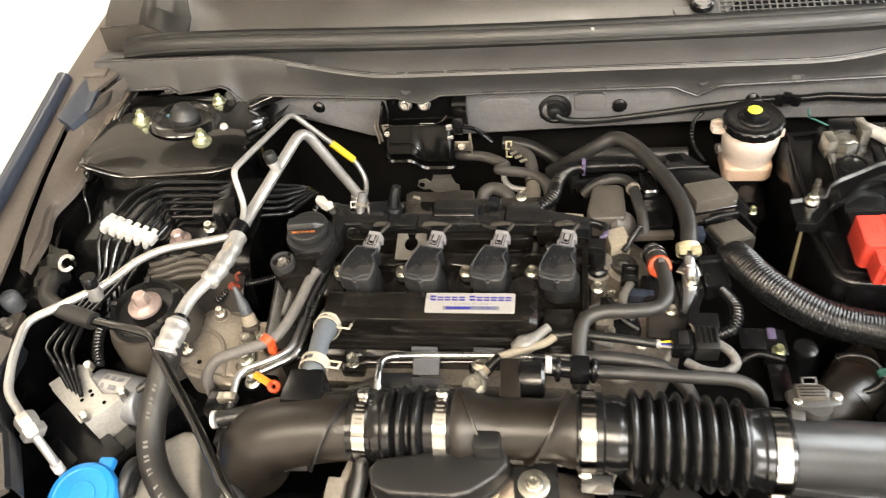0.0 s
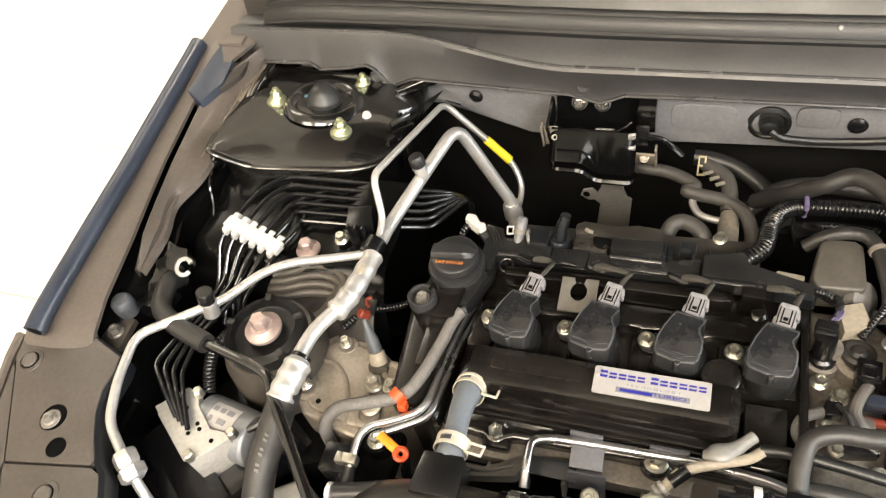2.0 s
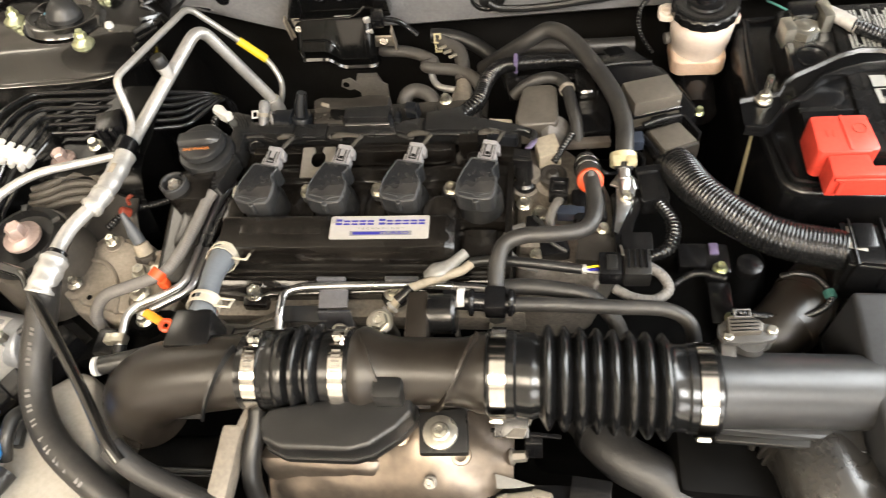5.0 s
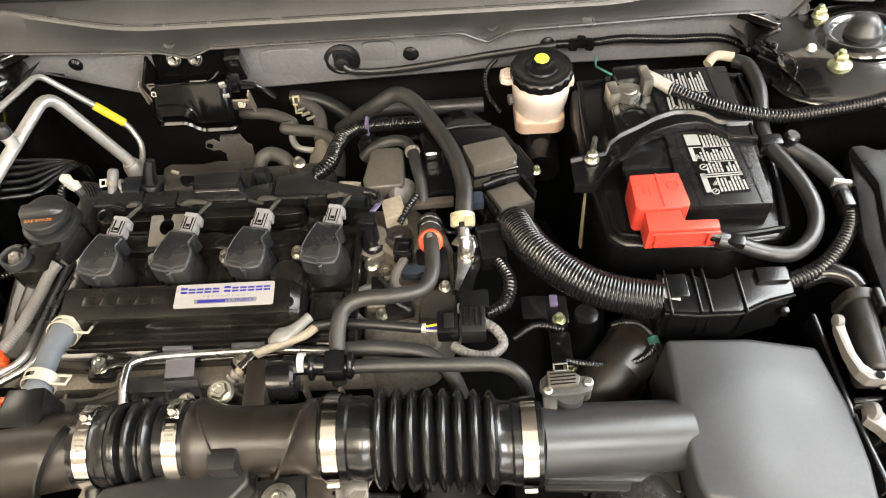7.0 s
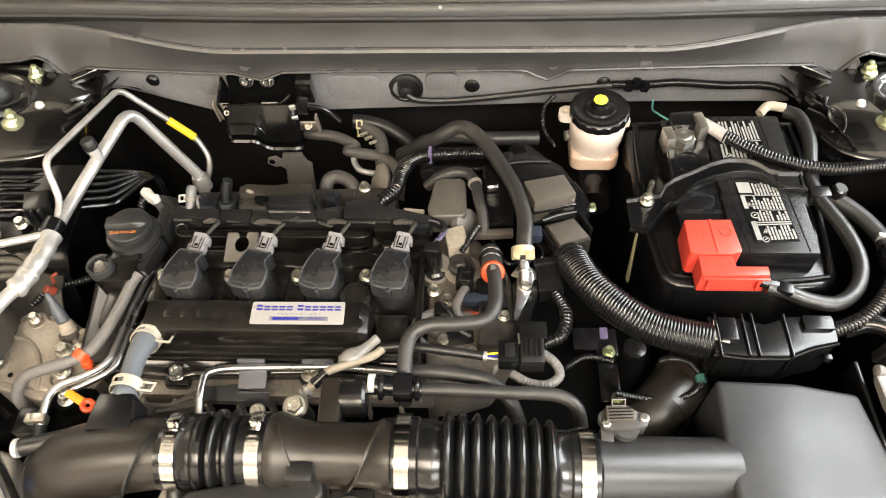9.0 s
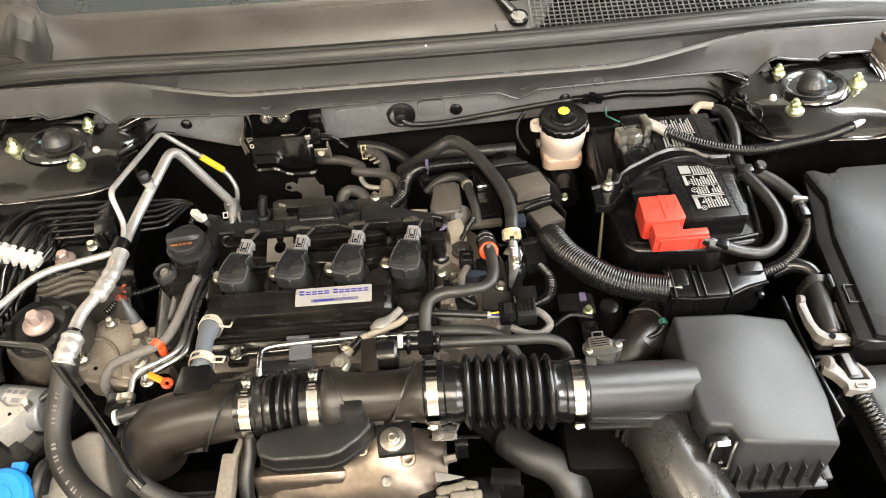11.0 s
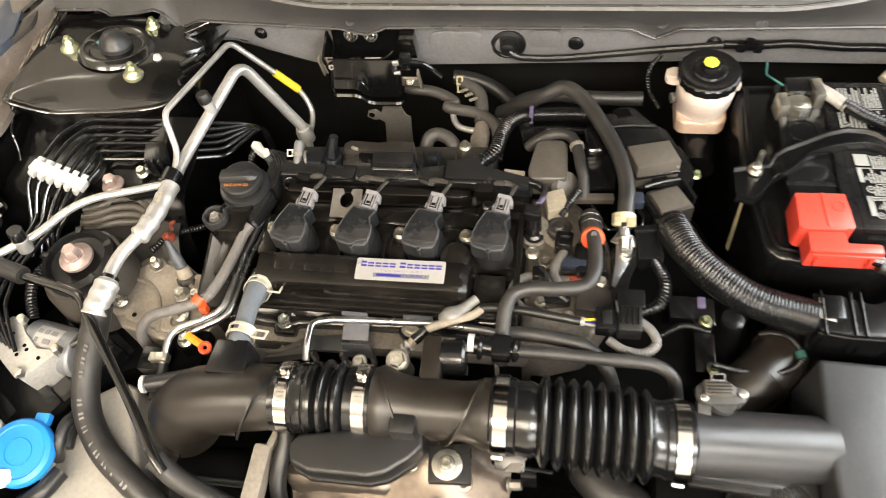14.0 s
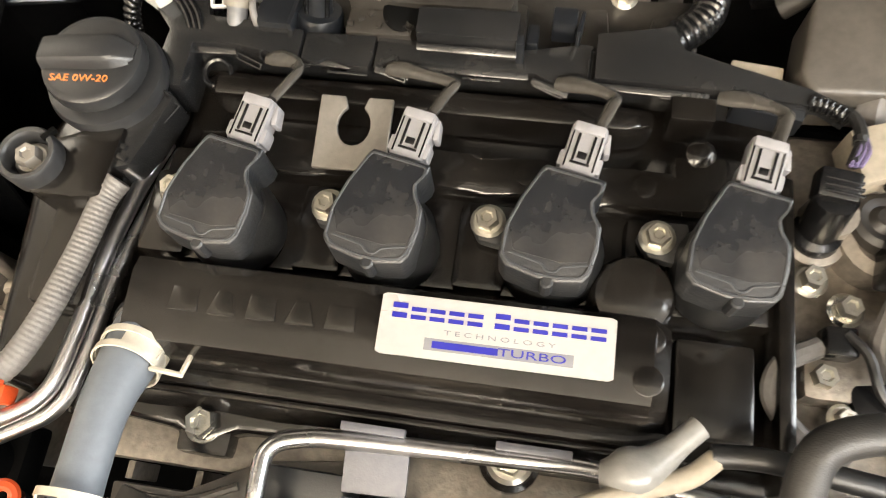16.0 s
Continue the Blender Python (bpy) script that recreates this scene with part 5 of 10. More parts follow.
part("front", prism(B(), [(-0.0490, 0.0975), (-0.0130, 0.0975), (-0.0110, 0.1120), (-0.0480, 0.1125)], 0.840, 0.8720, 0.0020, 2, top=lambda x, y: 0.8700 + 0.15 * (y - 0.0975) + 0.001 * math.sin(300 * x)), WEATHER, t)
# Recess shade laid on as a near-black disc.
part("recess", lathe(B(), [(0.0105, 0), (0.0105, 0.0012), (0.0085, 0.0022)], (-0.0190, 0.1100, 0.8722), (0.1, -0.2, 1), 22), DARK, t, "near-black disc for the shade in a round recess")
part("pale_nib", box(B(), (-0.0345, 0.1150, 0.8800), (0.0100, 0.0045, 0.0040), 0.0016, (20, 0, -22)), TERMM, t, "pale nib")
for k in range(7):
    part("pit", box(B(), (-0.046 + 0.0052 * k, 0.1020 + 0.0035 * (k % 3), 0.8716), (0.0035, 0.0028, 0.0022), 0.0008, (0, 0, 25 * k)), WEATHER, t)

# ---- intake tract ----
def ax(x):
    """Axis of the intake hose at x."""
    pts = ((-0.20, -0.228, 0.862), (-0.06, -0.214, 0.875), (0.04, -0.214, 0.884), (0.18, -0.2205, 0.896), (0.345, -0.228, 0.888), (0.50, -0.214, 0.857))
    for a, b in zip(pts, pts[1:]):
        if x <= b[0] or b is pts[-1]:
            t = (x - a[0]) / (b[0] - a[0])
            return Vector((x, a[1] + (b[1] - a[1]) * t, a[2] + (b[2] - a[2]) * t))


def turned(name, xs, material, parent, label="", seg=40):
    """A body of revolution along the hose: (x, radius) pairs."""
    bm = B()
    rings = []
    for x, r in xs:
        c = ax(x)
        rings.append([bm.verts.new(c + Vector((0.0, math.cos(a) * r, math.sin(a) * r))) for a in (2 * math.pi * j / seg for j in range(seg))])
    for a, b in zip(rings, rings[1:]):
        for j in range(seg):
            bm.faces.new((a[j], a[(j + 1) % seg], b[(j + 1) % seg], b[j]))
    bm.faces.new(rings[0][::-1])
    bm.faces.new(rings[-1])
    return part(name, bm, material, parent, label)


def clamp(x, r, parent, angle, tail=True):
    """Worm-drive band with its screw housing at an angle round the hose."""
    c = ax(x)
    bm = band(B(), c, (1, 0, 0), r, 0.0125)
    ob = part("hose_clamp", bm, CHROME, parent, "bright steel hose clamp")
    if not tail:
        return ob
    a = radians(angle)
    d = Vector((0, math.cos(a), math.sin(a)))
    tdir = Vector((0, -math.sin(a), math.cos(a)))
    o = c + d * (r + 0.004)
    rot = (math.degrees(a) - 90, 0, 0)
    bm = B()
    box(bm, o - d * 0.0012, (0.0105, 0.015, 0.0048), 0.0012, rot)
    lathe(bm, [(0.0040, 0), (0.0040, 0.004), (0.003, 0.005)], o + tdir * 0.0065, tdir, 6)
    part("screw_housing", bm, CHROME, ob)
    for k in range(5):
        b2 = a + radians(28 + 7 * k)
        bm = box(B(), c + Vector((0, math.cos(b2), math.sin(b2))) * (r + 0.0012), (0.0075, 0.0018, 0.0006), 0, (math.degrees(b2) - 90, 0, 0))
        part("band_slot", bm, BROWNSTEEL, ob)
    return ob


it = thing("intake_hose", "black rubber intake hose with bellows and four bright steel clamps", "intake hose", (0.14, -0.22, 0.86))
# left elbow turning down towards the charger
bm = tube(B(), [(-0.045, -0.214, 0.876), (-0.075, -0.215, 0.873), (-0.112, -0.217, 0.868), (-0.146, -0.221, 0.859), (-0.166, -0.226, 0.845), (-0.175, -0.231, 0.826), (-0.176, -0.233, 0.806)], 0.036, 36, k=8, radius=lambda s: 0.0325 + 0.0055 * math.sin(min(1, s * 1.5) * 1.7))
part("elbow", bm, ELBOWM, it, "satin black plastic elbow")


def web(pa, pb, inner, outer, n=20, thick=0.0022):
    """A thin moulded web that winds round the hose from pa to pb, each (x, degrees)."""
    rows = []
    for k in range(n + 1):
        t = k / n
        a = radians(pa[1] + (pb[1] - pa[1]) * t)
        d = Vector((0, math.cos(a), math.sin(a)))
        c = ax(pa[0] + (pb[0] - pa[0]) * t)
        rows.append([c + d * inner, c + d * outer(t)])
    return loft(B(), rows, thick)


part("elbow_web", web((-0.058, 78), (-0.105, 225), 0.028, lambda t: 0.0405 + 0.004 * math.sin(3.1 * t)), SATIN, it, "moulded diagonal web")
part("elbow_web", web((-0.105, 222), (-0.158, 238), 0.028, lambda t: 0.0425), SATIN, it, "moulded lower seam")
bm = tube(B(), [(-0.150, -0.196, 0.872), (-0.185, -0.206, 0.872), (-0.205, -0.211, 0.872)], 0.009, 16)
part("spigot", bm, SATIN, it)
bm = lathe(B(), [(0.0095, 0), (0.0095, 0.004), (0.008, 0.005)], (-0.207, -0.2115, 0.872), (-1, -0.15, 0), 16)
part("spigot_tip", bm, WHITE, it)
# port block for the breather hose
bm = prism(B(), [(-0.131, -0.204), (-0.127, -0.166), (-0.091, -0.165), (-0.086, -0.204)], 0.866, 0.9045, 0.003, 2)
part("port_block", bm, BLACK, it, "satin black square port")
turned("left_cuff", [(-0.056, 0.030), (-0.055, 0.0355), (-0.030, 0.0355), (-0.028, 0.037), (-0.020, 0.037)], GLOSSRUB, it)
xs = []
for k, (x0, r0, r1) in enumerate(((-0.022, 0.0335, 0.0385), (-0.008, 0.033, 0.0405), (0.008, 0.033, 0.041))):
    xs += [(x0, r0), (x0 + 0.003, r0 + 0.004), (x0 + 0.006, r1), (x0 + 0.009, r1), (x0 + 0.012, r0 + 0.004), (x0 + 0.0138, r0)]
xs += [(0.024, 0.036), (0.030, 0.036), (0.050, 0.0355), (0.052, 0.033)]
turned("small_bellows", xs, GLOSSRUB, it, "shiny black rubber bellows")
clamp(-0.041, 0.0362, it, 60)
clamp(0.040, 0.0366, it, 62)
# plain centre tube with flared ends and moulded gussets
turned("centre_tube", [(0.048, 0.034), (0.056, 0.038), (0.062, 0.0375), (0.074, 0.032), (0.090, 0.0295), (0.140, 0.0295), (0.152, 0.031), (0.160, 0.0345), (0.166, 0.035), (0.186, 0.035)], ELBOWM, it, "satin black plastic tube")
for pa, pb, top in (((0.060, 62), (0.100, 215), 0.0400), ((0.162, 62), (0.120, 215), 0.0430), ((0.056, 170), (0.082, 220), 0.0400)):
    part("gusset", web(pa, pb, 0.027, lambda t: top - 0.009 * t), ELBOWM, it, "thin moulded gusset")
part("lower_seam", web((0.064, 220), (0.172, 220), 0.027, lambda t: 0.0345), ELBOWM, it, "moulded seam")
# stub on top of the centre tube
bm = prism(B(), [(0.0925, -0.146), (0.112, -0.145), (0.116, -0.215), (0.094, -0.215)], 0.868, 0.906, 0.004, 2)
part("upper_stub", bm, ELBOWM, it, "satin black square branch")
part("stub_cup", lathe(B(), [(0.0185, 0), (0.0190, 0.002), (0.0190, 0.022), (0.0165, 0.025), (0.011, 0.026)], (0.112, -0.161, 0.889), (1, 0.02, 0), 30), GLOSSRUB, it, "shiny black cup")
# right bellows
xs = [(0.168, 0.036), (0.170, 0.0375), (0.192, 0.0375), (0.194, 0.0355), (0.204, 0.0365), (0.208, 0.0365), (0.211, 0.0345)]
for k in range(8):
    x0 = 0.213 + 0.0134 * k
    xs += [(x0 + 0.0134 * q / 10, 0.0345 + 0.0100 * (0.5 - 0.5 * math.cos(2 * math.pi * q / 10)) ** 0.5) for q in range(10)]
xs += [(0.322, 0.036), (0.330, 0.036), (0.332, 0.0375), (0.356, 0.0375), (0.358, 0.034)]
turned("bellows", xs, GLOSSRUB, it, "shiny black rubber bellows with eight folds")
clamp(0.179, 0.0380, it, 58, False)
clamp(0.345, 0.0380, it, 60, False)
for x, r in ((0.176, 0.038), (0.346, 0.038)):
    c = ax(x)
    bm = B()
    d = Vector((0, -0.80, -0.60))
    box(bm, c + d * (r + 0.002), (0.0115, 0.0035, 0.020), 0.0015, (37, 0, 0))
    lathe(bm, [(0.0045, 0), (0.0045, 0.003), (0.0035, 0.004)], c + d * (r + 0.003) + Vector((0, 0.004, -0.006)), (0, -0.8, 0.6), 6)
    part("clamp_screw", bm, BOLT, it, "steel clamp screw")

# resonator chamber in front of the tube
rs = thing("resonator", "satin black moulded resonator chamber with a stepped lid", "resonator", (0.04, -0.27, 0.85))
out = [(-0.028, -0.268), (-0.020, -0.256), (0.055, -0.242), (0.072, -0.232), (0.098, -0.232), (0.104, -0.238), (0.106, -0.256), (0.094, -0.270), (0.072, -0.286), (0.055, -0.291), (-0.004, -0.291), (-0.022, -0.284)]
part("shell", prism(B(), out, 0.868, 0.893, 0.007, 3), SATIN, rs)
part("rim", prism(B(), [(x * 1.03 - 0.001, (y + 0.265) * 1.08 - 0.265) for x, y in out], 0.861, 0.869, 0.002, 2), SATIN, rs)
bm = B()
box(bm, (0.086, -0.243, 0.902), (0.026, 0.020, 0.026), 0.005)
part("neck", bm, SATIN, rs)
bm = prism(B(), [(0.108, -0.250), (0.150, -0.244), (0.154, -0.284), (0.112, -0.286)], 0.868, 0.876, 0.002, 2)
part("foot", bm, SATIN, rs)
bm = lathe(B(), [(0.0150, -0.001), (0.0150, 0.002), (0.010, 0.004)], (0.129, -0.268, 0.877), (0, 0, 1), 24)
hexbolt(bm, (0.129, -0.268, 0.880), (0, 0, 1), 0.0085, 0.006)
part("bolt", bm, BOLT, rs, "bright washer-faced bolt")

# air filter box
ab = thing("air_filter_box", "satin black air filter box with a sloping lid", "air filter box", (0.56, -0.22, 0.7))


def creased_lid(bm, left, right, z0, z_left, z_right):
    """Two planes that meet in a crease: left and right outlines share the first and last point."""
    low, high = {}, {}
    for pts, f in ((left, z_left), (right, z_right)):
        for p in pts:
            if p not in high:
                out = 0.007 if p[1] < -0.28 else 0.003
                low[p] = bm.verts.new((p[0], p[1] - out if p[1] < -0.2 else p[1] + out, z0))
                high[p] = bm.verts.new((p[0], p[1], f(*p)))
    tops = [bm.faces.new([high[p] for p in left]), bm.faces.new([high[p] for p in right])]
    ring = left + right[1:-1]
    bm.faces.new([low[p] for p in ring][::-1])
    edges = []
    for a, b in zip(ring, ring[1:] + ring[:1]):
        f = bm.faces.new((low[a], low[b], high[b], high[a]))
        edges += [e for e in f.edges if not (e.verts[0] in low.values() and e.verts[1] in low.values())]
    bmesh.ops.recalc_face_normals(bm, faces=bm.faces)
    bmesh.ops.bevel(bm, geom=list(dict.fromkeys(edges)), offset=0.0055, segments=4, profile=0.5, affect="EDGES", clamp_overlap=True)
    return bm


crease = ((0.557, -0.136), (0.549, -0.308))
lid_left = [crease[0], (0.481, -0.133), (0.4795, -0.210), (0.482, -0.266), (0.488, -0.2825), (0.5105, -0.2845), (0.5180, -0.305), crease[1]]
lid_right = [crease[1], (0.631, -0.308), (0.638, -0.250), (0.636, -0.196), (0.624, -0.139), crease[0]]
bm = creased_lid(B(), lid_left, lid_right, 0.79, lambda x, y: 0.890 + 0.02 * (x - 0.553), lambda x, y: 0.890 - 0.235 * (x - 0.553))
part("lid", bm, FILTERLID, ab, "smooth satin lid with a lengthwise crease")
for k in range(6):
    part("flange_rib", box(B(), (0.522 + 0.0185 * k, -0.3195, 0.822), (0.0020, 0.010, 0.044), 0.0006, (-8, 0, 0)), LIDP, ab)
boxes("flange", (((0.562, -0.320, 0.798), (0.140, 0.014, 0.008), 0.002, (0, 0, -1)), ((0.634, -0.225, 0.80), (0.012, 0.19, 0.008), 0.002, (0, 0, 0))), LIDP, ab)
bm = B()
box(bm, (0.553, -0.222, 0.72), (0.150, 0.186, 0.16), 0.01)
part("lower_case", bm, BLACK, ab)
bm = tube(B(), [(0.352, -0.2275, 0.887), (0.40, -0.223, 0.877), (0.45, -0.2185, 0.867), (0.486, -0.2155, 0.860)], 0.0315, 36)
box(bm, (0.42, -0.222, 0.852), (0.12, 0.066, 0.012), 0.003, (0, 10, 0))
neck = part("outlet_neck", bm, LIDP, ab, "satin black round outlet neck")
bm = prism(B(), [(0.360, -0.258), (0.478, -0.264), (0.478, -0.205), (0.360, -0.200)], 0.845, 0.851, 0.001, 1)
part("neck_flange", bm, SATIN, neck)
part("air_flow_sensor", prism(B(), [(0.3570, -0.1930), (0.3605, -0.1995), (0.3680, -0.2010), (0.3905, -0.1995), (0.4010, -0.1970), (0.4045, -0.1890), (0.3985, -0.1830), (0.3640, -0.1800), (0.3580, -0.1850)], 0.9150, 0.9205, 0.0012, 2), MAFM, neck, "grey air flow sensor flange")
part("sensor_barrel", lathe(B(), [(0.0130, -0.026), (0.0130, 0.0)], (0.3830, -0.1940, 0.9160), (0, 0, 1), 28), MAFM, neck, "grey round sensor barrel")
part("sensor_boss", prism(B(), [(0.3590, -0.2230), (0.3690, -0.2250), (0.3735, -0.1940), (0.3600, -0.1930)], 0.885, 0.9120, 0.0015, 2, top=lambda x, y: 0.9120 + 0.30 * (y + 0.200)), MAFM, neck, "grey square boss")
part("sensor_boss", lathe(B(), [(0.0052, -0.022), (0.0052, 0.0)], (0.3985, -0.1895, 0.9160), (0, 0, 1), 16), MAFM, neck, "grey round boss")
part("sensor_top", prism(B(), [(0.3640, -0.1950), (0.3900, -0.1930), (0.3925, -0.1860), (0.3840, -0.1790), (0.3640, -0.1800)], 0.919, 0.9270, 0.0015, 2), CASTDARK, neck, "dusty ribbed plug top")
part("sensor_latch", frame_ring(B(), (0.3760, -0.1770, 0.9270), 0.013, 0.007, 0.0013, 0.004, (30, 0, 2)), MAFM, neck)
for x, y in ((0.3640, -0.1955), (0.3990, -0.1895)):
    part("sensor_screw", lathe(B(), [(0.0042, 0), (0.0042, 0.003), (0.003, 0.004)], (x, y, 0.9200), (0, 0, 1), 10), BOLT, neck)
for k in range(4):
    part("plug_rib", box(B(), (0.3770, -0.1925 + 0.0032 * k, 0.9272), (0.022, 0.0010, 0.0010), 0.0003, (0, 0, 3)), BLACK, neck)
# wire latch
bm = B()
box(bm, (0.4985, -0.3020, 0.842), (0.017, 0.010, 0.072), 0.002, (-8, 0, 3))
box(bm, (0.4965, -0.2950, 0.872), (0.026, 0.012, 0.012), 0.003, (0, 0, 3))
lt = part("latch", bm, BARBLK, ab, "black plastic lid latch")
for x in (0.4865, 0.5105):
    part("latch_wire", tube(B(), [(x + 0.004, -0.3000, 0.880), (x, -0.3060, 0.868), (x + 0.001, -0.3100, 0.840), (x + 0.003, -0.3140, 0.806)], 0.0016, 8, bend=0.006), STEELPIPE, lt, "bright wire bail")
part("latch_tab", box(B(), (0.4985, -0.3020, 0.8815), (0.015, 0.006, 0.006), 0.0012, (20, 0, 3)), STEELPIPE, lt, "bright latch tab")
part("latch_bar", box(B(), (0.5005, -0.3115, 0.832), (0.020, 0.003, 0.005), 0.001, (-8, 0, 3)), STEELPIPE, lt)

# cold air snorkel
sn = thing("air_snorkel", "smooth black plastic air snorkel with seam ribs at its bend", "air duct", (0.46, -0.32, 0.7))
axis = [(0.441, -0.236, 0.752), (0.443, -0.240, 0.785), (0.447, -0.252, 0.811), (0.457, -0.280, 0.816), (0.473, -0.322, 0.803), (0.492, -0.370, 0.778), (0.517, -0.430, 0.736)]
part("duct", tube(B(), axis, 0.041, 40, k=8, radius=lambda q: 0.0350 + 0.014 * min(1, max(0, q - 0.2) * 1.5)), SNORK, sn)
for y0, rx, rz, r in ((-0.2440, 0.0450, 0.0490, 0.0030), (-0.2520, 0.0405, 0.0440, 0.0020), (-0.2580, 0.0385, 0.0415, 0.0016)):
    pts = []
    for k in range(25):
        a = radians(-25 + 235 * k / 24)
        pts.append((0.4470 + rx * math.cos(a) + 0.1 * (-0.25 - y0), y0 + 0.006 * math.sin(a), 0.8030 + rz * math.sin(a)))
    part("collar_bead", tube(B(), pts, r, 8), SNORK, sn, "rounded collar lip")

# ---- battery corner ----
bt = thing("battery", "black car battery with two white printed labels", "battery", (0.55, 0.13, 0.62))
bm = B()
box(bm, (0.548, 0.124, 0.79), (0.146, 0.216, 0.20), 0.005)
part("case", bm, BLACK, bt)
bm = B()
box(bm, (0.574, 0.124, 0.886), (0.094, 0.214, 0.018), 0.004, (0, 0, 0), 2)
part("lid", bm, BATLID, bt, "satin black raised lid")
bm = B()
box(bm, (0.502, 0.150, 0.884), (0.050, 0.055, 0.016), 0.004)
box(bm, (0.503, 0.095, 0.882), (0.052, 0.045, 0.012), 0.003)
lathe(bm, [(0.016, 0), (0.016, 0.002), (0.012, 0.003)], (0.505, 0.098, 0.888), (0, 0, 1), 24)
part("terminal_shroud", bm, BLACK, bt)


def warning_label(quad, blocks, seed):
    """A black label with blocks of pale print running along the battery: (u0, v0, u1, v1, lines) in shares of its area."""
    rnd = random.Random(seed)
    z = 0.8955
    a, b, c, d = [Vector(p) for p in quad]

    def at(u, v):
        return (a * (1 - u) + b * u) * (1 - v) + (d * (1 - u) + c * u) * v

    lab = part("label", prism(B(), quad, z - 0.0002, z + 0.0006, 0), BLACK, bt, "black label with pale lines of print")
    bm = B()

    def dash(u0, v0, u1, v1):
        p = [at(u0, v0), at(u1, v0), at(u1, v1), at(u0, v1)]
        prism(bm, [(q.x, q.y) for q in p], z + 0.0005, z + 0.0010, 0)

    for u0, v0, u1, v1, n in blocks:
        if n == 0:
            dash(u0, v0, u1, v1)
            continue
        step = (u1 - u0) / n
        for k in range(n):
            v, stop = v0, v1 - (v1 - v0) * rnd.choice((0, 0, 0, 0.12, 0.3))
            while v < stop - 0.01:
                q = min(rnd.uniform(0.025, 0.075), stop - v)
                dash(u0 + step * (k + 0.18), v, u0 + step * (k + 0.80), v + q)
                v += q + rnd.uniform(0.006, 0.012)
    part("label_print", bm, PALE, lab, "pale lines of print")
    return lab


def pictogram(lab, x, y, r, corners):
    bm = lathe(B(), [(r, 0), (r, 0.0005)], (x, y, 0.8962), (0, 0, 1), corners)
    ob = part("pictogram", bm, PALE, lab, "pale warning sign")
    part("pictogram_ground", lathe(B(), [(r * 0.72, 0), (r * 0.72, 0.0003)], (x, y, 0.8966), (0, 0, 1), corners), BLACK, ob)
    part("pictogram_mark", box(B(), (x, y, 0.8970), (r * 0.9, r * 0.35, 0.0003), 0, (0, 0, 35)), PALE, ob)


low = warning_label(((0.5518, 0.0301), (0.6005, 0.0335), (0.5930, 0.1190), (0.5455, 0.1200)), ((0.02, 0.80, 0.34, 0.98, 0), (0.37, 0.77, 0.98, 0.98, 8), (0.02, 0.755, 0.98, 0.765, 0), (0.02, 0.54, 0.12, 0.75, 0), (0.22, 0.53, 0.98, 0.74, 10), (0.34, 0.505, 0.98, 0.515, 0), (0.24, 0.335, 0.62, 0.49, 5), (0.68, 0.335, 0.98, 0.49, 4), (0.10, 0.300, 0.98, 0.318, 0), (0.10, 0.265, 0.98, 0.283, 0), (0.06, 0.04, 0.18, 0.33, 0), (0.36, 0.03, 0.98, 0.25, 8)), 3)
for x, y, r, n in ((0.5555, 0.0840, 0.0042, 3), (0.5590, 0.0690, 0.0046, 16), (0.5665, 0.0455, 0.0044, 3), (0.5640, 0.0345, 0.0040, 16)):
    pictogram(low, x, y, r, n)
high = warning_label(((0.5379, 0.149), (0.5934, 0.155), (0.5887, 0.2219), (0.5382, 0.2200)), ((0.02, 0.50, 0.56, 0.97, 7), (0.62, 0.50, 0.98, 0.97, 5), (0.585, 0.40, 0.60, 0.97, 0), (0.20, 0.46, 0.98, 0.475, 0), (0.60, 0.10, 0.98, 0.43, 5), (0.24, 0.06, 0.56, 0.43, 4), (0.02, 0.06, 0.18, 0.43, 2)), 5)
for x, y, r, n in ((0.5470, 0.1850, 0.0050, 16), (0.5475, 0.1600, 0.0052, 4)):
    pictogram(high, x, y, r, n)
for pts in (((0.5311, 0.2254), (0.5388, 0.1534), (0.5393, 0.0926), (0.5449, 0.0190)), ((0.5955, 0.2254), (0.6000, 0.1505), (0.6090, 0.0190))):
    part("lid_joint", tube(B(), [(x, y, 0.8949) for x, y in pts], 0.0009, 6), BATLID, bt, "moulded lid line")
part("shroud_arc", torus(B(), (0.5000, 0.1540, 0.8925), (0, 0, 1), 0.0160, 0.0011, 28, 6), BATLID, bt)
part("shroud_step", prism(B(), [(0.4740, 0.0755), (0.5378, 0.0762), (0.5395, 0.0985), (0.5223, 0.0985), (0.5223, 0.0830), (0.4740, 0.0820)], 0.884, 0.8905, 0.0010, 2), BATLID, bt)
bm = B()
lathe(bm, [(0.0105, 0), (0.0095, 0.022), (0.008, 0.023)], (0.497, 0.190, 0.880), (0, 0, 1), 20)
part("negative_post", bm, BOLT, bt, "dull lead post")

jk = thing("battery_tray", "black soft plastic battery box open round the battery", "battery tray", (0.55, 0.13, 0.5))
out = [(0.452, 0.010), (0.468, -0.004), (0.560, -0.010), (0.636, -0.004), (0.652, 0.012), (0.662, 0.12), (0.660, 0.245), (0.645, 0.262), (0.460, 0.262), (0.440, 0.245), (0.438, 0.12)]
bm = prism(B(), out, 0.56, 0.858, 0.012, 3)
part("shell", bm, BLACK, jk)
inner = [(0.549 + (x - 0.549) * 0.90, 0.126 + (y - 0.126) * 0.91) for x, y in out]
bm = tube(B(), [(x, y, 0.861) for x, y in inner + inner[:2]], 0.0032, 8)
part("rim", bm, BLACK, jk)

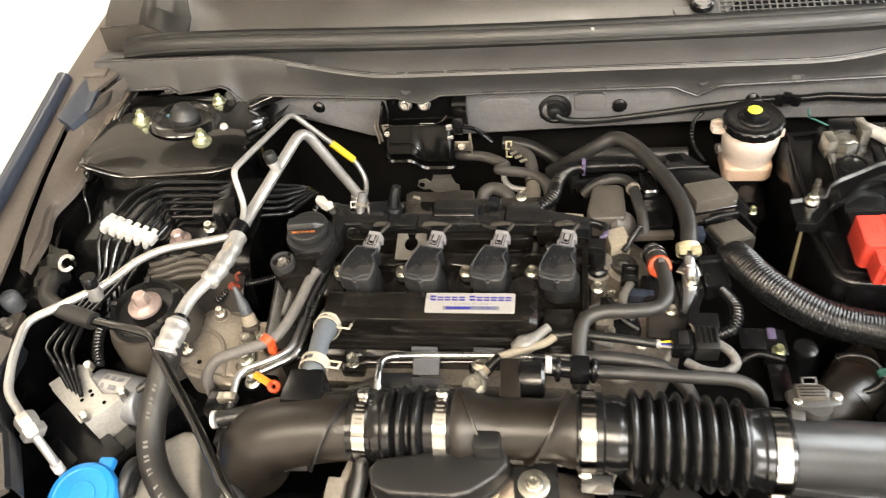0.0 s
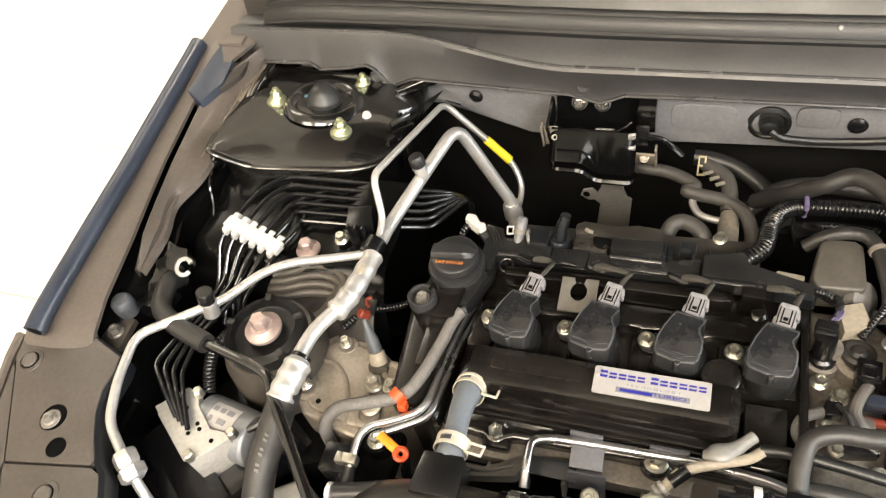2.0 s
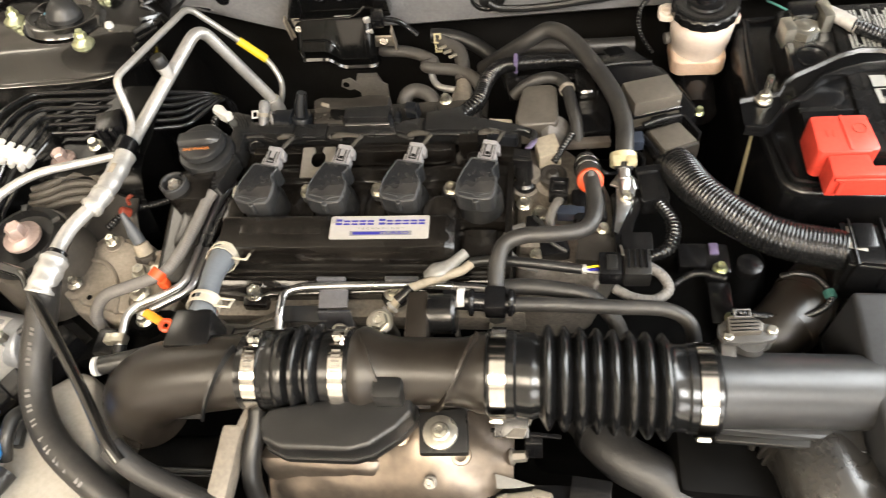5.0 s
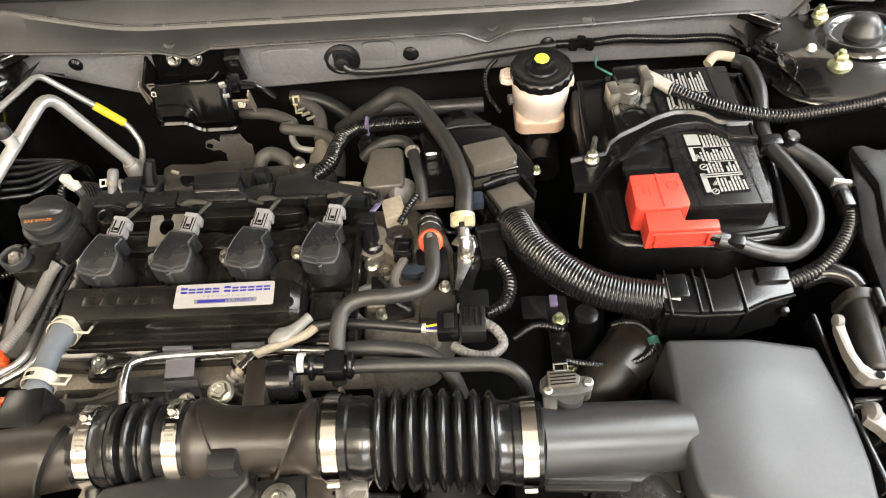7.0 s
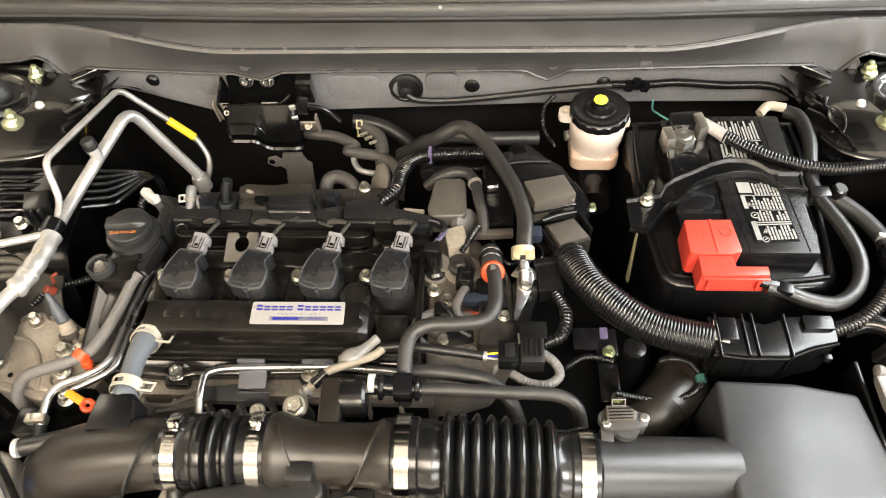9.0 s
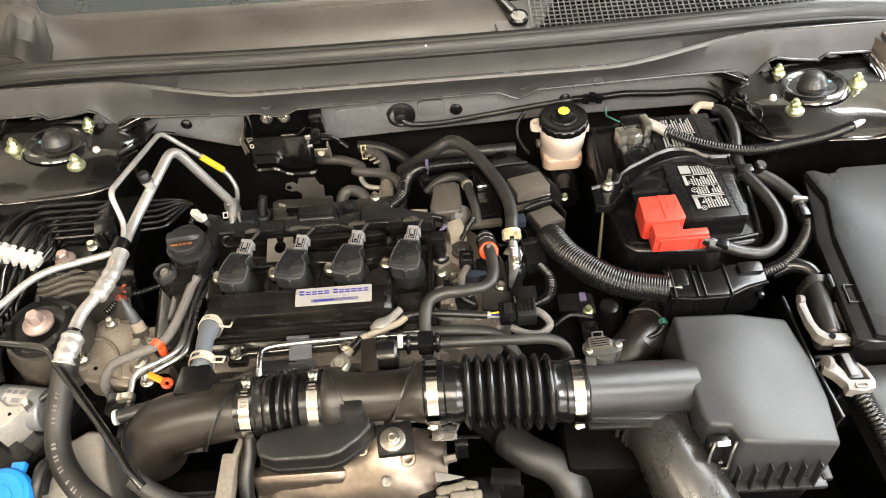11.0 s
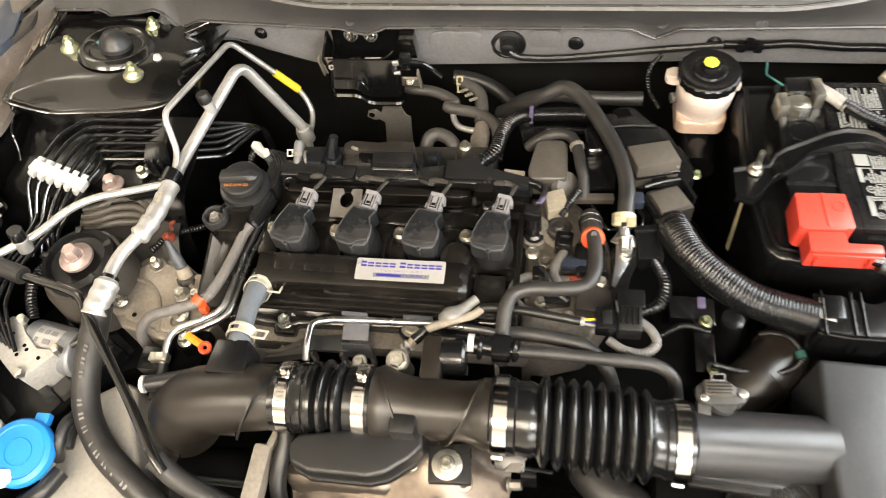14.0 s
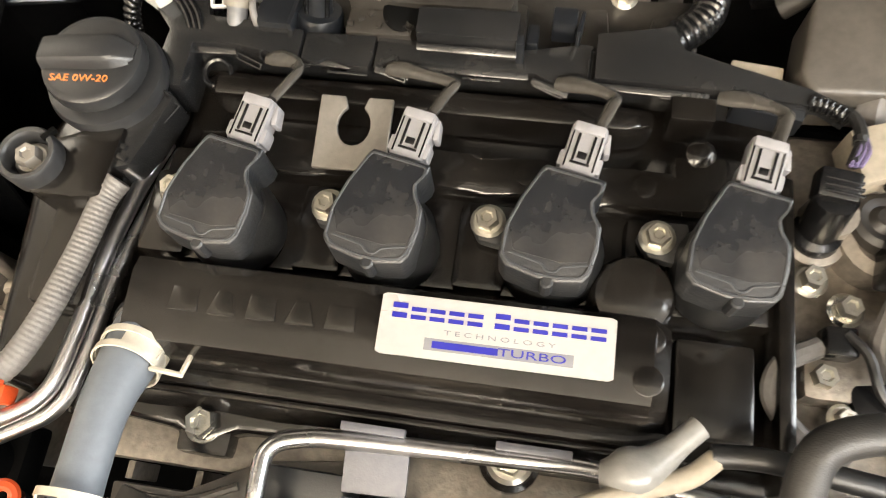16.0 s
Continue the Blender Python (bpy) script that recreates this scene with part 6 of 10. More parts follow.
rc = thing("terminal_cover", "bright red plastic cover over the positive battery terminal", "terminal cover", (0.51, 0.02, 0.88))
part("cap", prism(B(), [(0.4745, 0.010), (0.478, 0.006), (0.528, 0.008), (0.531, 0.012), (0.5265, 0.054), (0.4745, 0.053)], 0.872, 0.908, 0.0025, 2), RED, rc)
part("lower_cap", prism(B(), [(0.4835, -0.019), (0.555, -0.019), (0.555, -0.0075), (0.522, -0.0075), (0.520, 0.0065), (0.4835, 0.0055)], 0.874, 0.905, 0.002, 2), RED, rc)
part("front_lip", box(B(), (0.5205, -0.0215, 0.9005), (0.070, 0.0026, 0.0030), 0.0008), RED, rc)
part("hinge_line", box(B(), (0.5035, 0.031, 0.9085), (0.0030, 0.044, 0.0016), 0.0006, (0, 0, 3)), RED, rc)
part("seam_rib", box(B(), (0.502, 0.0072, 0.9065), (0.040, 0.0020, 0.0024), 0.0006, (0, 0, 1)), RED, rc)
for x in (0.493, 0.546):
    part("catch", box(B(), (x, -0.0215, 0.889), (0.004, 0.003, 0.018), 0.0008), RED, rc)
for x in (0.486, 0.492):
    part("moulded_mark", box(B(), (x, 0.030, 0.9083), (0.0013, 0.009, 0.0006), 0), DULLRED, rc)
part("moulded_ring", torus(B(), (0.517, 0.036, 0.9083), (0, 0, 1), 0.006, 0.0007, 20, 6), DULLRED, rc)

# hold-down bar
hd = thing("battery_hold_down", "glossy black pressed steel battery hold-down bar with a threaded rod", "bracket", (0.53, 0.11, 0.9))
rows = []
for x, y0, y1, z in ((0.421, 0.064, 0.106, 0.880), (0.440, 0.060, 0.109, 0.881), (0.448, 0.066, 0.110, 0.881), (0.461, 0.084, 0.113, 0.882), (0.467, 0.088, 0.122, 0.889), (0.478, 0.091, 0.128, 0.894), (0.500, 0.112, 0.135, 0.900), (0.520, 0.118, 0.143, 0.904), (0.540, 0.122, 0.148, 0.906), (0.560, 0.124, 0.147, 0.906), (0.574, 0.121, 0.142, 0.905), (0.586, 0.112, 0.134, 0.902), (0.598, 0.105, 0.131, 0.901), (0.624, 0.101, 0.131, 0.900)):
    rows.append([(x, y0, z - 0.010), (x, y0, z), (x, y0 + 0.0015, z + 0.003), (x, y0 + 0.004, z + 0.0034), (x, y0 + 0.007, z), (x, y1 - 0.007, z), (x, y1 - 0.004, z + 0.0034), (x, y1 - 0.0015, z + 0.003), (x, y1, z), (x, y1, z - 0.010)])
part("bar", loft(B(), rows, 0.002), BARBLK, hd)
bm = lathe(B(), [(0.0085, 0), (0.0085, 0.002), (0.007, 0.004)], (0.444, 0.100, 0.8825), (0, 0, 1), 20)
lathe(bm, [(0.0062, 0), (0.0062, 0.008), (0.005, 0.009)], (0.444, 0.100, 0.885), (0, 0, 1), 6)
lathe(bm, [(0.0032, 0), (0.0032, 0.026), (0.0026, 0.028)], (0.444, 0.100, 0.890), (0, 0, 1), 12)
part("end_hoop", frame_ring(B(), (0.6075, 0.1170, 0.8990), 0.031, 0.026, 0.0035, 0.007, (0, 0, 0)), BARBLK, hd, "pressed hoop at the bar's end")
part("nut", bm, BOLT, hd, "bright nut on a threaded rod")
bm = tube(B(), [(0.444, 0.100, 0.884), (0.443, 0.090, 0.80), (0.443, 0.083, 0.742), (0.450, 0.081, 0.736), (0.458, 0.081, 0.737)], 0.0036, 10, bend=0.008)
part("rod", bm, BRASS, hd, "dull yellow zinc rod")

# earth cable
ec = thing("earth_cable", "black ribbed earth cable from the battery post to the body", "cable", (0.6, 0.15, 0.88))
bm = B()
lathe(bm, [(0.015, 0), (0.015, 0.012), (0.012, 0.013)], (0.497, 0.190, 0.889), (0, 0, 1), 6)
box(bm, (0.478, 0.188, 0.895), (0.012, 0.022, 0.026), 0.002, (0, 0, 8))
box(bm, (0.518, 0.205, 0.898), (0.012, 0.028, 0.030), 0.003, (0, 0, 10))
part("post_clamp", bm, BOLT, ec, "bright steel post clamp")
bm = tube(B(), [(0.520, 0.208, 0.905), (0.533, 0.198, 0.904), (0.548, 0.184, 0.902)], 0.0075, 14)
part("lug", bm, PALEPLASTIC, ec, "whitish crimped lug")
bm = tube(B(), [(0.545, 0.187, 0.903), (0.571, 0.166, 0.903), (0.611, 0.146, 0.902), (0.658, 0.134, 0.902), (0.715, 0.140, 0.902), (0.770, 0.150, 0.903), (0.815, 0.165, 0.905)], 0.0082, 14, ribs=(0.0040, 0.0012))
part("loom", bm, CONDUIT, ec)
bm = tube(B(), [(0.812, 0.164, 0.905), (0.830, 0.170, 0.906), (0.848, 0.178, 0.903)], 0.006, 12)
box(bm, (0.856, 0.182, 0.901), (0.022, 0.016, 0.006), 0.002, (0, 0, 25))
part("end_lug", bm, PIPE, ec, "bright cable lug")
bm = B()
box(bm, (0.503, 0.214, 0.898), (0.040, 0.024, 0.020), 0.003, (0, 0, 6))
part("sensor_box", bm, BLACK, ec, "black current sensor")
bm = tube(B(), [(0.470, 0.262, 0.893), (0.466, 0.240, 0.897), (0.468, 0.225, 0.905), (0.480, 0.212, 0.906)], 0.0013, 8)
part("thin_wire", bm, TEAL, ec, "thin teal wire")

# positive cable
pc = thing("positive_cable", "thick taped black positive battery cable with a ribbed end", "cable", (0.63, 0.05, 0.86))
bm = tube(B(), [(0.555, -0.022, 0.888), (0.575, -0.026, 0.885), (0.600, -0.034, 0.880), (0.630, -0.036, 0.878), (0.655, -0.016, 0.880), (0.665, 0.016, 0.884), (0.658, 0.055, 0.888), (0.640, 0.100, 0.890), (0.637, 0.128, 0.890)], 0.0084, 14)
part("cable", bm, GLOSSTAPE, pc)
bm = tube(B(), [(0.548, -0.018, 0.892), (0.562, -0.022, 0.890), (0.580, -0.027, 0.886)], 0.006, 10)
box(bm, (0.572, -0.026, 0.889), (0.018, 0.014, 0.012), 0.003, (0, 0, -18))
part("gland", bm, BLACK, pc)
bm = tube(B(), [(0.634, 0.240, 0.893), (0.646, 0.225, 0.896), (0.648, 0.185, 0.896), (0.642, 0.150, 0.892), (0.637, 0.118, 0.888)], 0.0085, 14)
part("vent_hose", bm, GLOSSTAPE, pc, "grey-black vent hose")
bm = tube(B(), [(0.600, 0.236, 0.893), (0.612, 0.246, 0.897), (0.632, 0.242, 0.897)], 0.006, 12)
part("vent_elbow", bm, FOAM, pc, "cream plastic vent elbow")
bm = B()
box(bm, (0.640, 0.104, 0.892), (0.024, 0.016, 0.014), 0.003)
lathe(bm, [(0.009, 0), (0.009, 0.012), (0.007, 0.014)], (0.662, 0.108, 0.886), (0.2, 0, 1), 14)
part("cable_clip", bm, BLACK, pc)

# main harness: big conduit, clamped duct, branch
mh = thing("main_harness", "thick shiny corrugated wiring conduit running into a black cable duct", "wiring harness", (0.48, -0.05, 0.84))
bm = tube(B(), [(0.350, 0.048, 0.846), (0.355, 0.026, 0.862), (0.370, -0.012, 0.872), (0.400, -0.045, 0.874), (0.437, -0.067, 0.872), (0.490, -0.080, 0.870)], 0.0195, 22, ribs=(0.0036, 0.0010))
part("conduit", bm, CONDUIT, mh, "thick shiny corrugated conduit")
bm = prism(B(), [(0.486, -0.056), (0.520, -0.060), (0.545, -0.066), (0.572, -0.056), (0.618, -0.056), (0.616, -0.086), (0.588, -0.092), (0.560, -0.104), (0.520, -0.104), (0.488, -0.101)], 0.82, 0.884, 0.004, 2)
duct = part("cable_duct", bm, BARBLK, mh, "shiny black cable duct")
part("duct_label", prism(B(), [(0.4905, -0.086), (0.5050, -0.090), (0.5070, -0.066), (0.4925, -0.062)], 0.8838, 0.8846, 0.0002, 1), LABEL, duct, "small pale label")
for x in (0.494, 0.522, 0.532, 0.565):
    part("duct_rib", box(B(), (x, -0.080, 0.866), (0.0022, 0.050, 0.042), 0.0008), BARBLK, duct)
boxes("duct_tab", (((0.598, -0.066, 0.886), (0.030, 0.016, 0.006), 0.001, (0, 0, 0)), ((0.505, -0.074, 0.886), (0.018, 0.026, 0.004), 0.001, (0, 0, 0)), ((0.610, -0.093, 0.86), (0.008, 0.006, 0.010), 0.001, (0, 0, 0))), BARBLK, duct)
part("duct_lip", tube(B(), [(0.488, -0.101, 0.879), (0.520, -0.105, 0.879), (0.560, -0.105, 0.879), (0.588, -0.0935, 0.880), (0.616, -0.087, 0.881)], 0.0020, 8, bend=0.006), BARBLK, duct, "shiny rolled lip")
bm = tube(B(), [(0.612, -0.070, 0.876), (0.652, -0.054, 0.878), (0.684, -0.023, 0.880), (0.702, 0.010, 0.880), (0.700, 0.045, 0.880)], 0.0088, 14, ribs=(0.0042, 0.0013))
part("branch", bm, CONDUIT, mh, "ribbed branch conduit")
bm = tube(B(), [(0.701, 0.030, 0.880), (0.700, 0.052, 0.880), (0.684, 0.084, 0.880), (0.662, 0.106, 0.880), (0.640, 0.118, 0.870)], 0.0096, 14)
part("branch_tape", bm, TAPE, mh)
bm = B()
box(bm, (0.7015, 0.045, 0.886), (0.020, 0.005, 0.012), 0.001, (0, 0, -12))
part("tie", bm, PIPE, mh, "pale cable tie")

# fuse box
fb = thing("fuse_box", "large black fuse box with a smooth grey-black lid", "fuse box", (0.77, -0.05, 0.7))
out = [(0.716, 0.082), (0.708, 0.030), (0.694, -0.035), (0.686, -0.190), (0.705, -0.196), (0.84, -0.196), (0.87, -0.10), (0.87, 0.085), (0.765, 0.085), (0.755, 0.076), (0.740, 0.076), (0.730, 0.084)]
part("lid", prism(B(), [(x + (0.019 if x < 0.72 and y < 0.05 else 0.0), y) for x, y in out], 0.884, 0.904, 0.003, 2), FUSELID, fb, "smooth satin lid")
part("lid_rim", prism(B(), out, 0.880, 0.8955, 0.0015, 2), BARBLK, fb, "glossy black rim")
part("lid_catch", frame_ring(B(), (0.7030, -0.1255, 0.8970), 0.0150, 0.0270, 0.0016, 0.004, (0, 0, -2)), FUSELID, fb, "square catch frame on the lid's edge")
part("case", prism(B(), [(x + 0.005 if x < 0.78 else x - 0.004, y * 0.98) for x, y in out], 0.66, 0.886, 0.003, 2), BLACK, fb)
for y in (0.022, -0.10):
    bm = box(B(), (0.697 - (0.022 - y) * 0.05, y, 0.884), (0.012, 0.022, 0.020), 0.002)
    box(bm, (0.693 - (0.022 - y) * 0.05, y, 0.884), (0.008, 0.012, 0.012), 0.001)
    part("lid_clip", bm, BLACK, fb)
bm = prism(B(), [(0.690, -0.205), (0.84, -0.205), (0.86, -0.34), (0.700, -0.34)], 0.80, 0.86, 0.004, 2)
part("lower_lid", bm, SATIN, fb)

# levered connectors beside the fuse box
lc = thing("lever_connector", "grey-black levered plugs with pale locking levers in a black holder", "connector", (0.67, -0.14, 0.8))


def half_round(a, b, r, flat, n=14):
    """A plug boot: a half-round ridge from a to b with rounded ends."""
    a, b = Vector(a), Vector(b)
    d = (b - a).normalized()
    u = d.cross(Vector((0, 0, 1))).normalized()
    up = u.cross(d)
    rows = []
    for q, k in ((0.0, 0.72), (0.03, 0.94), (0.08, 1.0), (0.45, 1.0), (0.47, 1.04), (0.92, 1.04), (0.97, 0.92), (1.0, 0.70)):
        c = a + (b - a) * q
        row = [c + u * r * k * math.cos(math.pi * i / n) + up * r * flat * k * abs(math.sin(math.pi * i / n)) ** 0.7 for i in range(n + 1)]
        rows.append([c + u * r * k - up * 0.028] + row + [c - u * r * k - up * 0.028])
    return loft(B(), rows, close=True)


def lever(outer, inner, z0, z1):
    """A flat bail of pale plastic, open at one end, that dips towards its pivots."""
    out = outer + inner
    far = min(y for x, y in out)
    return prism(B(), out, z0, z1, 0.0012, 2, top=lambda x, y: z1 - 0.10 * (y - far))


part("plug", half_round((0.6800, -0.090, 0.868), (0.6730, -0.169, 0.866), 0.0115, 1.45), HOSE, lc, "grey-black ridged plug")
part("plug_ridge", box(B(), (0.6795, -0.132, 0.8825), (0.0030, 0.070, 0.0030), 0.0010, (0, 0, -5)), HOSE, lc, "long moulded ridge")
part("plug_neck", half_round((0.6810, -0.082, 0.872), (0.6795, -0.094, 0.870), 0.0145, 1.15), HOSE, lc)
part("lever", lever([(0.6507, -0.1090), (0.6454, -0.1214), (0.6456, -0.1502), (0.6497, -0.1704), (0.6562, -0.1786), (0.6800, -0.1823), (0.6956, -0.1754), (0.6994, -0.1670), (0.6984, -0.1493), (0.6956, -0.1287), (0.6938, -0.1202)], [(0.6895, -0.1230), (0.6915, -0.1488), (0.6925, -0.1640), (0.6874, -0.1716), (0.6627, -0.1701), (0.6565, -0.1629), (0.6535, -0.1508), (0.6540, -0.1263), (0.6565, -0.1110)], 0.868, 0.8830), LEVERM, lc, "pale grey locking lever")
part("lever_pivot", lathe(B(), [(0.0062, -0.003), (0.0062, 0.003), (0.004, 0.004)], (0.6505, -0.1145, 0.8755), (-1, 0, 0.2), 18), WRAP, lc)
# Lever eyes: shade coloured on as small near-black discs.
for x in (0.6655, 0.6875):
    part("lever_eye", lathe(B(), [(0.0040, 0), (0.0040, 0.0008)], (x, -0.1755, 0.8832), (0, 0, 1), 14), DARK, lc, "near-black disc for the shade in the lever's eye")
part("lever_latch", box(B(), (0.6765, -0.1835, 0.8740), (0.020, 0.003, 0.003), 0.001), LEVERM, lc)
part("second_plug", prism(B(), [(0.6694, -0.1923), (0.6856, -0.1894), (0.6880, -0.2282), (0.6695, -0.2288)], 0.84, 0.8720, 0.0030, 2), BLACK, lc, "black plug")
part("plug_top", box(B(), (0.6765, -0.2100, 0.8730), (0.0090, 0.030, 0.0030), 0.0012, (0, 0, 2)), SENSOR, lc, "grey plug top")
part("second_lever", lever([(0.6539, -0.1956), (0.6476, -0.2103), (0.6573, -0.2197), (0.6654, -0.2333), (0.6643, -0.2418), (0.6801, -0.2455), (0.6954, -0.2421), (0.6994, -0.2315), (0.6968, -0.2145), (0.6891, -0.2036)], [(0.6872, -0.2088), (0.6920, -0.2187), (0.6943, -0.2298), (0.6723, -0.2286), (0.6705, -0.2190), (0.6629, -0.1999)], 0.856, 0.8720), LEVERM, lc, "pale grey lever")
part("second_latch", frame_ring(B(), (0.6800, -0.2380, 0.8725), 0.014, 0.006, 0.0014, 0.003, (0, 0, 0)), LEVERM, lc)
part("lever_pivot", lathe(B(), [(0.0085, -0.003), (0.0085, 0.003), (0.006, 0.004)], (0.6545, -0.2030, 0.8680), (-1, 0, 0.4), 18), WRAP, lc)
for x, y, sx, sy, rz in ((0.6410, -0.150, 0.005, 0.11, 2), (0.6480, -0.235, 0.005, 0.070, 6), (0.6690, -0.1870, 0.044, 0.006, 4)):
    part("holder", box(B(), (x, y, 0.842), (sx, sy, 0.034), 0.002, (0, 0, rz)), BLACK, lc, "black plug holder")
part("wire_boot", tube(B(), [(0.632, -0.062, 0.866), (0.655, -0.058, 0.874), (0.675, -0.066, 0.876), (0.684, -0.078, 0.874)], 0.0105, 14), BARBLK, lc, "shiny taped wire boot")
part("tail_loom", tube(B(), [(0.682, -0.240, 0.856), (0.686, -0.262, 0.856), (0.694, -0.292, 0.848), (0.705, -0.33, 0.82), (0.70, -0.37, 0.78)], 0.0105, 16, ribs=(0.005, 0.0013)), CONDUIT, lc)

# brake fluid reservoir
rv = thing("brake_fluid_reservoir", "milky plastic brake fluid reservoir with a black cap and lime dot", "fluid reservoir", (0.402, 0.246, 0.78))
bm = lathe(B(), [(0.0285, 0), (0.0325, 0.005), (0.0330, 0.017), (0.0350, 0.021), (0.0360, 0.036), (0.0365, 0.044), (0.033, 0.050), (0.028, 0.055)], (0.402, 0.250, 0.822), (0, 0, 1), 40)
prism(bm, [(0.350, 0.258), (0.352, 0.250), (0.360, 0.247), (0.376, 0.248), (0.376, 0.272), (0.360, 0.274), (0.352, 0.270)], 0.866, 0.873, 0.002, 2)
torus(bm, (0.3605, 0.2605, 0.8735), (0, 0, 1), 0.0062, 0.0018, 20, 8)
box(bm, (0.437, 0.250, 0.868), (0.012, 0.016, 0.012), 0.003)
part("tank", bm, MILK, rv, "milky translucent tank")
bm = prism(B(), [(0.369, 0.224), (0.377, 0.217), (0.424, 0.217), (0.433, 0.226), (0.434, 0.262), (0.424, 0.280), (0.378, 0.280), (0.369, 0.268)], 0.808, 0.829, 0.006, 4)
part("fluid_line", bm, AMBER, rv, "amber fluid showing at the bottom")
bm = B()
rings = []
for r, z, k in ((0.0350, 0, 0), (0.0378, 0.001, 1), (0.0382, 0.011, 1), (0.0368, 0.0135, 0), (0.0350, 0.0142, 0), (0.0330, 0.0132, 0), (0.021, 0.0140, 0), (0.0195, 0.0165, 0), (0.0170, 0.0175, 0)):
    rings.append([bm.verts.new((0.402 + (r + 0.001 * k * (i % 4 < 2)) * math.cos(2 * math.pi * i / 72), 0.252 + (r + 0.001 * k * (i % 4 < 2)) * math.sin(2 * math.pi * i / 72), 0.876 + z)) for i in range(72)])
for a, b in zip(rings, rings[1:]):
    for i in range(72):
        bm.faces.new((a[i], a[(i + 1) % 72], b[(i + 1) % 72], b[i]))
bm.faces.new(rings[-1])
part("cap", bm, BLACK, rv, "black ribbed screw cap")
bm = lathe(B(), [(0.0125, 0), (0.0125, 0.004), (0.010, 0.0055)], (0.402, 0.255, 0.8930), (0, 0, 1), 28)
part("cap_hub", bm, BLACK, rv)
bm = lathe(B(), [(0.0095, 0), (0.0090, 0.0016), (0.0080, 0.0020)], (0.402, 0.256, 0.8982), (0, 0, 1), 8)
part("cap_dot", bm, GREEN, rv, "lime yellow dot")
bm = lathe(B(), [(0.007, 0), (0.007, 0.012)], (0.362, 0.254, 0.835), (1, 0.2, 0), 14)
part("level_sensor", bm, WRAP, rv)
single("master_cylinder", tube(B(), [(0.40, 0.42, 0.78), (0.402, 0.25, 0.78), (0.40, 0.18, 0.78)], 0.024, 20), BLACK, "black master cylinder below the brake reservoir", "brake cylinder")

# cables along the firewall
wl = thing("firewall_cable", "black cable clipped along the grey firewall panel", "cable", (0.4, 0.34, 0.85))
bm = tube(B(), [(0.142, 0.330, 0.840), (0.160, 0.328, 0.832), (0.212, 0.332, 0.828), (0.291, 0.333, 0.837), (0.353, 0.333, 0.846), (0.444, 0.332, 0.857)], 0.0048, 10)
part("cable", bm, RUBBER, wl)
bm = tube(B(), [(0.43, 0.332, 0.857), (0.48, 0.331, 0.858), (0.518, 0.331, 0.861), (0.58, 0.331, 0.856), (0.655, 0.332, 0.851), (0.70, 0.30, 0.84)], 0.0062, 12, ribs=(0.0045, 0.0010))
part("loom", bm, CONDUIT, wl)
bm = B()
for x, z in ((0.452, 0.858), (0.462, 0.862), (0.474, 0.857)):
    box(bm, (x, 0.328, z), (0.012, 0.012, 0.014), 0.003, (0, 12, 5))
part("clip", bm, BLACK, wl)
bm = tube(B(), [(0.350, 0.318, 0.85), (0.335, 0.300, 0.842), (0.336, 0.285, 0.82), (0.352, 0.268, 0.80)], 0.0035, 10, ribs=(0.004, 0.0008))
part("sensor_wire", bm, CONDUIT, wl)
# folded black flap by the tower
bm = loft(B(), [[(0.655 + 0.012 * k, 0.335 - 0.012 * k, 0.872 - 0.003 * k), (0.668 + 0.012 * k, 0.300 - 0.02 * k, 0.866), (0.690 + 0.010 * k, 0.262 - 0.01 * k, 0.852 - 0.01 * k)] for k in range(4)], 0.0015)
single("splash_flap", bm, RUBBER, "crumpled black rubber flap beside the strut tower", "flap")
bm = loft(B(), [[(2 * CX - x, y, z) for x, y, z in [(0.655 + 0.012 * k, 0.335 - 0.012 * k, 0.872 - 0.003 * k), (0.668 + 0.012 * k, 0.300 - 0.02 * k, 0.866), (0.690 + 0.010 * k, 0.262 - 0.01 * k, 0.852 - 0.01 * k)]] for k in range(4)], 0.0015)
single("splash_flap", bm, RUBBER, "crumpled black rubber flap beside the strut tower", "flap")

# ---- left corner: air conditioning lines, brake unit, mount ----
al = thing("suction_line", "thick bright aluminium air conditioning line with a rubber hose end", "refrigerant line", (-0.25, 0.05, 0.75))
bm = tube(B(), [(-0.282, -0.122, 0.895), (-0.2836, -0.1056, 0.8935), (-0.2848, -0.0889, 0.892), (-0.2835, -0.0672, 0.890), (-0.2785, -0.0498, 0.888), (-0.2690, -0.0302, 0.886), (-0.2643, -0.0097, 0.884), (-0.2615, 0.0185, 0.881), (-0.2605, 0.064, 0.8765), (-0.2600, 0.1000, 0.8720), (-0.2400, 0.1660, 0.8835), (-0.2165, 0.2420, 0.8970), (-0.161, 0.2440, 0.762), (-0.158, 0.230, 0.735)], 0.0078, 18, bend=0.024, k=8)
part("pipe", bm, PIPE, al)
bm = tube(B(), [(-0.2725, -0.0372, 0.8867), (-0.2690, -0.0302, 0.8860), (-0.2643, -0.0097, 0.8840), (-0.2615, 0.0185, 0.8812), (-0.2605, 0.0460, 0.8785)], 0.0112, 22, radius=lambda q: 0.0088 + 0.0026 * min(1, max(0, q / 0.10)) + 0.0006 * math.sin(q * 33) * (q > 0.2))
part("muffler_sleeve", bm, PIPE, al, "dented foil-wrapped sleeve")
for p, q in (((-0.2710, -0.0345, 0.8864), (-0.2690, -0.0302, 0.8860)), ((-0.2655, -0.0150, 0.8846), (-0.2646, -0.0110, 0.8841))):
    part("sleeve_band", tube(B(), [p, q], 0.0124, 20), MACHINED, al, "bright crimp band")
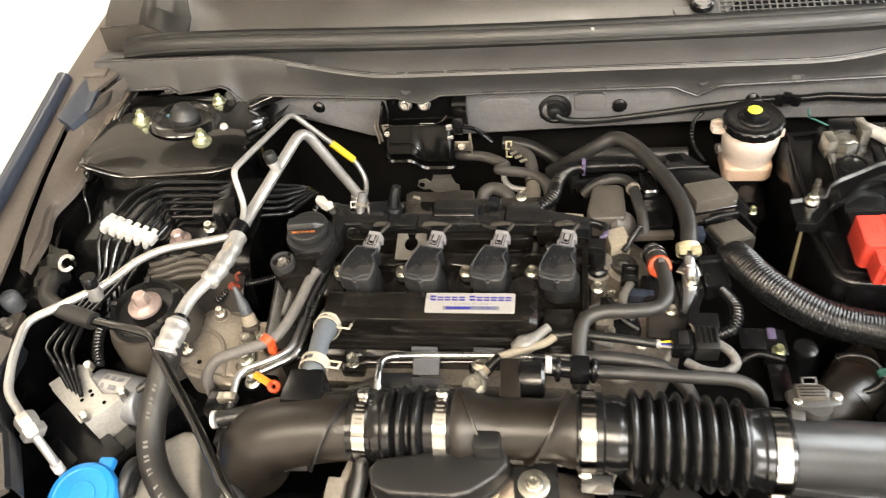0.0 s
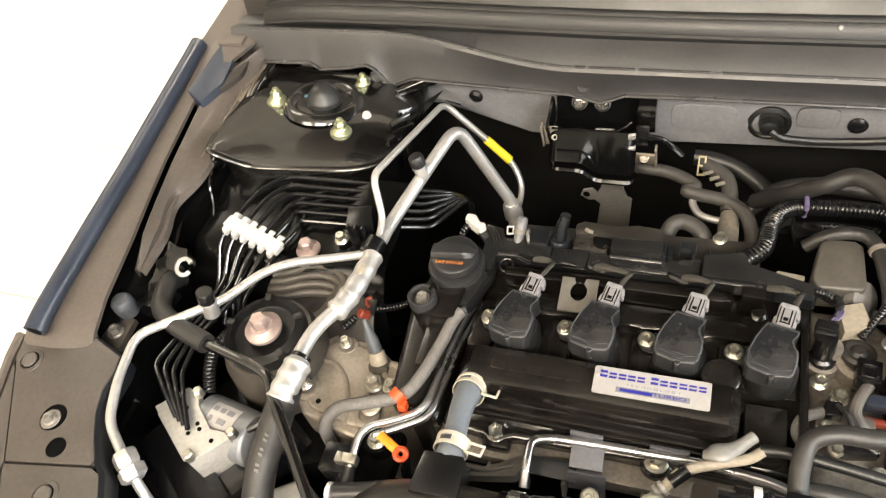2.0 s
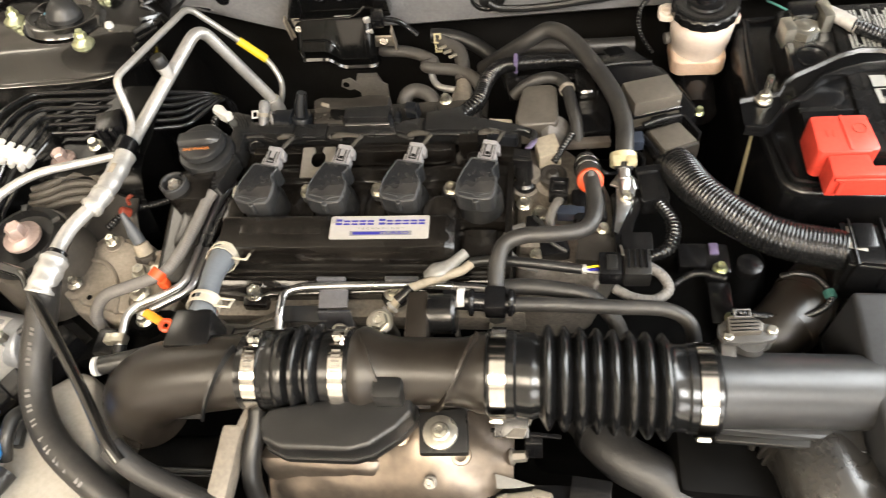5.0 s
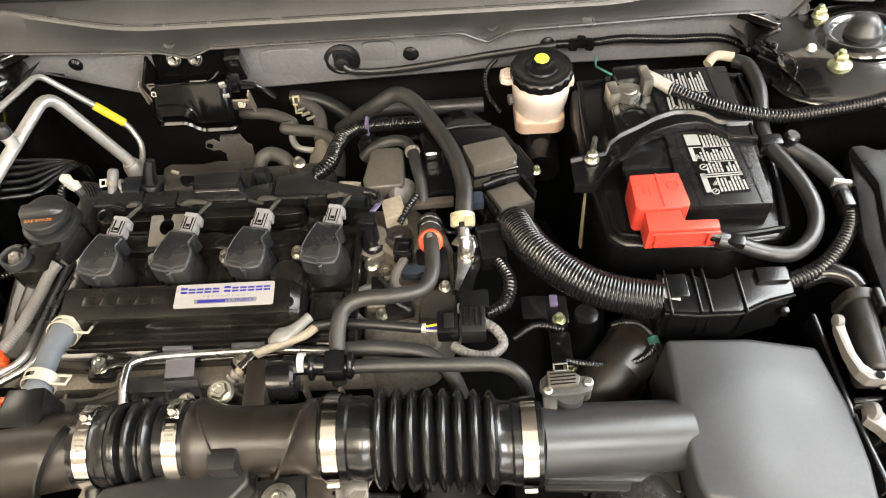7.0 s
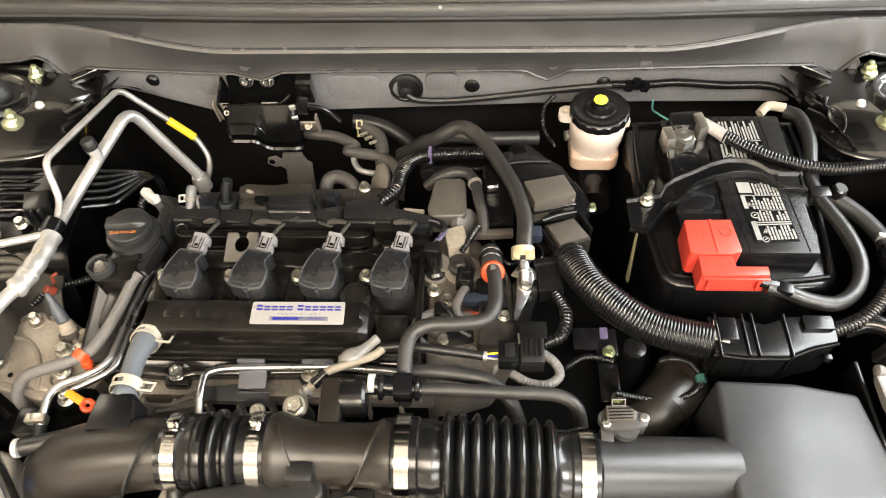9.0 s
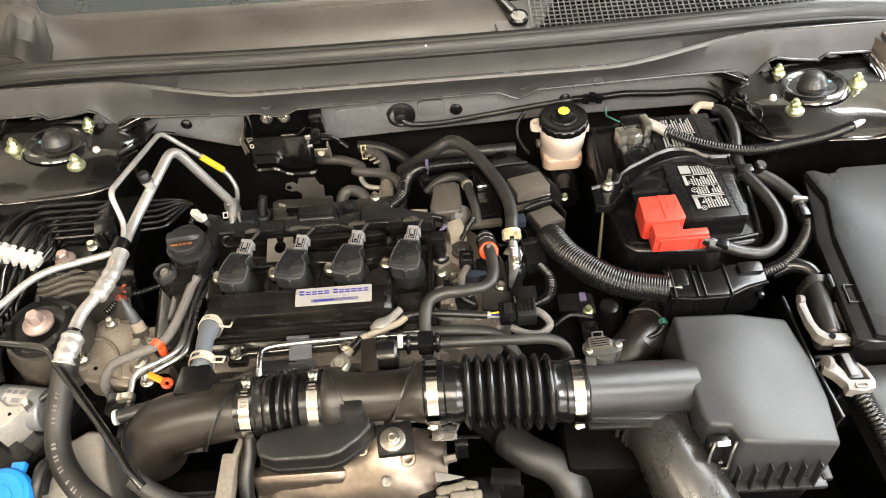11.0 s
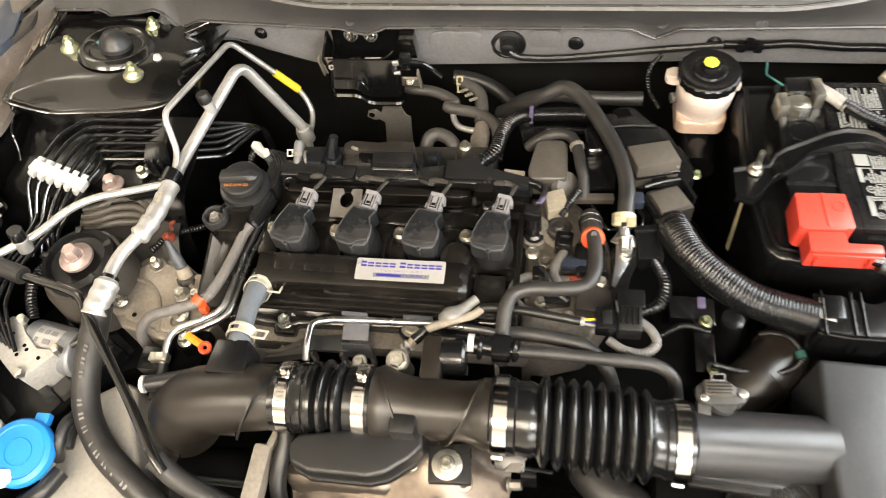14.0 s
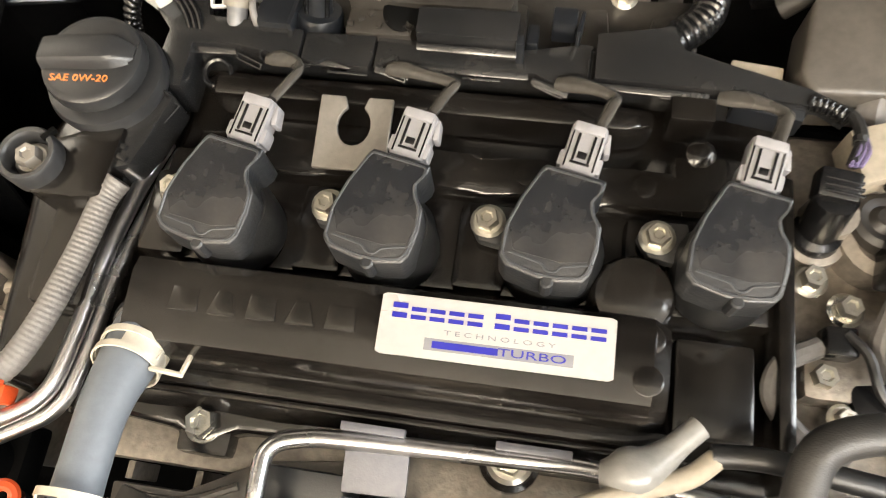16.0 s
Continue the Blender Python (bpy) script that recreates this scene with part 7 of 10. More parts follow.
part("scuff", box(B(), (-0.2600, 0.016, 0.8925), (0.006, 0.016, 0.0012), 0.0005, (0, 10, -8)), FOAM, al, "tan scuffed patch")
bm = tube(B(), [(-0.2645, 0.048, 0.880), (-0.2630, 0.066, 0.880)], 0.0125, 18)
box(bm, (-0.270, 0.060, 0.872), (0.016, 0.018, 0.022), 0.003)
part("clip", bm, BLACK, al, "black plastic pipe clip")
bm = tube(B(), [(-0.2850, -0.143, 0.891), (-0.2840, -0.136, 0.893), (-0.2825, -0.122, 0.894), (-0.2815, -0.108, 0.894), (-0.281, -0.101, 0.894)], 0.0150, 24, radius=lambda q: 0.0138 + 0.0006 * math.sin(q * 26) - 0.003 * max(0, q - 0.85) / 0.15)
part("crimp_collar", bm, PIPE, al, "dull crimped aluminium collar")
part("collar_seal", tube(B(), [(-0.2812, -0.1010, 0.894), (-0.2808, -0.0965, 0.8938)], 0.0108, 18), BLACK, al)
bm = tube(B(), [(-0.283, -0.130, 0.892), (-0.293, -0.156, 0.866), (-0.303, -0.190, 0.838), (-0.297, -0.230, 0.820), (-0.270, -0.268, 0.808), (-0.230, -0.298, 0.797), (-0.18, -0.33, 0.775)], 0.0155, 22)
hose = part("rubber_hose", bm, HOSE, al, "thick grey-black rubber hose")
bm = B()
path, _ = resample(smooth_path([(-0.293, -0.156, 0.866), (-0.303, -0.190, 0.838), (-0.297, -0.230, 0.820), (-0.270, -0.268, 0.808), (-0.230, -0.298, 0.797)]), 0.0052)
for i, p in enumerate(path[2:]):
    if i % 3 == 2 or i % 11 > 8:
        continue
    q = path[min(i + 3, len(path) - 1)] - path[i + 1]
    box(bm, p + Vector((0.0032, -0.0095, 0.0128)), (0.0056, 0.0030, 0.0008), 0, (38, -6, math.degrees(math.atan2(q.y, q.x)) + 90))
tagged(part("hose_print", bm, WRAP, hose, "pale row of print blocks"), kind="stuff")
part("valve_stem", lathe(B(), [(0.0075, -0.014), (0.0072, 0.0), (0.0085, 0.001), (0.0085, 0.004), (0.006, 0.005)], (-0.2400, 0.1665, 0.8985), (-0.16, 0.10, 1), 18), PIPE, al, "short bright valve neck")
part("valve_cap", lathe(B(), [(0.0088, 0), (0.0090, 0.002), (0.0086, 0.012), (0.0074, 0.0138), (0.004, 0.0140)], (-0.2406, 0.1670, 0.9020), (-0.16, 0.10, 1), 22), RUBBER, al, "grey-black service valve cap")
part("end_collar", lathe(B(), [(0.0125, 0), (0.0125, 0.018), (0.0105, 0.024)], (-0.160, 0.240, 0.742), (-0.1, 0.1, 1), 18), PIPE, al, "dull aluminium end collar")

ll = thing("liquid_line", "thin bright aluminium liquid line with a yellow mark", "refrigerant line", (-0.33, 0, 0.8))
bm = tube(B(), [(-0.262, 0.072, 0.880), (-0.264, 0.095, 0.886), (-0.2800, 0.128, 0.920), (-0.2525, 0.298, 0.882), (-0.200, 0.301, 0.815), (-0.172, 0.300, 0.781), (-0.158, 0.285, 0.757), (-0.156, 0.262, 0.748), (-0.157, 0.240, 0.750)], 0.0042, 12, bend=0.014)
part("upper_pipe", bm, PIPE, ll)
bm = tube(B(), [(-0.2045, 0.3007, 0.8205), (-0.1760, 0.3003, 0.7860)], 0.0060, 12)
part("yellow_mark", bm, YELLOW, ll, "yellow plastic sleeve")
bm = tube(B(), [(-0.266, 0.052, 0.876), (-0.285, 0.042, 0.880), (-0.345, 0.014, 0.892), (-0.372, -0.006, 0.893), (-0.398, -0.046, 0.893), (-0.440, -0.082, 0.896), (-0.472, -0.108, 0.898), (-0.462, -0.160, 0.898), (-0.446, -0.203, 0.896), (-0.425, -0.222, 0.889), (-0.404, -0.241, 0.880), (-0.388, -0.257, 0.850), (-0.386, -0.264, 0.810), (-0.386, -0.268, 0.77)], 0.0050, 14, bend=0.016)
part("lower_pipe", bm, PIPE, ll)
bm = lathe(B(), [(0.0105, 0), (0.0120, 0.003), (0.0120, 0.013), (0.0105, 0.016)], (-0.420, -0.2255, 0.8875), (0.70, -0.62, -0.38), 6)
lathe(bm, [(0.0090, 0.015), (0.0135, 0.018), (0.0135, 0.027), (0.0100, 0.030)], (-0.420, -0.2255, 0.8875), (0.70, -0.62, -0.38), 6)
part("union_nut", bm, PIPE, ll, "aluminium union nut")
bm = tube(B(), [(-0.3875, -0.2585, 0.845), (-0.3868, -0.2610, 0.834)], 0.0062, 12)
part("paper_tag", bm, WHITE, ll, "white paper tag")
bm = lathe(B(), [(0.0090, -0.018), (0.0090, 0.0), (0.0075, 0.001), (0.0075, 0.004)], (-0.409, -0.056, 0.900), (0.1, 0.2, 1), 18)
part("service_port", bm, PIPE, ll, "bright service port")
bm = lathe(B(), [(0.0095, 0), (0.0095, 0.012), (0.0085, 0.014)], (-0.4095, -0.0565, 0.903), (0.1, 0.2, 1), 18)
part("port_cap", bm, BLACK, ll, "black screw cap")

# purge hose and steel pipe
pg = thing("purge_pipe", "grey rubber hose joined to a thin glossy black steel pipe", "pipe", (-0.35, -0.1, 0.8))
bm = tube(B(), [(-0.492, -0.010, 0.862), (-0.487, -0.028, 0.880), (-0.472, -0.064, 0.888), (-0.445, -0.082, 0.889), (-0.395, -0.098, 0.887)], 0.0108, 18)
part("hose", bm, HOSE, pg)
bm = tube(B(), [(-0.400, -0.097, 0.887), (-0.340, -0.112, 0.892), (-0.302, -0.126, 0.900), (-0.290, -0.145, 0.896), (-0.215, -0.233, 0.880), (-0.172, -0.288, 0.872), (-0.16, -0.30, 0.865)], 0.0056, 14, bend=0.022)
part("steel_pipe", bm, PAINT, pg)
bm = tube(B(), [(-0.176, -0.286, 0.862), (-0.150, -0.302, 0.848), (-0.100, -0.320, 0.834), (-0.03, -0.342, 0.82), (0.02, -0.365, 0.80)], 0.0112, 18)
part("foam_sleeve", bm, HOSE, pg, "grey foam sleeve")
bm = tube(B(), [Vector((-0.4700, -0.0120, 0.892)) + Vector((math.cos(a) * 0.0095, math.sin(a) * 0.0085, math.sin(a) * 0.004)) for a in [0.6 + 5.2 * i / 16 for i in range(17)]], 0.0028, 8, flat=0.7)
part("spring_clip", bm, PIPE, pg, "bright spring clip")
rnd = random.Random(17)
rows = []
for k in range(11):
    y = 0.018 - 0.0085 * k
    w = 0.016 + 0.003 * math.sin(2.3 * k)
    x = -0.503 + 0.0012 * k
    rows.append([(x - w, y, 0.862), (x - w, y, 0.884 + rnd.uniform(-0.003, 0.003)), (x - w * 0.4, y + rnd.uniform(-0.003, 0.003), 0.891 + rnd.uniform(-0.005, 0.003)), (x + w * 0.3, y, 0.888 + rnd.uniform(-0.005, 0.004)), (x + w, y, 0.882 + rnd.uniform(-0.004, 0.004)), (x + w, y, 0.860)])
part("bracket_block", loft(B(), rows, close=True), CRUMPLE, pg, "crumpled gloss black bracket")

# brake lines up to the comb
bl = thing("brake_lines", "row of glossy black brake lines held by a white comb clip", "brake lines", (-0.4, 0.05, 0.8))
for i in range(6):
    f = i / 5
    x0, y0, z0 = -0.440 + 0.066 * f, 0.056 - 0.018 * f, 0.894 - 0.014 * f
    yy = 0.142 - 0.056 * f
    zz = 0.882 - 0.012 * f
    pts = [(-0.446 + 0.010 * i, -0.045, 0.842 - 0.004 * i), (-0.444 + 0.008 * i, y0 - 0.060, 0.856), (x0 - 0.008, y0 - 0.022, z0 - 0.006), (x0, y0, z0 + 0.002), (x0 + 0.012, (y0 + yy) / 2 + 0.008, z0 + 0.003), (x0 + 0.030 - 0.006 * i, yy, zz + 0.006), (-0.34 + 0.004 * i, yy + 0.010, zz - 0.004), (-0.295 + 0.004 * i, yy + 0.022, zz - 0.016), (-0.256 + 0.006 * i, yy + 0.034 + 0.002 * i, zz - 0.034), (-0.222 + 0.003 * i, yy + 0.054 + 0.011 * i, zz - 0.056), (-0.208, yy + 0.068 + 0.013 * i, zz - 0.080), (-0.203, yy + 0.074 + 0.012 * i, zz - 0.25)]
    part("line", tube(B(), pts, 0.0030, 10, bend=0.012), LINE, bl, "thin glossy black line")
for i in range(4):
    f = i / 3
    pts = [(-0.445 + 0.045 * f, 0.030, 0.862), (-0.430 + 0.03 * f, -0.010, 0.866), (-0.452 + 0.022 * f, -0.075, 0.860), (-0.462 + 0.03 * f, -0.120, 0.862 - 0.01 * f), (-0.428 + 0.020 * f, -0.150, 0.866 - 0.006 * f), (-0.412 + 0.02 * f, -0.168 - 0.01 * f, 0.850)]
    part("drop_line", tube(B(), pts, 0.0028, 10, bend=0.012), LINE, bl, "thin glossy black line")
bm = B()
box(bm, (-0.408, 0.046, 0.890), (0.078, 0.016, 0.010), 0.002, (0, 11, -15.5))
for i in range(6):
    f = (i + 0.5) / 6
    p = Vector((-0.445 + 0.074 * f, 0.056 - 0.020 * f, 0.898 - 0.014 * f))
    box(bm, p + Vector((0.002, 0.010, 0.0)), (0.0085, 0.013, 0.012), 0.003, (10, 11, -15.5), taper=0.6)
    box(bm, p + Vector((-0.003, -0.009, -0.001)), (0.0080, 0.012, 0.012), 0.003, (10, 11, -15.5), taper=0.6)
part("comb_clip", bm, WHITE, bl, "white plastic comb clip")

# wheelhouse shelf and the engine mount
sh = thing("wheelhouse_shelf", "gloss black pressed shelf in front of the strut tower", "body panel", (-0.38, 0.05, 0.6), kind="structure")
rows = []
for i in range(13):
    x = -0.505 + 0.255 * i / 12
    w = 0.003 * math.sin(i * 2.1)
    rows.append([(x, 0.165, 0.872), (x, 0.135, 0.870 + w), (x, 0.11, 0.866), (x, 0.085, 0.861 + w), (x, 0.058, 0.862), (x, 0.040, 0.856 + w), (x, 0.02, 0.835), (x, 0.005, 0.78), (x, -0.005, 0.6)])
part("shelf", loft(B(), rows, 0.002), SHELFM, sh)
bm = lathe(B(), [(0.0145, 0), (0.0145, 0.0025), (0.0105, 0.005), (0.0090, 0.006)], (-0.350, 0.055, 0.862), (0, 0, 1), 24)
lathe(bm, [(0.0085, 0.006), (0.0085, 0.015), (0.0065, 0.017)], (-0.350, 0.055, 0.862), (0, 0, 1), 6)
part("bolt", bm, PINK, sh, "pale pinkish washer bolt")
bm = hexbolt(B(), (-0.312, 0.072, 0.868), (0, -0.1, 1), 0.0085, 0.008)
part("bolt", bm, BOLT, sh, "bright bolt")
bm = B()
box(bm, (-0.290, 0.090, 0.876), (0.030, 0.030, 0.034), 0.003, (0, 0, 15))
for k in range(3):
    box(bm, (-0.298 + 0.009 * k, 0.074, 0.880), (0.004, 0.006, 0.026), 0.001)
part("plug_block", bm, BLACK, sh, "black plug block")

em = thing("engine_mount", "black rubber engine mount with a pale washer bolt", "engine mount", (-0.35, -0.06, 0.6))
bm = lathe(B(), [(0.046, -0.06), (0.046, -0.01), (0.044, 0.0), (0.036, 0.004), (0.034, -0.004), (0.030, -0.006)], (-0.353, -0.060, 0.866), (0, 0, 1), 40)
part("housing", bm, RUBBER, em, "round black rubber housing")
for k in range(5):
    a = 0.6 + 2 * math.pi * k / 5
    part("housing_notch", box(B(), (-0.353 + 0.040 * math.cos(a), -0.060 + 0.040 * math.sin(a), 0.868), (0.010, 0.007, 0.006), 0.001, (0, 0, math.degrees(a))), RUBBER, em)
bm = lathe(B(), [(0.0205, -0.002), (0.0205, 0.002), (0.014, 0.005), (0.012, 0.007)], (-0.353, -0.059, 0.868), (0, 0, 1), 30)
lathe(bm, [(0.0100, 0.006), (0.0100, 0.018), (0.008, 0.021)], (-0.353, -0.059, 0.868), (0, 0, 1), 6)
part("centre_bolt", bm, PINK, em, "pale copper-pink washer bolt")
bm = loft(B(), [[(-0.40 + 0.02 * k, 0.035, 0.838 + 0.006 * math.sin(k * 1.7)), (-0.395 + 0.02 * k, 0.0, 0.830 + 0.008 * math.sin(k * 1.3)), (-0.39 + 0.02 * k, -0.03, 0.812), (-0.39 + 0.02 * k, -0.10, 0.80)] for k in range(8)], 0.003)
part("bracket", bm, WEATHER, em, "dusty brown-black bracket")
for k in range(4):
    d = 0.008 * k
    pts = [(-0.388, 0.024 - d, 0.846 - 0.003 * k), (-0.366, 0.031 - d * 1.2, 0.848 - 0.003 * k), (-0.342, 0.041 - d * 1.3, 0.850 - 0.003 * k), (-0.312 - 0.2 * d, 0.040 - d * 1.1, 0.850 - 0.003 * k), (-0.295 - 0.6 * d, 0.024 - d * 0.5, 0.848 - 0.003 * k), (-0.303 - 0.5 * d, -0.002 - d * 0.2, 0.843 - 0.003 * k), (-0.314 - 0.6 * d, -0.022, 0.836)]
    part("contour_ridge", tube(B(), pts, 0.0048, 10), CASTDARK, em, "stepped casting ridge")
part("skirt", lathe(B(), [(0.060, -0.085), (0.056, -0.03), (0.050, -0.012)], (-0.353, -0.060, 0.866), (0, 0, 1), 36), CASTDARK, em, "dusty cast skirt")
bm = prism(B(), [(-0.400, -0.150), (-0.30, -0.165), (-0.24, -0.14), (-0.24, -0.02), (-0.30, 0.01), (-0.40, 0.01)], 0.62, 0.775, 0.008, 2)
part("frame_rail", bm, DARK, em)

# cast water pump / side engine bracket
sb = thing("side_engine_bracket", "large cast aluminium side bracket with round bosses", "engine bracket", (-0.24, -0.08, 0.7))
out = [(-0.312, -0.036), (-0.297, -0.021), (-0.275, -0.019), (-0.245, -0.026), (-0.225, -0.040), (-0.188, -0.062), (-0.178, -0.100), (-0.192, -0.140), (-0.245, -0.134), (-0.298, -0.122), (-0.318, -0.100), (-0.320, -0.066)]
part("plate", prism(B(), out, 0.73, 0.815, 0.005, 3), SIDECAST, sb, "rough cast aluminium plate")
inner = [(-0.252 + (x + 0.252) * 0.86, -0.080 + (y + 0.080) * 0.82) for x, y in out]
part("raised_face", prism(B(), inner, 0.812, 0.8195, 0.004, 3), SIDECAST, sb, "smooth raised cast face")
for x, y, r, z in ((-0.303, -0.092, 0.0170, 0.815), (-0.277, -0.036, 0.0125, 0.815), (-0.215, -0.058, 0.0120, 0.818), (-0.225, -0.112, 0.0150, 0.818)):
    part("boss", lathe(B(), [(r, -0.004), (r * 0.96, 0.004), (r * 0.80, 0.0052), (r * 0.55, 0.0048), (r * 0.45, 0.0020)], (x, y, z), (0, 0, 1), 28), SIDECAST, sb)
# Not cut through: a near-black dot paints the hole's shade.
part("hole", lathe(B(), [(0.0030, 0), (0.0030, 0.0006)], (-0.283, -0.107, 0.8194), (0, 0, 1), 12), DARK, sb)
part("rib", tube(B(), [(-0.298, -0.058, 0.8190), (-0.280, -0.062, 0.8200), (-0.262, -0.078, 0.8205), (-0.250, -0.104, 0.8195), (-0.246, -0.126, 0.818)], 0.0028, 8), SIDECAST, sb)
for x, y, r in ((-0.277, -0.036, 0.0072), (-0.228, -0.078, 0.0105), (-0.209, -0.078, 0.0085), (-0.222, -0.103, 0.0110), (-0.303, -0.092, 0.0085)):
    bm = hexbolt(B(), (x, y, 0.824), (0, 0, 1), r, 0.008)
    part("bolt", bm, BOLT, sb, "bright flange bolt")
part("switch_nut", lathe(B(), [(0.0125, 0), (0.0125, 0.008), (0.010, 0.009)], (-0.2300, -0.0560, 0.817), (-0.1, 0.45, 1), 6), CASTDARK, sb)
part("switch_base", lathe(B(), [(0.0095, 0), (0.0090, 0.012), (0.0075, 0.014)], (-0.2315, -0.0525, 0.824), (-0.25, 0.55, 1), 18), FOAM, sb, "cream switch base")
part("pressure_switch", lathe(B(), [(0.0072, 0), (0.0070, 0.014), (0.0050, 0.022), (0.0030, 0.036), (0.0022, 0.038)], (-0.2345, -0.0455, 0.8365), (-0.40, 0.60, 1), 16), STOPRUB, sb, "blue-grey pressure switch boot")
bm = tube(B(), [(-0.285, -0.022, 0.830), (-0.268, 0.005, 0.828), (-0.238, 0.030, 0.812), (-0.205, 0.062, 0.800), (-0.184, 0.092, 0.826), (-0.176, 0.108, 0.860), (-0.168, 0.114, 0.870)], 0.005, 10, ribs=(0.004, 0.001))
part("switch_loom", bm, CONDUIT, sb)
bm = B()
lathe(bm, [(0.0055, 0), (0.0055, 0.010), (0.004, 0.012)], (-0.2600, -0.004, 0.836), (-0.5, -0.3, 0.8), 14)
tube(bm, [(-0.2605, 0.004, 0.842), (-0.2650, 0.012, 0.842), (-0.2600, 0.016, 0.844)], 0.0022, 8)
part("red_plug", bm, DULLRED, sb, "dull red plug")

# brake control unit
ub = thing("brake_control_unit", "aluminium brake control block with a round motor on a black bracket", "brake unit", (-0.40, -0.17, 0.7))
R = Matrix.Translation((-0.397, -0.167, 0.817)) @ pose(0, 0, 0, 0, 0, -34)
blk = part("valve_block", prism(B(), [(-0.447, -0.160), (-0.420, -0.131), (-0.405, -0.136), (-0.398, -0.148), (-0.372, -0.170), (-0.353, -0.170), (-0.346, -0.176), (-0.376, -0.209)], 0.788, 0.845, 0.0016, 2), MACHINED, ub, "bright machined aluminium block")
part("port_ridge", box(B(), (-0.409, -0.183, 0.842), (0.070, 0.010, 0.004), 0.001, (0, 0, -36)), MACHINED, ub)
# Port openings are near-black dots that paint their inner shade.
for x, y in ((-0.421, -0.146), (-0.409, -0.154), (-0.414, -0.158), (-0.388, -0.168), (-0.383, -0.173), (-0.393, -0.180), (-0.398, -0.172), (-0.364, -0.182)):
    part("plug_hole", lathe(B(), [(0.0024, 0), (0.0024, 0.0010)], (x, y, 0.8447), (0, 0, 1), 10), DARK, blk)
for x, y in ((-0.402, -0.137), (-0.343, -0.171), (-0.376, -0.203)):
    part("line_nut", lathe(B(), [(0.0058, 0), (0.0058, 0.009), (0.004, 0.011)], (x, y, 0.845), (0, 0, 1), 6), BOLT, blk, "bright pipe nut")
bm = tube(B(), [(-0.400, -0.150, 0.812), (-0.392, -0.151, 0.812), (-0.352, -0.158, 0.812), (-0.338, -0.1605, 0.812), (-0.334, -0.161, 0.812)], 0.028, 36, radius=lambda q: 0.0285 - 0.004 * max(0, q - 0.8) / 0.2)
part("motor", bm, MOTORM, ub, "round grey motor can")
rows = []
for k in range(9):
    a = radians(58 + 62 * k / 8)
    d = Vector((0.15 * math.cos(a), math.cos(a), math.sin(a)))
    rows.append([Vector((-0.385, -0.1523, 0.812)) + d * 0.0290, Vector((-0.352, -0.158, 0.812)) + d * 0.0290])
lab = part("label", loft(B(), rows, 0.0004), LABEL, ub, "pale label round the motor")
for x, a0, w in ((-0.380, 75, 0.006), (-0.371, 75, 0.006), (-0.361, 75, 0.008), (-0.380, 98, 0.004), (-0.366, 98, 0.010)):
    a = radians(a0)
    part("label_print", box(B(), Vector((x, -0.1523 + (x + 0.385) * -0.173, 0.812)) + Vector((0.15 * math.cos(a), math.cos(a), math.sin(a))) * 0.0296, (w, 0.006, 0.0004), 0, (a0 - 90, 0, -10)), GREYINK, lab)
for c, size in (((0.012, -0.036, -0.034), (0.13, 0.05, 0.05)), ((0.060, 0.02, -0.040), (0.03, 0.11, 0.05)), ((0.0, 0.02, -0.06), (0.14, 0.13, 0.04)), ((0.020, -0.062, -0.016), (0.05, 0.020, 0.018))):
    bm = box(B(), c, size, 0.004)
    bmesh.ops.transform(bm, matrix=R, verts=bm.verts)
    part("bracket", bm, BLACK, ub, "black moulded bracket")
bm = tube(B(), [(-0.345, -0.165, 0.835), (-0.325, -0.150, 0.838), (-0.318, -0.125, 0.842), (-0.335, -0.095, 0.840), (-0.33, -0.06, 0.83)], 0.0042, 10)
part("motor_wire", bm, RUBBER, ub)
bm = tube(B(), [(-0.405, -0.045, 0.84), (-0.408, -0.080, 0.852), (-0.405, -0.105, 0.850), (-0.398, -0.13, 0.838)], 0.0075, 12, ribs=(0.004, 0.0012))
part("loom", bm, CONDUIT, ub)

# washer and coolant bottles
wb = thing("washer_bottle", "white washer bottle neck with a round blue cap", "washer bottle", (-0.37, -0.30, 0.7))
bm = lathe(B(), [(0.032, -0.002), (0.0365, 0.002), (0.038, 0.005), (0.038, 0.010), (0.0355, 0.014), (0.0300, 0.0160), (0.0285, 0.0145), (0.008, 0.0155)], (-0.352, -0.285, 0.818), (0.10, -0.15, 1), 40)
part("cap", bm, BLUE, wb, "bright blue snap cap")
part("cap_tab", box(B(), (-0.341, -0.247, 0.825), (0.018, 0.014, 0.010), 0.003), BLUE, wb)
part("cap_mark", torus(B(), (-0.3502, -0.2875, 0.8332), (0.10, -0.15, 1), 0.015, 0.0010, 32, 6), BLUE, wb, "faint moulded ring")
bm = lathe(B(), [(0.026, -0.06), (0.026, 0.0)], (-0.352, -0.283, 0.816), (0.1, -0.15, 1), 24)
prism(bm, [(-0.4555, -0.347), (-0.453, -0.337), (-0.445, -0.329), (-0.427, -0.319), (-0.406, -0.313), (-0.379, -0.311), (-0.352, -0.305), (-0.346, -0.318), (-0.362, -0.328), (-0.380, -0.333), (-0.402, -0.338), (-0.420, -0.350), (-0.430, -0.360), (-0.440, -0.3625), (-0.451, -0.357)], 0.843, 0.853, 0.003, 2)
for v in bm.verts:
    if v.co.z > 0.84 and v.co.x > -0.40:
        v.co.z -= 0.45 * (v.co.x + 0.40)
part("neck", bm, WHITE, wb, "white plastic neck and arm")
bm = lathe(B(), [(0.0105, 0), (0.0105, 0.003), (0.008, 0.005)], (-0.4400, -0.3460, 0.853), (0, 0, 1), 20)
part("clip", bm, STOPRUB, wb, "grey round clip")
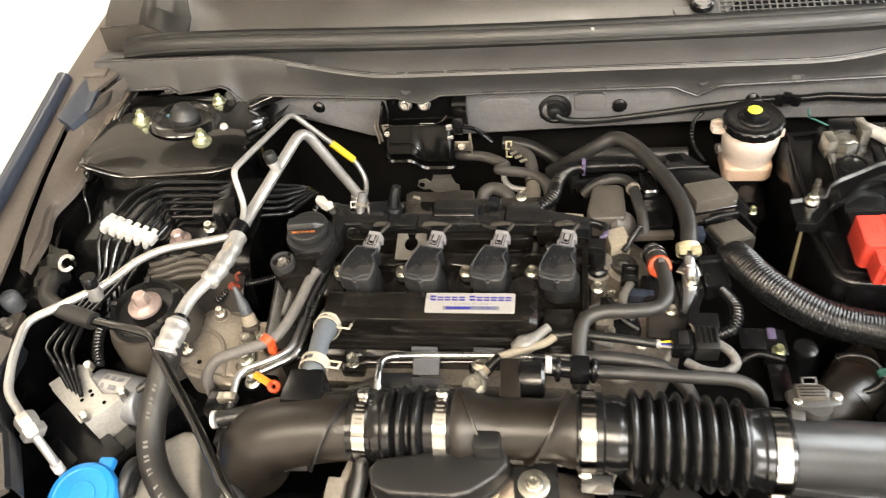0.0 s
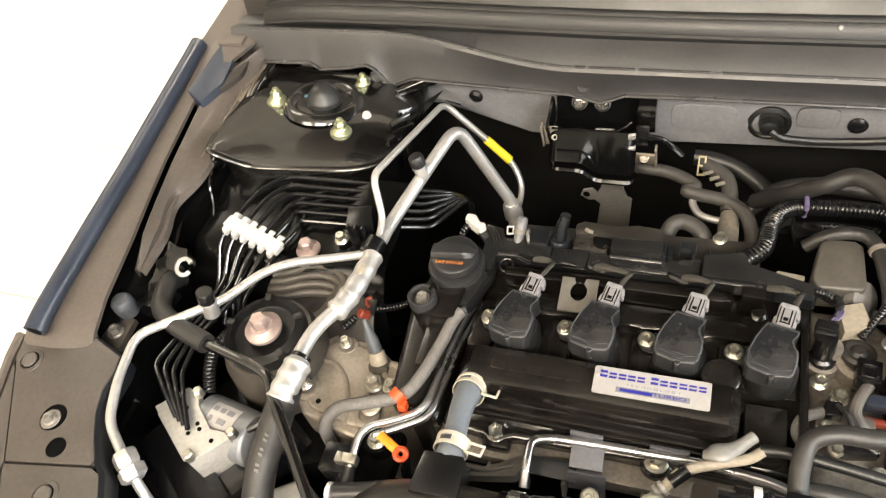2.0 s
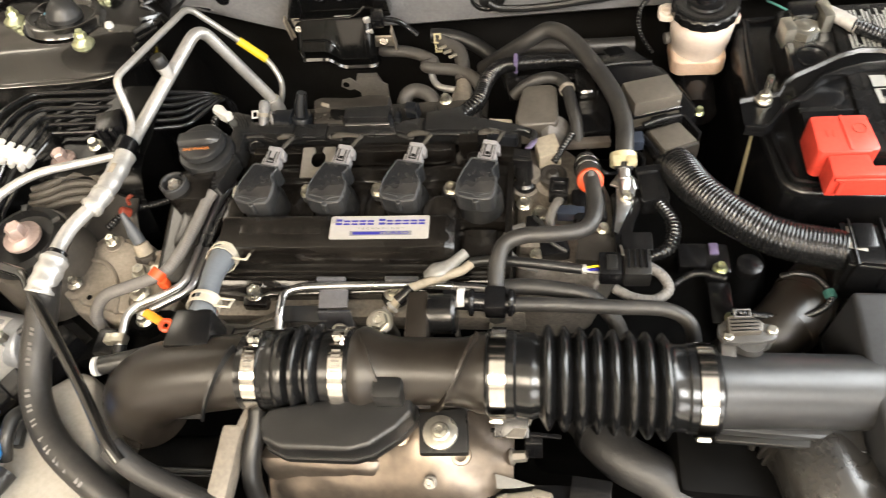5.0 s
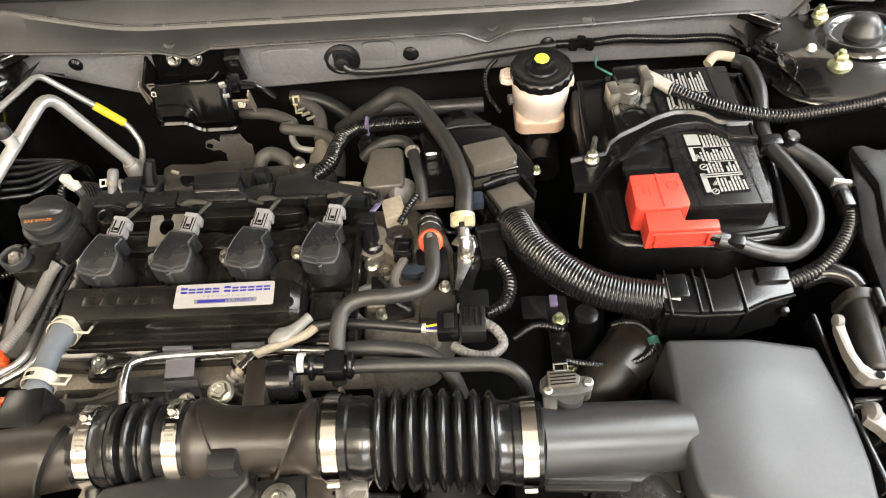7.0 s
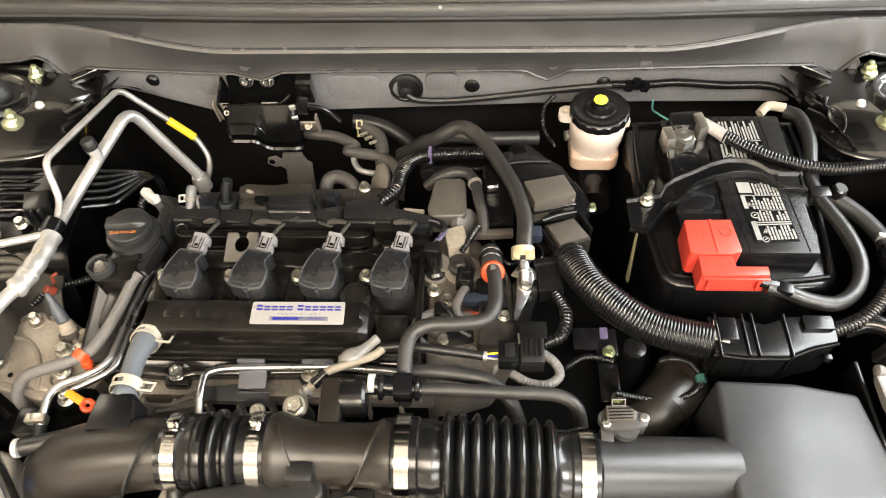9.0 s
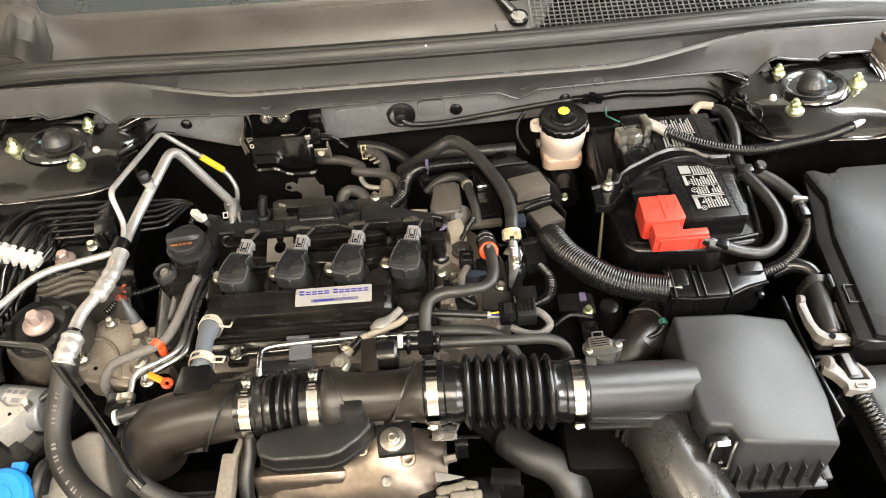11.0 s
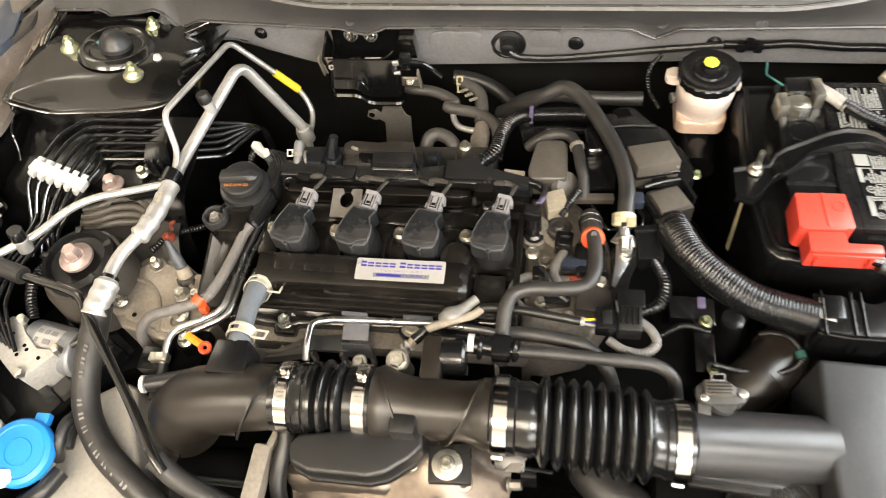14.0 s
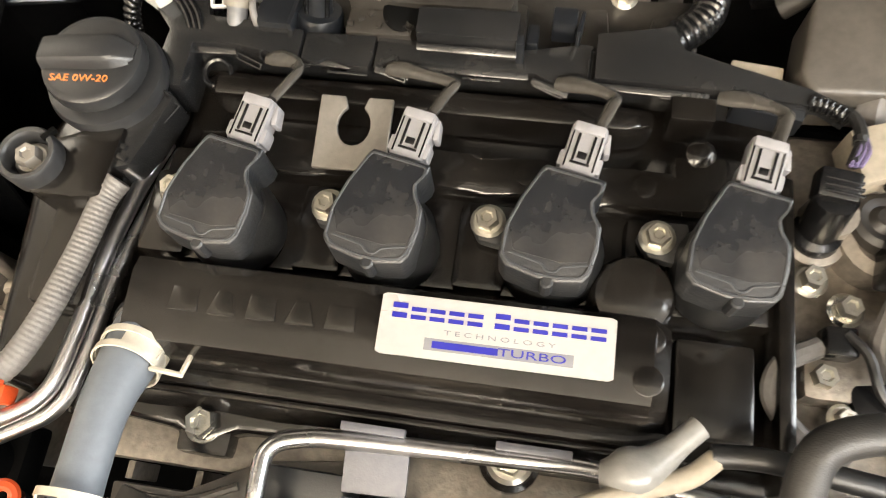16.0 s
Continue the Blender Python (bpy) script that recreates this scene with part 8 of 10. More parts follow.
bm = tube(B(), [(-0.318, -0.285, 0.806), (-0.313, -0.270, 0.822), (-0.312, -0.250, 0.826), (-0.308, -0.235, 0.815)], 0.007, 12)
tube(bm, [(-0.340, -0.336, 0.806), (-0.318, -0.322, 0.812), (-0.308, -0.298, 0.808)], 0.010, 12)
part("vent_hose", bm, RUBBER, wb, "black vent hose")
ct = thing("coolant_bottle", "milky white coolant bottle behind the rubber hose", "coolant bottle", (-0.28, -0.25, 0.5))
bm = prism(B(), [(-0.346, -0.232), (-0.335, -0.213), (-0.287, -0.180), (-0.266, -0.186), (-0.250, -0.240), (-0.222, -0.300), (-0.230, -0.350), (-0.335, -0.350)], 0.55, 0.79, 0.022, 4)
part("tank", bm, TANK, ct)
bm = tube(B(), [(-0.305, -0.222, 0.786), (-0.318, -0.245, 0.800), (-0.318, -0.270, 0.80)], 0.008, 10)
part("pump_wire", bm, RUBBER, ct)

# front bulkhead covers with clips
fp = thing("bulkhead_cover", "grey-black plastic cover panels along the front fender with round clips", "cover panel", (-0.5, -0.2, 0.88))
arm_bay = [(-0.391, -0.319), (-0.411, -0.331), (-0.420, -0.351), (-0.413, -0.370), (-0.394, -0.378), (-0.374, -0.364), (-0.362, -0.355), (-0.362, -0.455)]
inner = [(-0.5116, -0.1226), (-0.4715, -0.1373), (-0.4680, -0.1512), (-0.4681, -0.1759), (-0.4610, -0.1983), (-0.4473, -0.2217), (-0.4310, -0.2440)]
for out in ([(-0.560, -0.100), (-0.5270, -0.108), (-0.5225, -0.113)] + inner + [(-0.4335, -0.2485), (-0.5245, -0.2640), (-0.5835, -0.1722), (-0.5925, -0.1600), (-0.600, -0.130), (-0.590, -0.104)],
            [(-0.5240, -0.2665), (-0.4310, -0.2505), (-0.4188, -0.2545), (-0.3945, -0.2938), (-0.3840, -0.3120)] + arm_bay + [(-0.400, -0.455), (-0.4660, -0.3500), (-0.5195, -0.2756)],
            [(-0.5842, -0.1730), (-0.5253, -0.2645), (-0.5250, -0.2702), (-0.5555, -0.2770), (-0.5570, -0.2580), (-0.5690, -0.2272), (-0.5905, -0.1672)],
            [(-0.5235, -0.2722), (-0.4668, -0.3508), (-0.4010, -0.455), (-0.5150, -0.455), (-0.5465, -0.3123), (-0.5545, -0.2790)]):
    part("panel", prism(B(), out, 0.894, 0.903, 0.0011, 2), PANEL, fp)
# Near-black strip stands for the shade under the panel gaps.
part("under_strip", prism(B(), [(-0.610, -0.14), (-0.480, -0.14), (-0.465, -0.290), (-0.470, -0.455), (-0.535, -0.455)], 0.868, 0.880, 0.001, 1), DARK, fp)
rows = []
for x, y in inner + [(-0.4188, -0.2535), (-0.3945, -0.2930), (-0.3835, -0.3115)]:
    rows.append([(x - 0.001, y, 0.9022), (x + 0.003, y + 0.002, 0.899), (x + 0.003, y + 0.003, 0.890), (x + 0.001, y + 0.003, 0.872)])
part("edge_lip", loft(B(), rows, 0.002), BLUEBLK, fp, "dark turned edge")
for x, y in ((-0.5715, -0.1615), (-0.4612, -0.2841), (-0.5245, -0.3149)):
    bm = lathe(B(), [(0.0150, -0.0005), (0.0142, 0.0008), (0.0125, 0.0012), (0.0108, 0.0016), (0.0102, 0.0004), (0.0095, 0.0002)], (x, y, 0.903), (0, 0, 1), 28)
    clip = part("clip", bm, PANEL, fp, "round push clip")
    part("clip_head", lathe(B(), [(0.0082, 0.0002), (0.0084, 0.0022), (0.0076, 0.0031), (0.005, 0.0028)], (x, y, 0.903), (0, 0, 1), 20), CLIPHEAD, clip, "worn grey-brown clip head")
    part("clip_gap", lathe(B(), [(0.0098, 0.0004), (0.0098, 0.0007)], (x, y, 0.903), (0, 0, 1), 20), DARK, clip)
# Recess, hole and slot below are near-black pieces painting the shade inside.
part("recess", lathe(B(), [(0.0140, 0), (0.0140, 0.0006)], (-0.5020, -0.2135, 0.9030), (0, 0, 1), 24), DARK, fp)
part("washer", lathe(B(), [(0.0105, 0), (0.0100, 0.0012), (0.007, 0.0014)], (-0.5030, -0.2160, 0.9034), (0, 0, 1), 24), BROWNSTEEL, fp, "grey washer")
part("bolt", hexbolt(B(), (-0.5030, -0.2160, 0.9040), (0, 0, 1), 0.0075, 0.005), BROWNSTEEL, fp, "grey bolt in a round recess")
part("open_hole", lathe(B(), [(0.0102, 0), (0.0102, 0.0006)], (-0.4788, -0.2407, 0.9031), (0.0, 0, 1), 24), DARK, fp, "near-black disc for the shade in an open round hole")
part("slot", prism(B(), [(-0.4722, -0.3560), (-0.4642, -0.3480), (-0.4420, -0.3790), (-0.4520, -0.3850)], 0.9026, 0.9034, 0.0002, 1), DARK, fp, "near-black plate for the shade in an open slot")
part("slot_edge", prism(B(), [(-0.4735, -0.3560), (-0.4722, -0.3560), (-0.4520, -0.3850), (-0.4535, -0.3855)], 0.9026, 0.9042, 0.0003, 1), PANEL, fp)
kb = thing("hood_stop", "grey-black round rubber hood stop beside a bolted tab", "rubber stop", (-0.52, -0.07, 0.87))
bm = lathe(B(), [(0.0115, -0.012), (0.0125, 0.0), (0.0120, 0.008), (0.0095, 0.012), (0.004, 0.0135)], (-0.519, -0.070, 0.886), (0, 0, 1), 28)
part("stop", bm, STOPRUB, kb, "dull blue-grey rubber stop")
bm = prism(B(), [(-0.530, -0.082), (-0.505, -0.078), (-0.502, -0.118), (-0.520, -0.122), (-0.534, -0.108)], 0.868, 0.876, 0.002, 2)
part("tab", bm, PANEL, kb)
bm = hexbolt(B(), (-0.517, -0.099, 0.877), (0, 0, 1), 0.0095, 0.006)
part("bolt", bm, BROWNSTEEL, kb, "grey flange bolt")
# hinge plate by the cowl corner
hp = thing("fender_corner_plate", "blue-black folded plate at the rear fender corner", "body panel", (-0.57, 0.27, 0.88))
part("fold", prism(B(), [(-0.576, 0.226), (-0.553, 0.214), (-0.541, 0.255), (-0.548, 0.325), (-0.572, 0.330)], 0.905, 0.936, 0.002, 2, top=lambda x, y: 0.9365 + 0.04 * (y - 0.2) + 0.3 * (-0.56 - x)), SEALRUB, hp, "blue-black folded flap")
part("hole_plate", prism(B(), [(-0.560, 0.250), (-0.542, 0.246), (-0.527, 0.279), (-0.530, 0.330), (-0.560, 0.332)], 0.922, 0.930, 0.002, 2, top=lambda x, y: 0.929 + 0.10 * (-0.53 - x)), PANM, hp, "dark plate with two holes")
# Both plate holes are shade painted as near-black discs.
for x, y in ((-0.5450, 0.305), (-0.5480, 0.280)):
    part("plate_hole", lathe(B(), [(0.0062, 0), (0.0062, 0.0006)], (x, y, 0.9300 + 0.10 * (-0.53 - x)), (0.1, 0, 1), 16), DARK, hp)
part("plate", prism(B(), [(-0.576, 0.318), (-0.540, 0.322), (-0.542, 0.372), (-0.590, 0.372)], 0.925, 0.947, 0.003, 2), FENDER, hp, "bronze-painted hinge plate")

# ---- hoses and fittings round the engine ----
bh = thing("breather_hose", "blue-grey breather hose with pale spring clamps", "hose", (-0.11, -0.13, 0.86))
bm = tube(B(), [(-0.113, -0.072, 0.862), (-0.113, -0.088, 0.870), (-0.112, -0.112, 0.881), (-0.108, -0.148, 0.890), (-0.107, -0.160, 0.891), (-0.107, -0.167, 0.890)], 0.0135, 22, radius=lambda s: 0.0125 + 0.0022 * math.cos(s * 6.0))
part("hose", bm, GREYHOSE, bh)
for o, d in (((-0.113, -0.086, 0.869), (0, -1, 0.5)), ((-0.1075, -0.153, 0.8905), (0, -1, 0.15))):
    o, d = Vector(o), Vector(d).normalized()
    bm = band(B(), o - d * 0.0045, d, 0.0148, 0.0034, 0.0010, 36)
    band(bm, o + d * 0.0045, d, 0.0148, 0.0034, 0.0010, 36)
    u, w, _ = frame_of(d)
    up = math.atan2(w.z, u.z)
    rows = []
    for k in range(5, 45):
        a = up + 0.07 + k * math.pi / 22.5
        e = u * math.cos(a) + w * math.sin(a)
        rows.append([o + e * 0.0152 - d * 0.0040, o + e * 0.0152 + d * 0.0040])
    loft(bm, rows, 0.0008)
    c = part("clamp", bm, CLAMPM, bh, "beige plated spring clamp")
    bm = frame_ring(B(), o + Vector((0.021, 0.0, 0.003)), 0.016, 0.014, 0.0022, 0.0022, (-25, 4, -4))
    part("clamp_ear", bm, CLAMPM, c)
bm = lathe(B(), [(0.017, -0.010), (0.016, 0.002), (0.0145, 0.004)], (-0.113, -0.070, 0.862), (0, -0.7, 0.7), 24)
part("spigot", bm, BLACK, bh)

# wrapped tube and bright pipe on the left of the head
wt = thing("coolant_pipes", "grey sleeved tube beside two bright steel coolant pipes", "pipes", (-0.16, -0.06, 0.83))
bm = tube(B(), [(-0.146, 0.000, 0.868), (-0.152, -0.012, 0.866), (-0.158, -0.040, 0.863), (-0.167, -0.080, 0.863), (-0.180, -0.102, 0.862), (-0.214, -0.115, 0.858), (-0.245, -0.122, 0.848), (-0.262, -0.134, 0.825), (-0.262, -0.14, 0.79)], 0.0066, 14, ribs=(0.0026, 0.0003))
part("sleeved_tube", bm, WRAP, wt, "grey woven sleeve")
bm = tube(B(), [(-0.139, 0.034, 0.846), (-0.1455, 0.004, 0.850), (-0.1505, -0.036, 0.852), (-0.1530, -0.079, 0.852), (-0.1565, -0.108, 0.852), (-0.1790, -0.1225, 0.851), (-0.205, -0.134, 0.850), (-0.213, -0.146, 0.848), (-0.213, -0.176, 0.842)], 0.0042, 12, bend=0.014)
part("bright_pipe", bm, STEELPIPE, wt, "bright steel pipe")
bm = tube(B(), [(-0.134, 0.030, 0.840), (-0.1450, -0.036, 0.8465), (-0.1470, -0.079, 0.8465), (-0.1515, -0.113, 0.8465), (-0.1790, -0.1290, 0.845), (-0.200, -0.1395, 0.842)], 0.0038, 12, bend=0.012)
part("second_pipe", bm, STEELPIPE, wt, "bright steel pipe")
bm = B()
box(bm, (-0.213, -0.170, 0.846), (0.015, 0.010, 0.012), 0.002)
box(bm, (-0.224, -0.170, 0.845), (0.008, 0.010, 0.010), 0.001)
part("pipe_clip", bm, BOLT, wt, "pale spring clip")
bm = tube(B(), [(-0.213, -0.174, 0.842), (-0.213, -0.200, 0.825), (-0.21, -0.22, 0.79)], 0.0065, 12)
part("lower_hose", bm, RUBBER, wt)
bm = tube(B(), [(-0.180, -0.100, 0.865), (-0.185, -0.108, 0.863)], 0.0085, 16)
box(bm, (-0.177, -0.110, 0.856), (0.009, 0.009, 0.012), 0.002)
part("orange_clip", bm, ORANGE, wt, "orange plastic clip")
bm = B()
box(bm, (-0.205, -0.150, 0.808), (0.05, 0.06, 0.02), 0.004)
lathe(bm, [(0.014, 0), (0.013, 0.016)], (-0.199, -0.141, 0.818), (0, 0, 1), 18)
part("bracket", bm, DARK, wt)
bm = hexbolt(B(), (-0.199, -0.141, 0.834), (0, 0, 1), 0.0095, 0.007)
part("bolt", bm, BOLT, wt, "bright flange bolt")
bm = B()
box(bm, (-0.235, -0.163, 0.812), (0.035, 0.030, 0.03), 0.003)
box(bm, (-0.222, -0.190, 0.80), (0.03, 0.035, 0.02), 0.003)
part("stay", bm, BLACK, wt)

# dipstick
dp = thing("dipstick", "amber and orange plastic dipstick handle beside the intake", "dipstick", (-0.17, -0.15, 0.82))
bm = tube(B(), [(-0.192, -0.141, 0.850), (-0.180, -0.147, 0.849), (-0.172, -0.151, 0.8475)], 0.0046, 12, flat=0.5)
part("handle", bm, DIPYEL, dp, "amber yellow handle")
part("handle_ring", torus(B(), (-0.1665, -0.154, 0.8465), (0.3, -0.2, 0.9), 0.0050, 0.0030, 20, 8), ORANGE, dp, "orange ring")
bm = tube(B(), [(-0.163, -0.155, 0.842), (-0.165, -0.165, 0.80), (-0.168, -0.17, 0.7)], 0.005, 10)
part("tube", bm, BLACK, dp)

# fuel / vacuum pipe in front of the cover
vp = thing("vacuum_pipe", "bright bent steel pipe with a flat steel stay", "pipe", (0.03, -0.12, 0.83))
bm = tube(B(), [(-0.047, -0.158, 0.842), (-0.048, -0.140, 0.850), (-0.049, -0.114, 0.848), (-0.030, -0.108, 0.846), (0.011, -0.106, 0.846), (0.10, -0.1035, 0.846), (0.160, -0.112, 0.852), (0.180, -0.120, 0.852)], 0.0044, 12, bend=0.014)
part("pipe", bm, STEELPIPE, vp)
boxes("stay", (((0.003, -0.118, 0.842), (0.030, 0.022, 0.003), 0.0008, (12, 0, 2)), ((0.005, -0.135, 0.828), (0.034, 0.003, 0.024), 0.0008, (-14, 0, 2)), ((0.0, -0.101, 0.850), (0.030, 0.004, 0.006), 0.0008, (0, 0, 0)), ((0.073, -0.100, 0.850), (0.034, 0.004, 0.005), 0.0008, (0, 0, 0))), ZINCSTEEL, vp, "flat blue-grey steel stay")
bm = hexbolt(B(), (0.010, -0.148, 0.826), (0, -0.3, 1), 0.0085, 0.008)
part("bolt", bm, BOLT, vp)
bm = hexbolt(B(), (0.066, -0.168, 0.885), (0, -0.2, 1), 0.0125, 0.007)
lathe(bm, [(0.010, -0.05), (0.010, 0.0)], (0.066, -0.168, 0.885), (0, -0.2, 1), 14)
part("stud", bm, BOLT, vp, "bright flange bolt")

# oxygen-sensor style lead with pale clip
st = thing("front_stay", "dusty brown cast stay under the front of the cover", "bracket", (-0.07, -0.14, 0.82))
part("arm", prism(B(), [(-0.1270, -0.1400), (-0.1250, -0.1600), (-0.1060, -0.1530), (-0.0880, -0.1500), (-0.0600, -0.1440), (-0.0540, -0.1330), (-0.0130, -0.1235), (-0.0140, -0.1150), (-0.0560, -0.1205), (-0.0720, -0.1300), (-0.0900, -0.1400)], 0.812, 0.826, 0.0018, 2), CASTDARK, st)
part("dark_plate", box(B(), (-0.028, -0.1300, 0.8290), (0.046, 0.017, 0.004), 0.001, (14, 0, 0)), BLUEBLK, st, "blue-black flat plate")
part("foot", box(B(), (-0.112, -0.1490, 0.8275), (0.020, 0.012, 0.004), 0.0012, (0, 0, -14)), WEATHER, st)
part("rib", tube(B(), [(-0.1200, -0.1450, 0.8265), (-0.0900, -0.1445, 0.8268), (-0.0640, -0.1340, 0.8268)], 0.0022, 8), CASTDARK, st)
sl = thing("sensor_lead", "pale sleeved sensor lead with a white clip", "sensor lead", (0.1, -0.13, 0.85))
bm = tube(B(), [(0.050, -0.165, 0.855), (0.072, -0.140, 0.866), (0.085, -0.126, 0.872), (0.115, -0.112, 0.872), (0.135, -0.104, 0.872), (0.146, -0.095, 0.872)], 0.0046, 12)
part("sleeve", bm, FOAM, sl, "cream sleeve")
bm = tube(B(), [(0.076, -0.136, 0.868), (0.089, -0.124, 0.8725)], 0.0062, 12)
part("black_collar", bm, BLACK, sl)
bm = tube(B(), [(0.101, -0.107, 0.866), (0.108, -0.1065, 0.868), (0.118, -0.103, 0.870), (0.126, -0.096, 0.871), (0.133, -0.089, 0.872), (0.139, -0.083, 0.872)], 0.008, 20, radius=lambda q: 0.0042 + 0.0066 * math.exp(-((q - 0.30) / 0.26) ** 2) + 0.0012 * q)
part("pale_clip", bm, LEADCLIP, sl, "pale bulb-shaped plastic clip")
for q in ((0.066, -0.146, 0.8635), (0.070, -0.142, 0.865)):
    part("collar_ring", tube(B(), [q, Vector(q) + Vector((0.0022, 0.002, 0.001))], 0.0068, 14), PALEPLASTIC, sl)
bm = tube(B(), [(0.144, -0.094, 0.872), (0.165, -0.093, 0.874), (0.201, -0.097, 0.876), (0.252, -0.103, 0.874)], 0.0050, 12)
part("black_lead", bm, RUBBER, sl)

# heater and vent hoses on the right of the head
def hose_thing(name, label, pts, r, material=HOSE, at=None, **kw):
    t = thing(name, label, "hose", at or pts[0])
    part("hose", tube(B(), pts, r, kw.pop("seg", 16), **kw), material, t)
    return t


k1 = hose_thing("vent_hose", "satin grey-black S-shaped vent hose with an orange collar", [(0.262, -0.002, 0.888), (0.264, -0.024, 0.896), (0.264, -0.055, 0.900), (0.254, -0.074, 0.900), (0.225, -0.080, 0.900), (0.197, -0.081, 0.899), (0.178, -0.090, 0.896), (0.172, -0.112, 0.890), (0.172, -0.140, 0.876), (0.172, -0.150, 0.86)], 0.0079)
bm = lathe(B(), [(0.0128, -0.0035), (0.0134, -0.001), (0.0134, 0.0015), (0.0124, 0.0035), (0.0092, 0.0045)], (0.262, -0.004, 0.884), (0.03, -0.75, 0.55), 32)
part("orange_collar", bm, ORANGE, k1, "orange-red quick-fit collar")
part("connector", tube(B(), [(0.262, -0.002, 0.883), (0.2615, 0.008, 0.877), (0.261, 0.024, 0.868), (0.260, 0.042, 0.857)], 0.0118, 24), MAFM, k1, "dark grey quick connector")
for q, r in (((0.2612, 0.0175, 0.872), 0.0140), ((0.2606, 0.0300, 0.8645), 0.0148)):
    part("connector_ring", torus(B(), q, (0, 0.86, -0.5), r - 0.0020, 0.0015, 28, 8), BARBLK, k1)
part("latch", box(B(), (0.262, -0.0095, 0.8985), (0.006, 0.010, 0.004), 0.001, (36, 0, 0)), HOSE, k1)

k2 = hose_thing("heater_hose", "thick matt grey heater hose arching to a yellow clamp", [(0.135, 0.262, 0.79), (0.165, 0.235, 0.835), (0.195, 0.222, 0.868), (0.222, 0.222, 0.884), (0.246, 0.200, 0.888), (0.270, 0.158, 0.888), (0.290, 0.112, 0.888), (0.299, 0.072, 0.886), (0.2985, 0.040, 0.882), (0.297, 0.018, 0.874)], 0.0094, seg=18)
bm = band(B(), (0.2965, 0.026, 0.879), (0, -1, -0.35), 0.0120, 0.012, 0.0014, 30)
c = part("clamp", bm, BRASS, k2, "pale yellow spring clamp")
bm = B()
box(bm, (0.2885, 0.016, 0.890), (0.008, 0.010, 0.006), 0.001)
box(bm, (0.3035, 0.016, 0.890), (0.010, 0.010, 0.006), 0.001)
part("clamp_ear", bm, BRASS, c)
bm = tube(B(), [(0.297, 0.022, 0.875), (0.2985, 0.000, 0.866), (0.300, -0.012, 0.85)], 0.0065, 14)
torus(bm, (0.298, 0.008, 0.869), (0, 1, 0.4), 0.007, 0.0018, 20, 8)
part("pipe_end", bm, STEELPIPE, k2, "bright steel pipe end")
pb = thing("pipe_bracket", "bright bent steel bracket with a bolt under the heater hose", "bracket", (0.297, -0.01, 0.85))
part("plate", prism(B(), [(0.2900, 0.0080), (0.3060, 0.0100), (0.3085, 0.0000), (0.3030, -0.0190), (0.2890, -0.0500), (0.2850, -0.0480), (0.2890, -0.0200)], 0.8580, 0.8610, 0.0008, 2, top=lambda x, y: 0.8600 + 0.12 * (y + 0.02)), STEELPIPE, pb)
part("bolt", hexbolt(B(), (0.2985, -0.0085, 0.8620), (0, -0.1, 1), 0.0072, 0.006), BOLT, pb, "bright flange bolt")
part("fold", box(B(), (0.2865, -0.0300, 0.8500), (0.003, 0.040, 0.020), 0.0008, (0, 0, -8)), BARBLK, pb, "black folded edge")
hose_thing("rear_heater_hose", "matt black heater hose behind the engine", [(0.33, 0.285, 0.80), (0.257, 0.282, 0.802), (0.211, 0.288, 0.80), (0.164, 0.285, 0.79), (0.130, 0.265, 0.77)], 0.010)
hose_thing("rear_heater_hose", "matt grey coolant hose looping behind the engine", [(-0.010, 0.312, 0.782), (0.003, 0.307, 0.785), (0.028, 0.303, 0.786), (0.050, 0.294, 0.786), (0.066, 0.281, 0.786), (0.056, 0.272, 0.787), (0.074, 0.267, 0.787), (0.102, 0.261, 0.787), (0.124, 0.246, 0.786), (0.134, 0.222, 0.780), (0.134, 0.19, 0.77)], 0.0080, DULLHOSE, k=8)
hose_thing("turbo_water_hose", "grey hose bent over the rear of the engine", [(0.040, 0.165, 0.800), (0.042, 0.172, 0.818), (0.047, 0.180, 0.828), (0.0585, 0.184, 0.830), (0.074, 0.177, 0.829), (0.084, 0.164, 0.822), (0.090, 0.150, 0.80)], 0.0090, DULLHOSE, k=8)
hose_thing("rear_vacuum_pipe", "bent bright pipe near the firewall", [(0.064, 0.272, 0.780), (0.0657, 0.2605, 0.775), (0.0747, 0.2458, 0.775), (0.090, 0.240, 0.775), (0.104, 0.2381, 0.775)], 0.0045, PIPE, k=8)
t = hose_thing("rear_bypass_hose", "short grey hose with a metal end near the firewall", [(0.072, 0.322, 0.790), (0.083, 0.311, 0.790), (0.0997, 0.297, 0.790), (0.1064, 0.272, 0.788), (0.1066, 0.250, 0.780)], 0.0095, DULLHOSE)
part("union", lathe(B(), [(0.0105, -0.012), (0.0120, -0.006), (0.0120, 0.008), (0.0105, 0.012), (0.0105, 0.020), (0.009, 0.022)], (0.1085, 0.228, 0.775), (0, 1, 0.1), 20), BRACKM, t, "cast alloy union")
part("union_foot", box(B(), (0.108, 0.205, 0.782), (0.024, 0.030, 0.018), 0.004), BRACKM, t)
hose_thing("brake_vacuum_hose", "dark matt hose sweeping along the firewall", [(0.060, 0.326, 0.793), (0.082, 0.325, 0.792), (0.110, 0.318, 0.788), (0.140, 0.300, 0.78), (0.165, 0.270, 0.775), (0.175, 0.24, 0.77)], 0.0100, RUBBER)

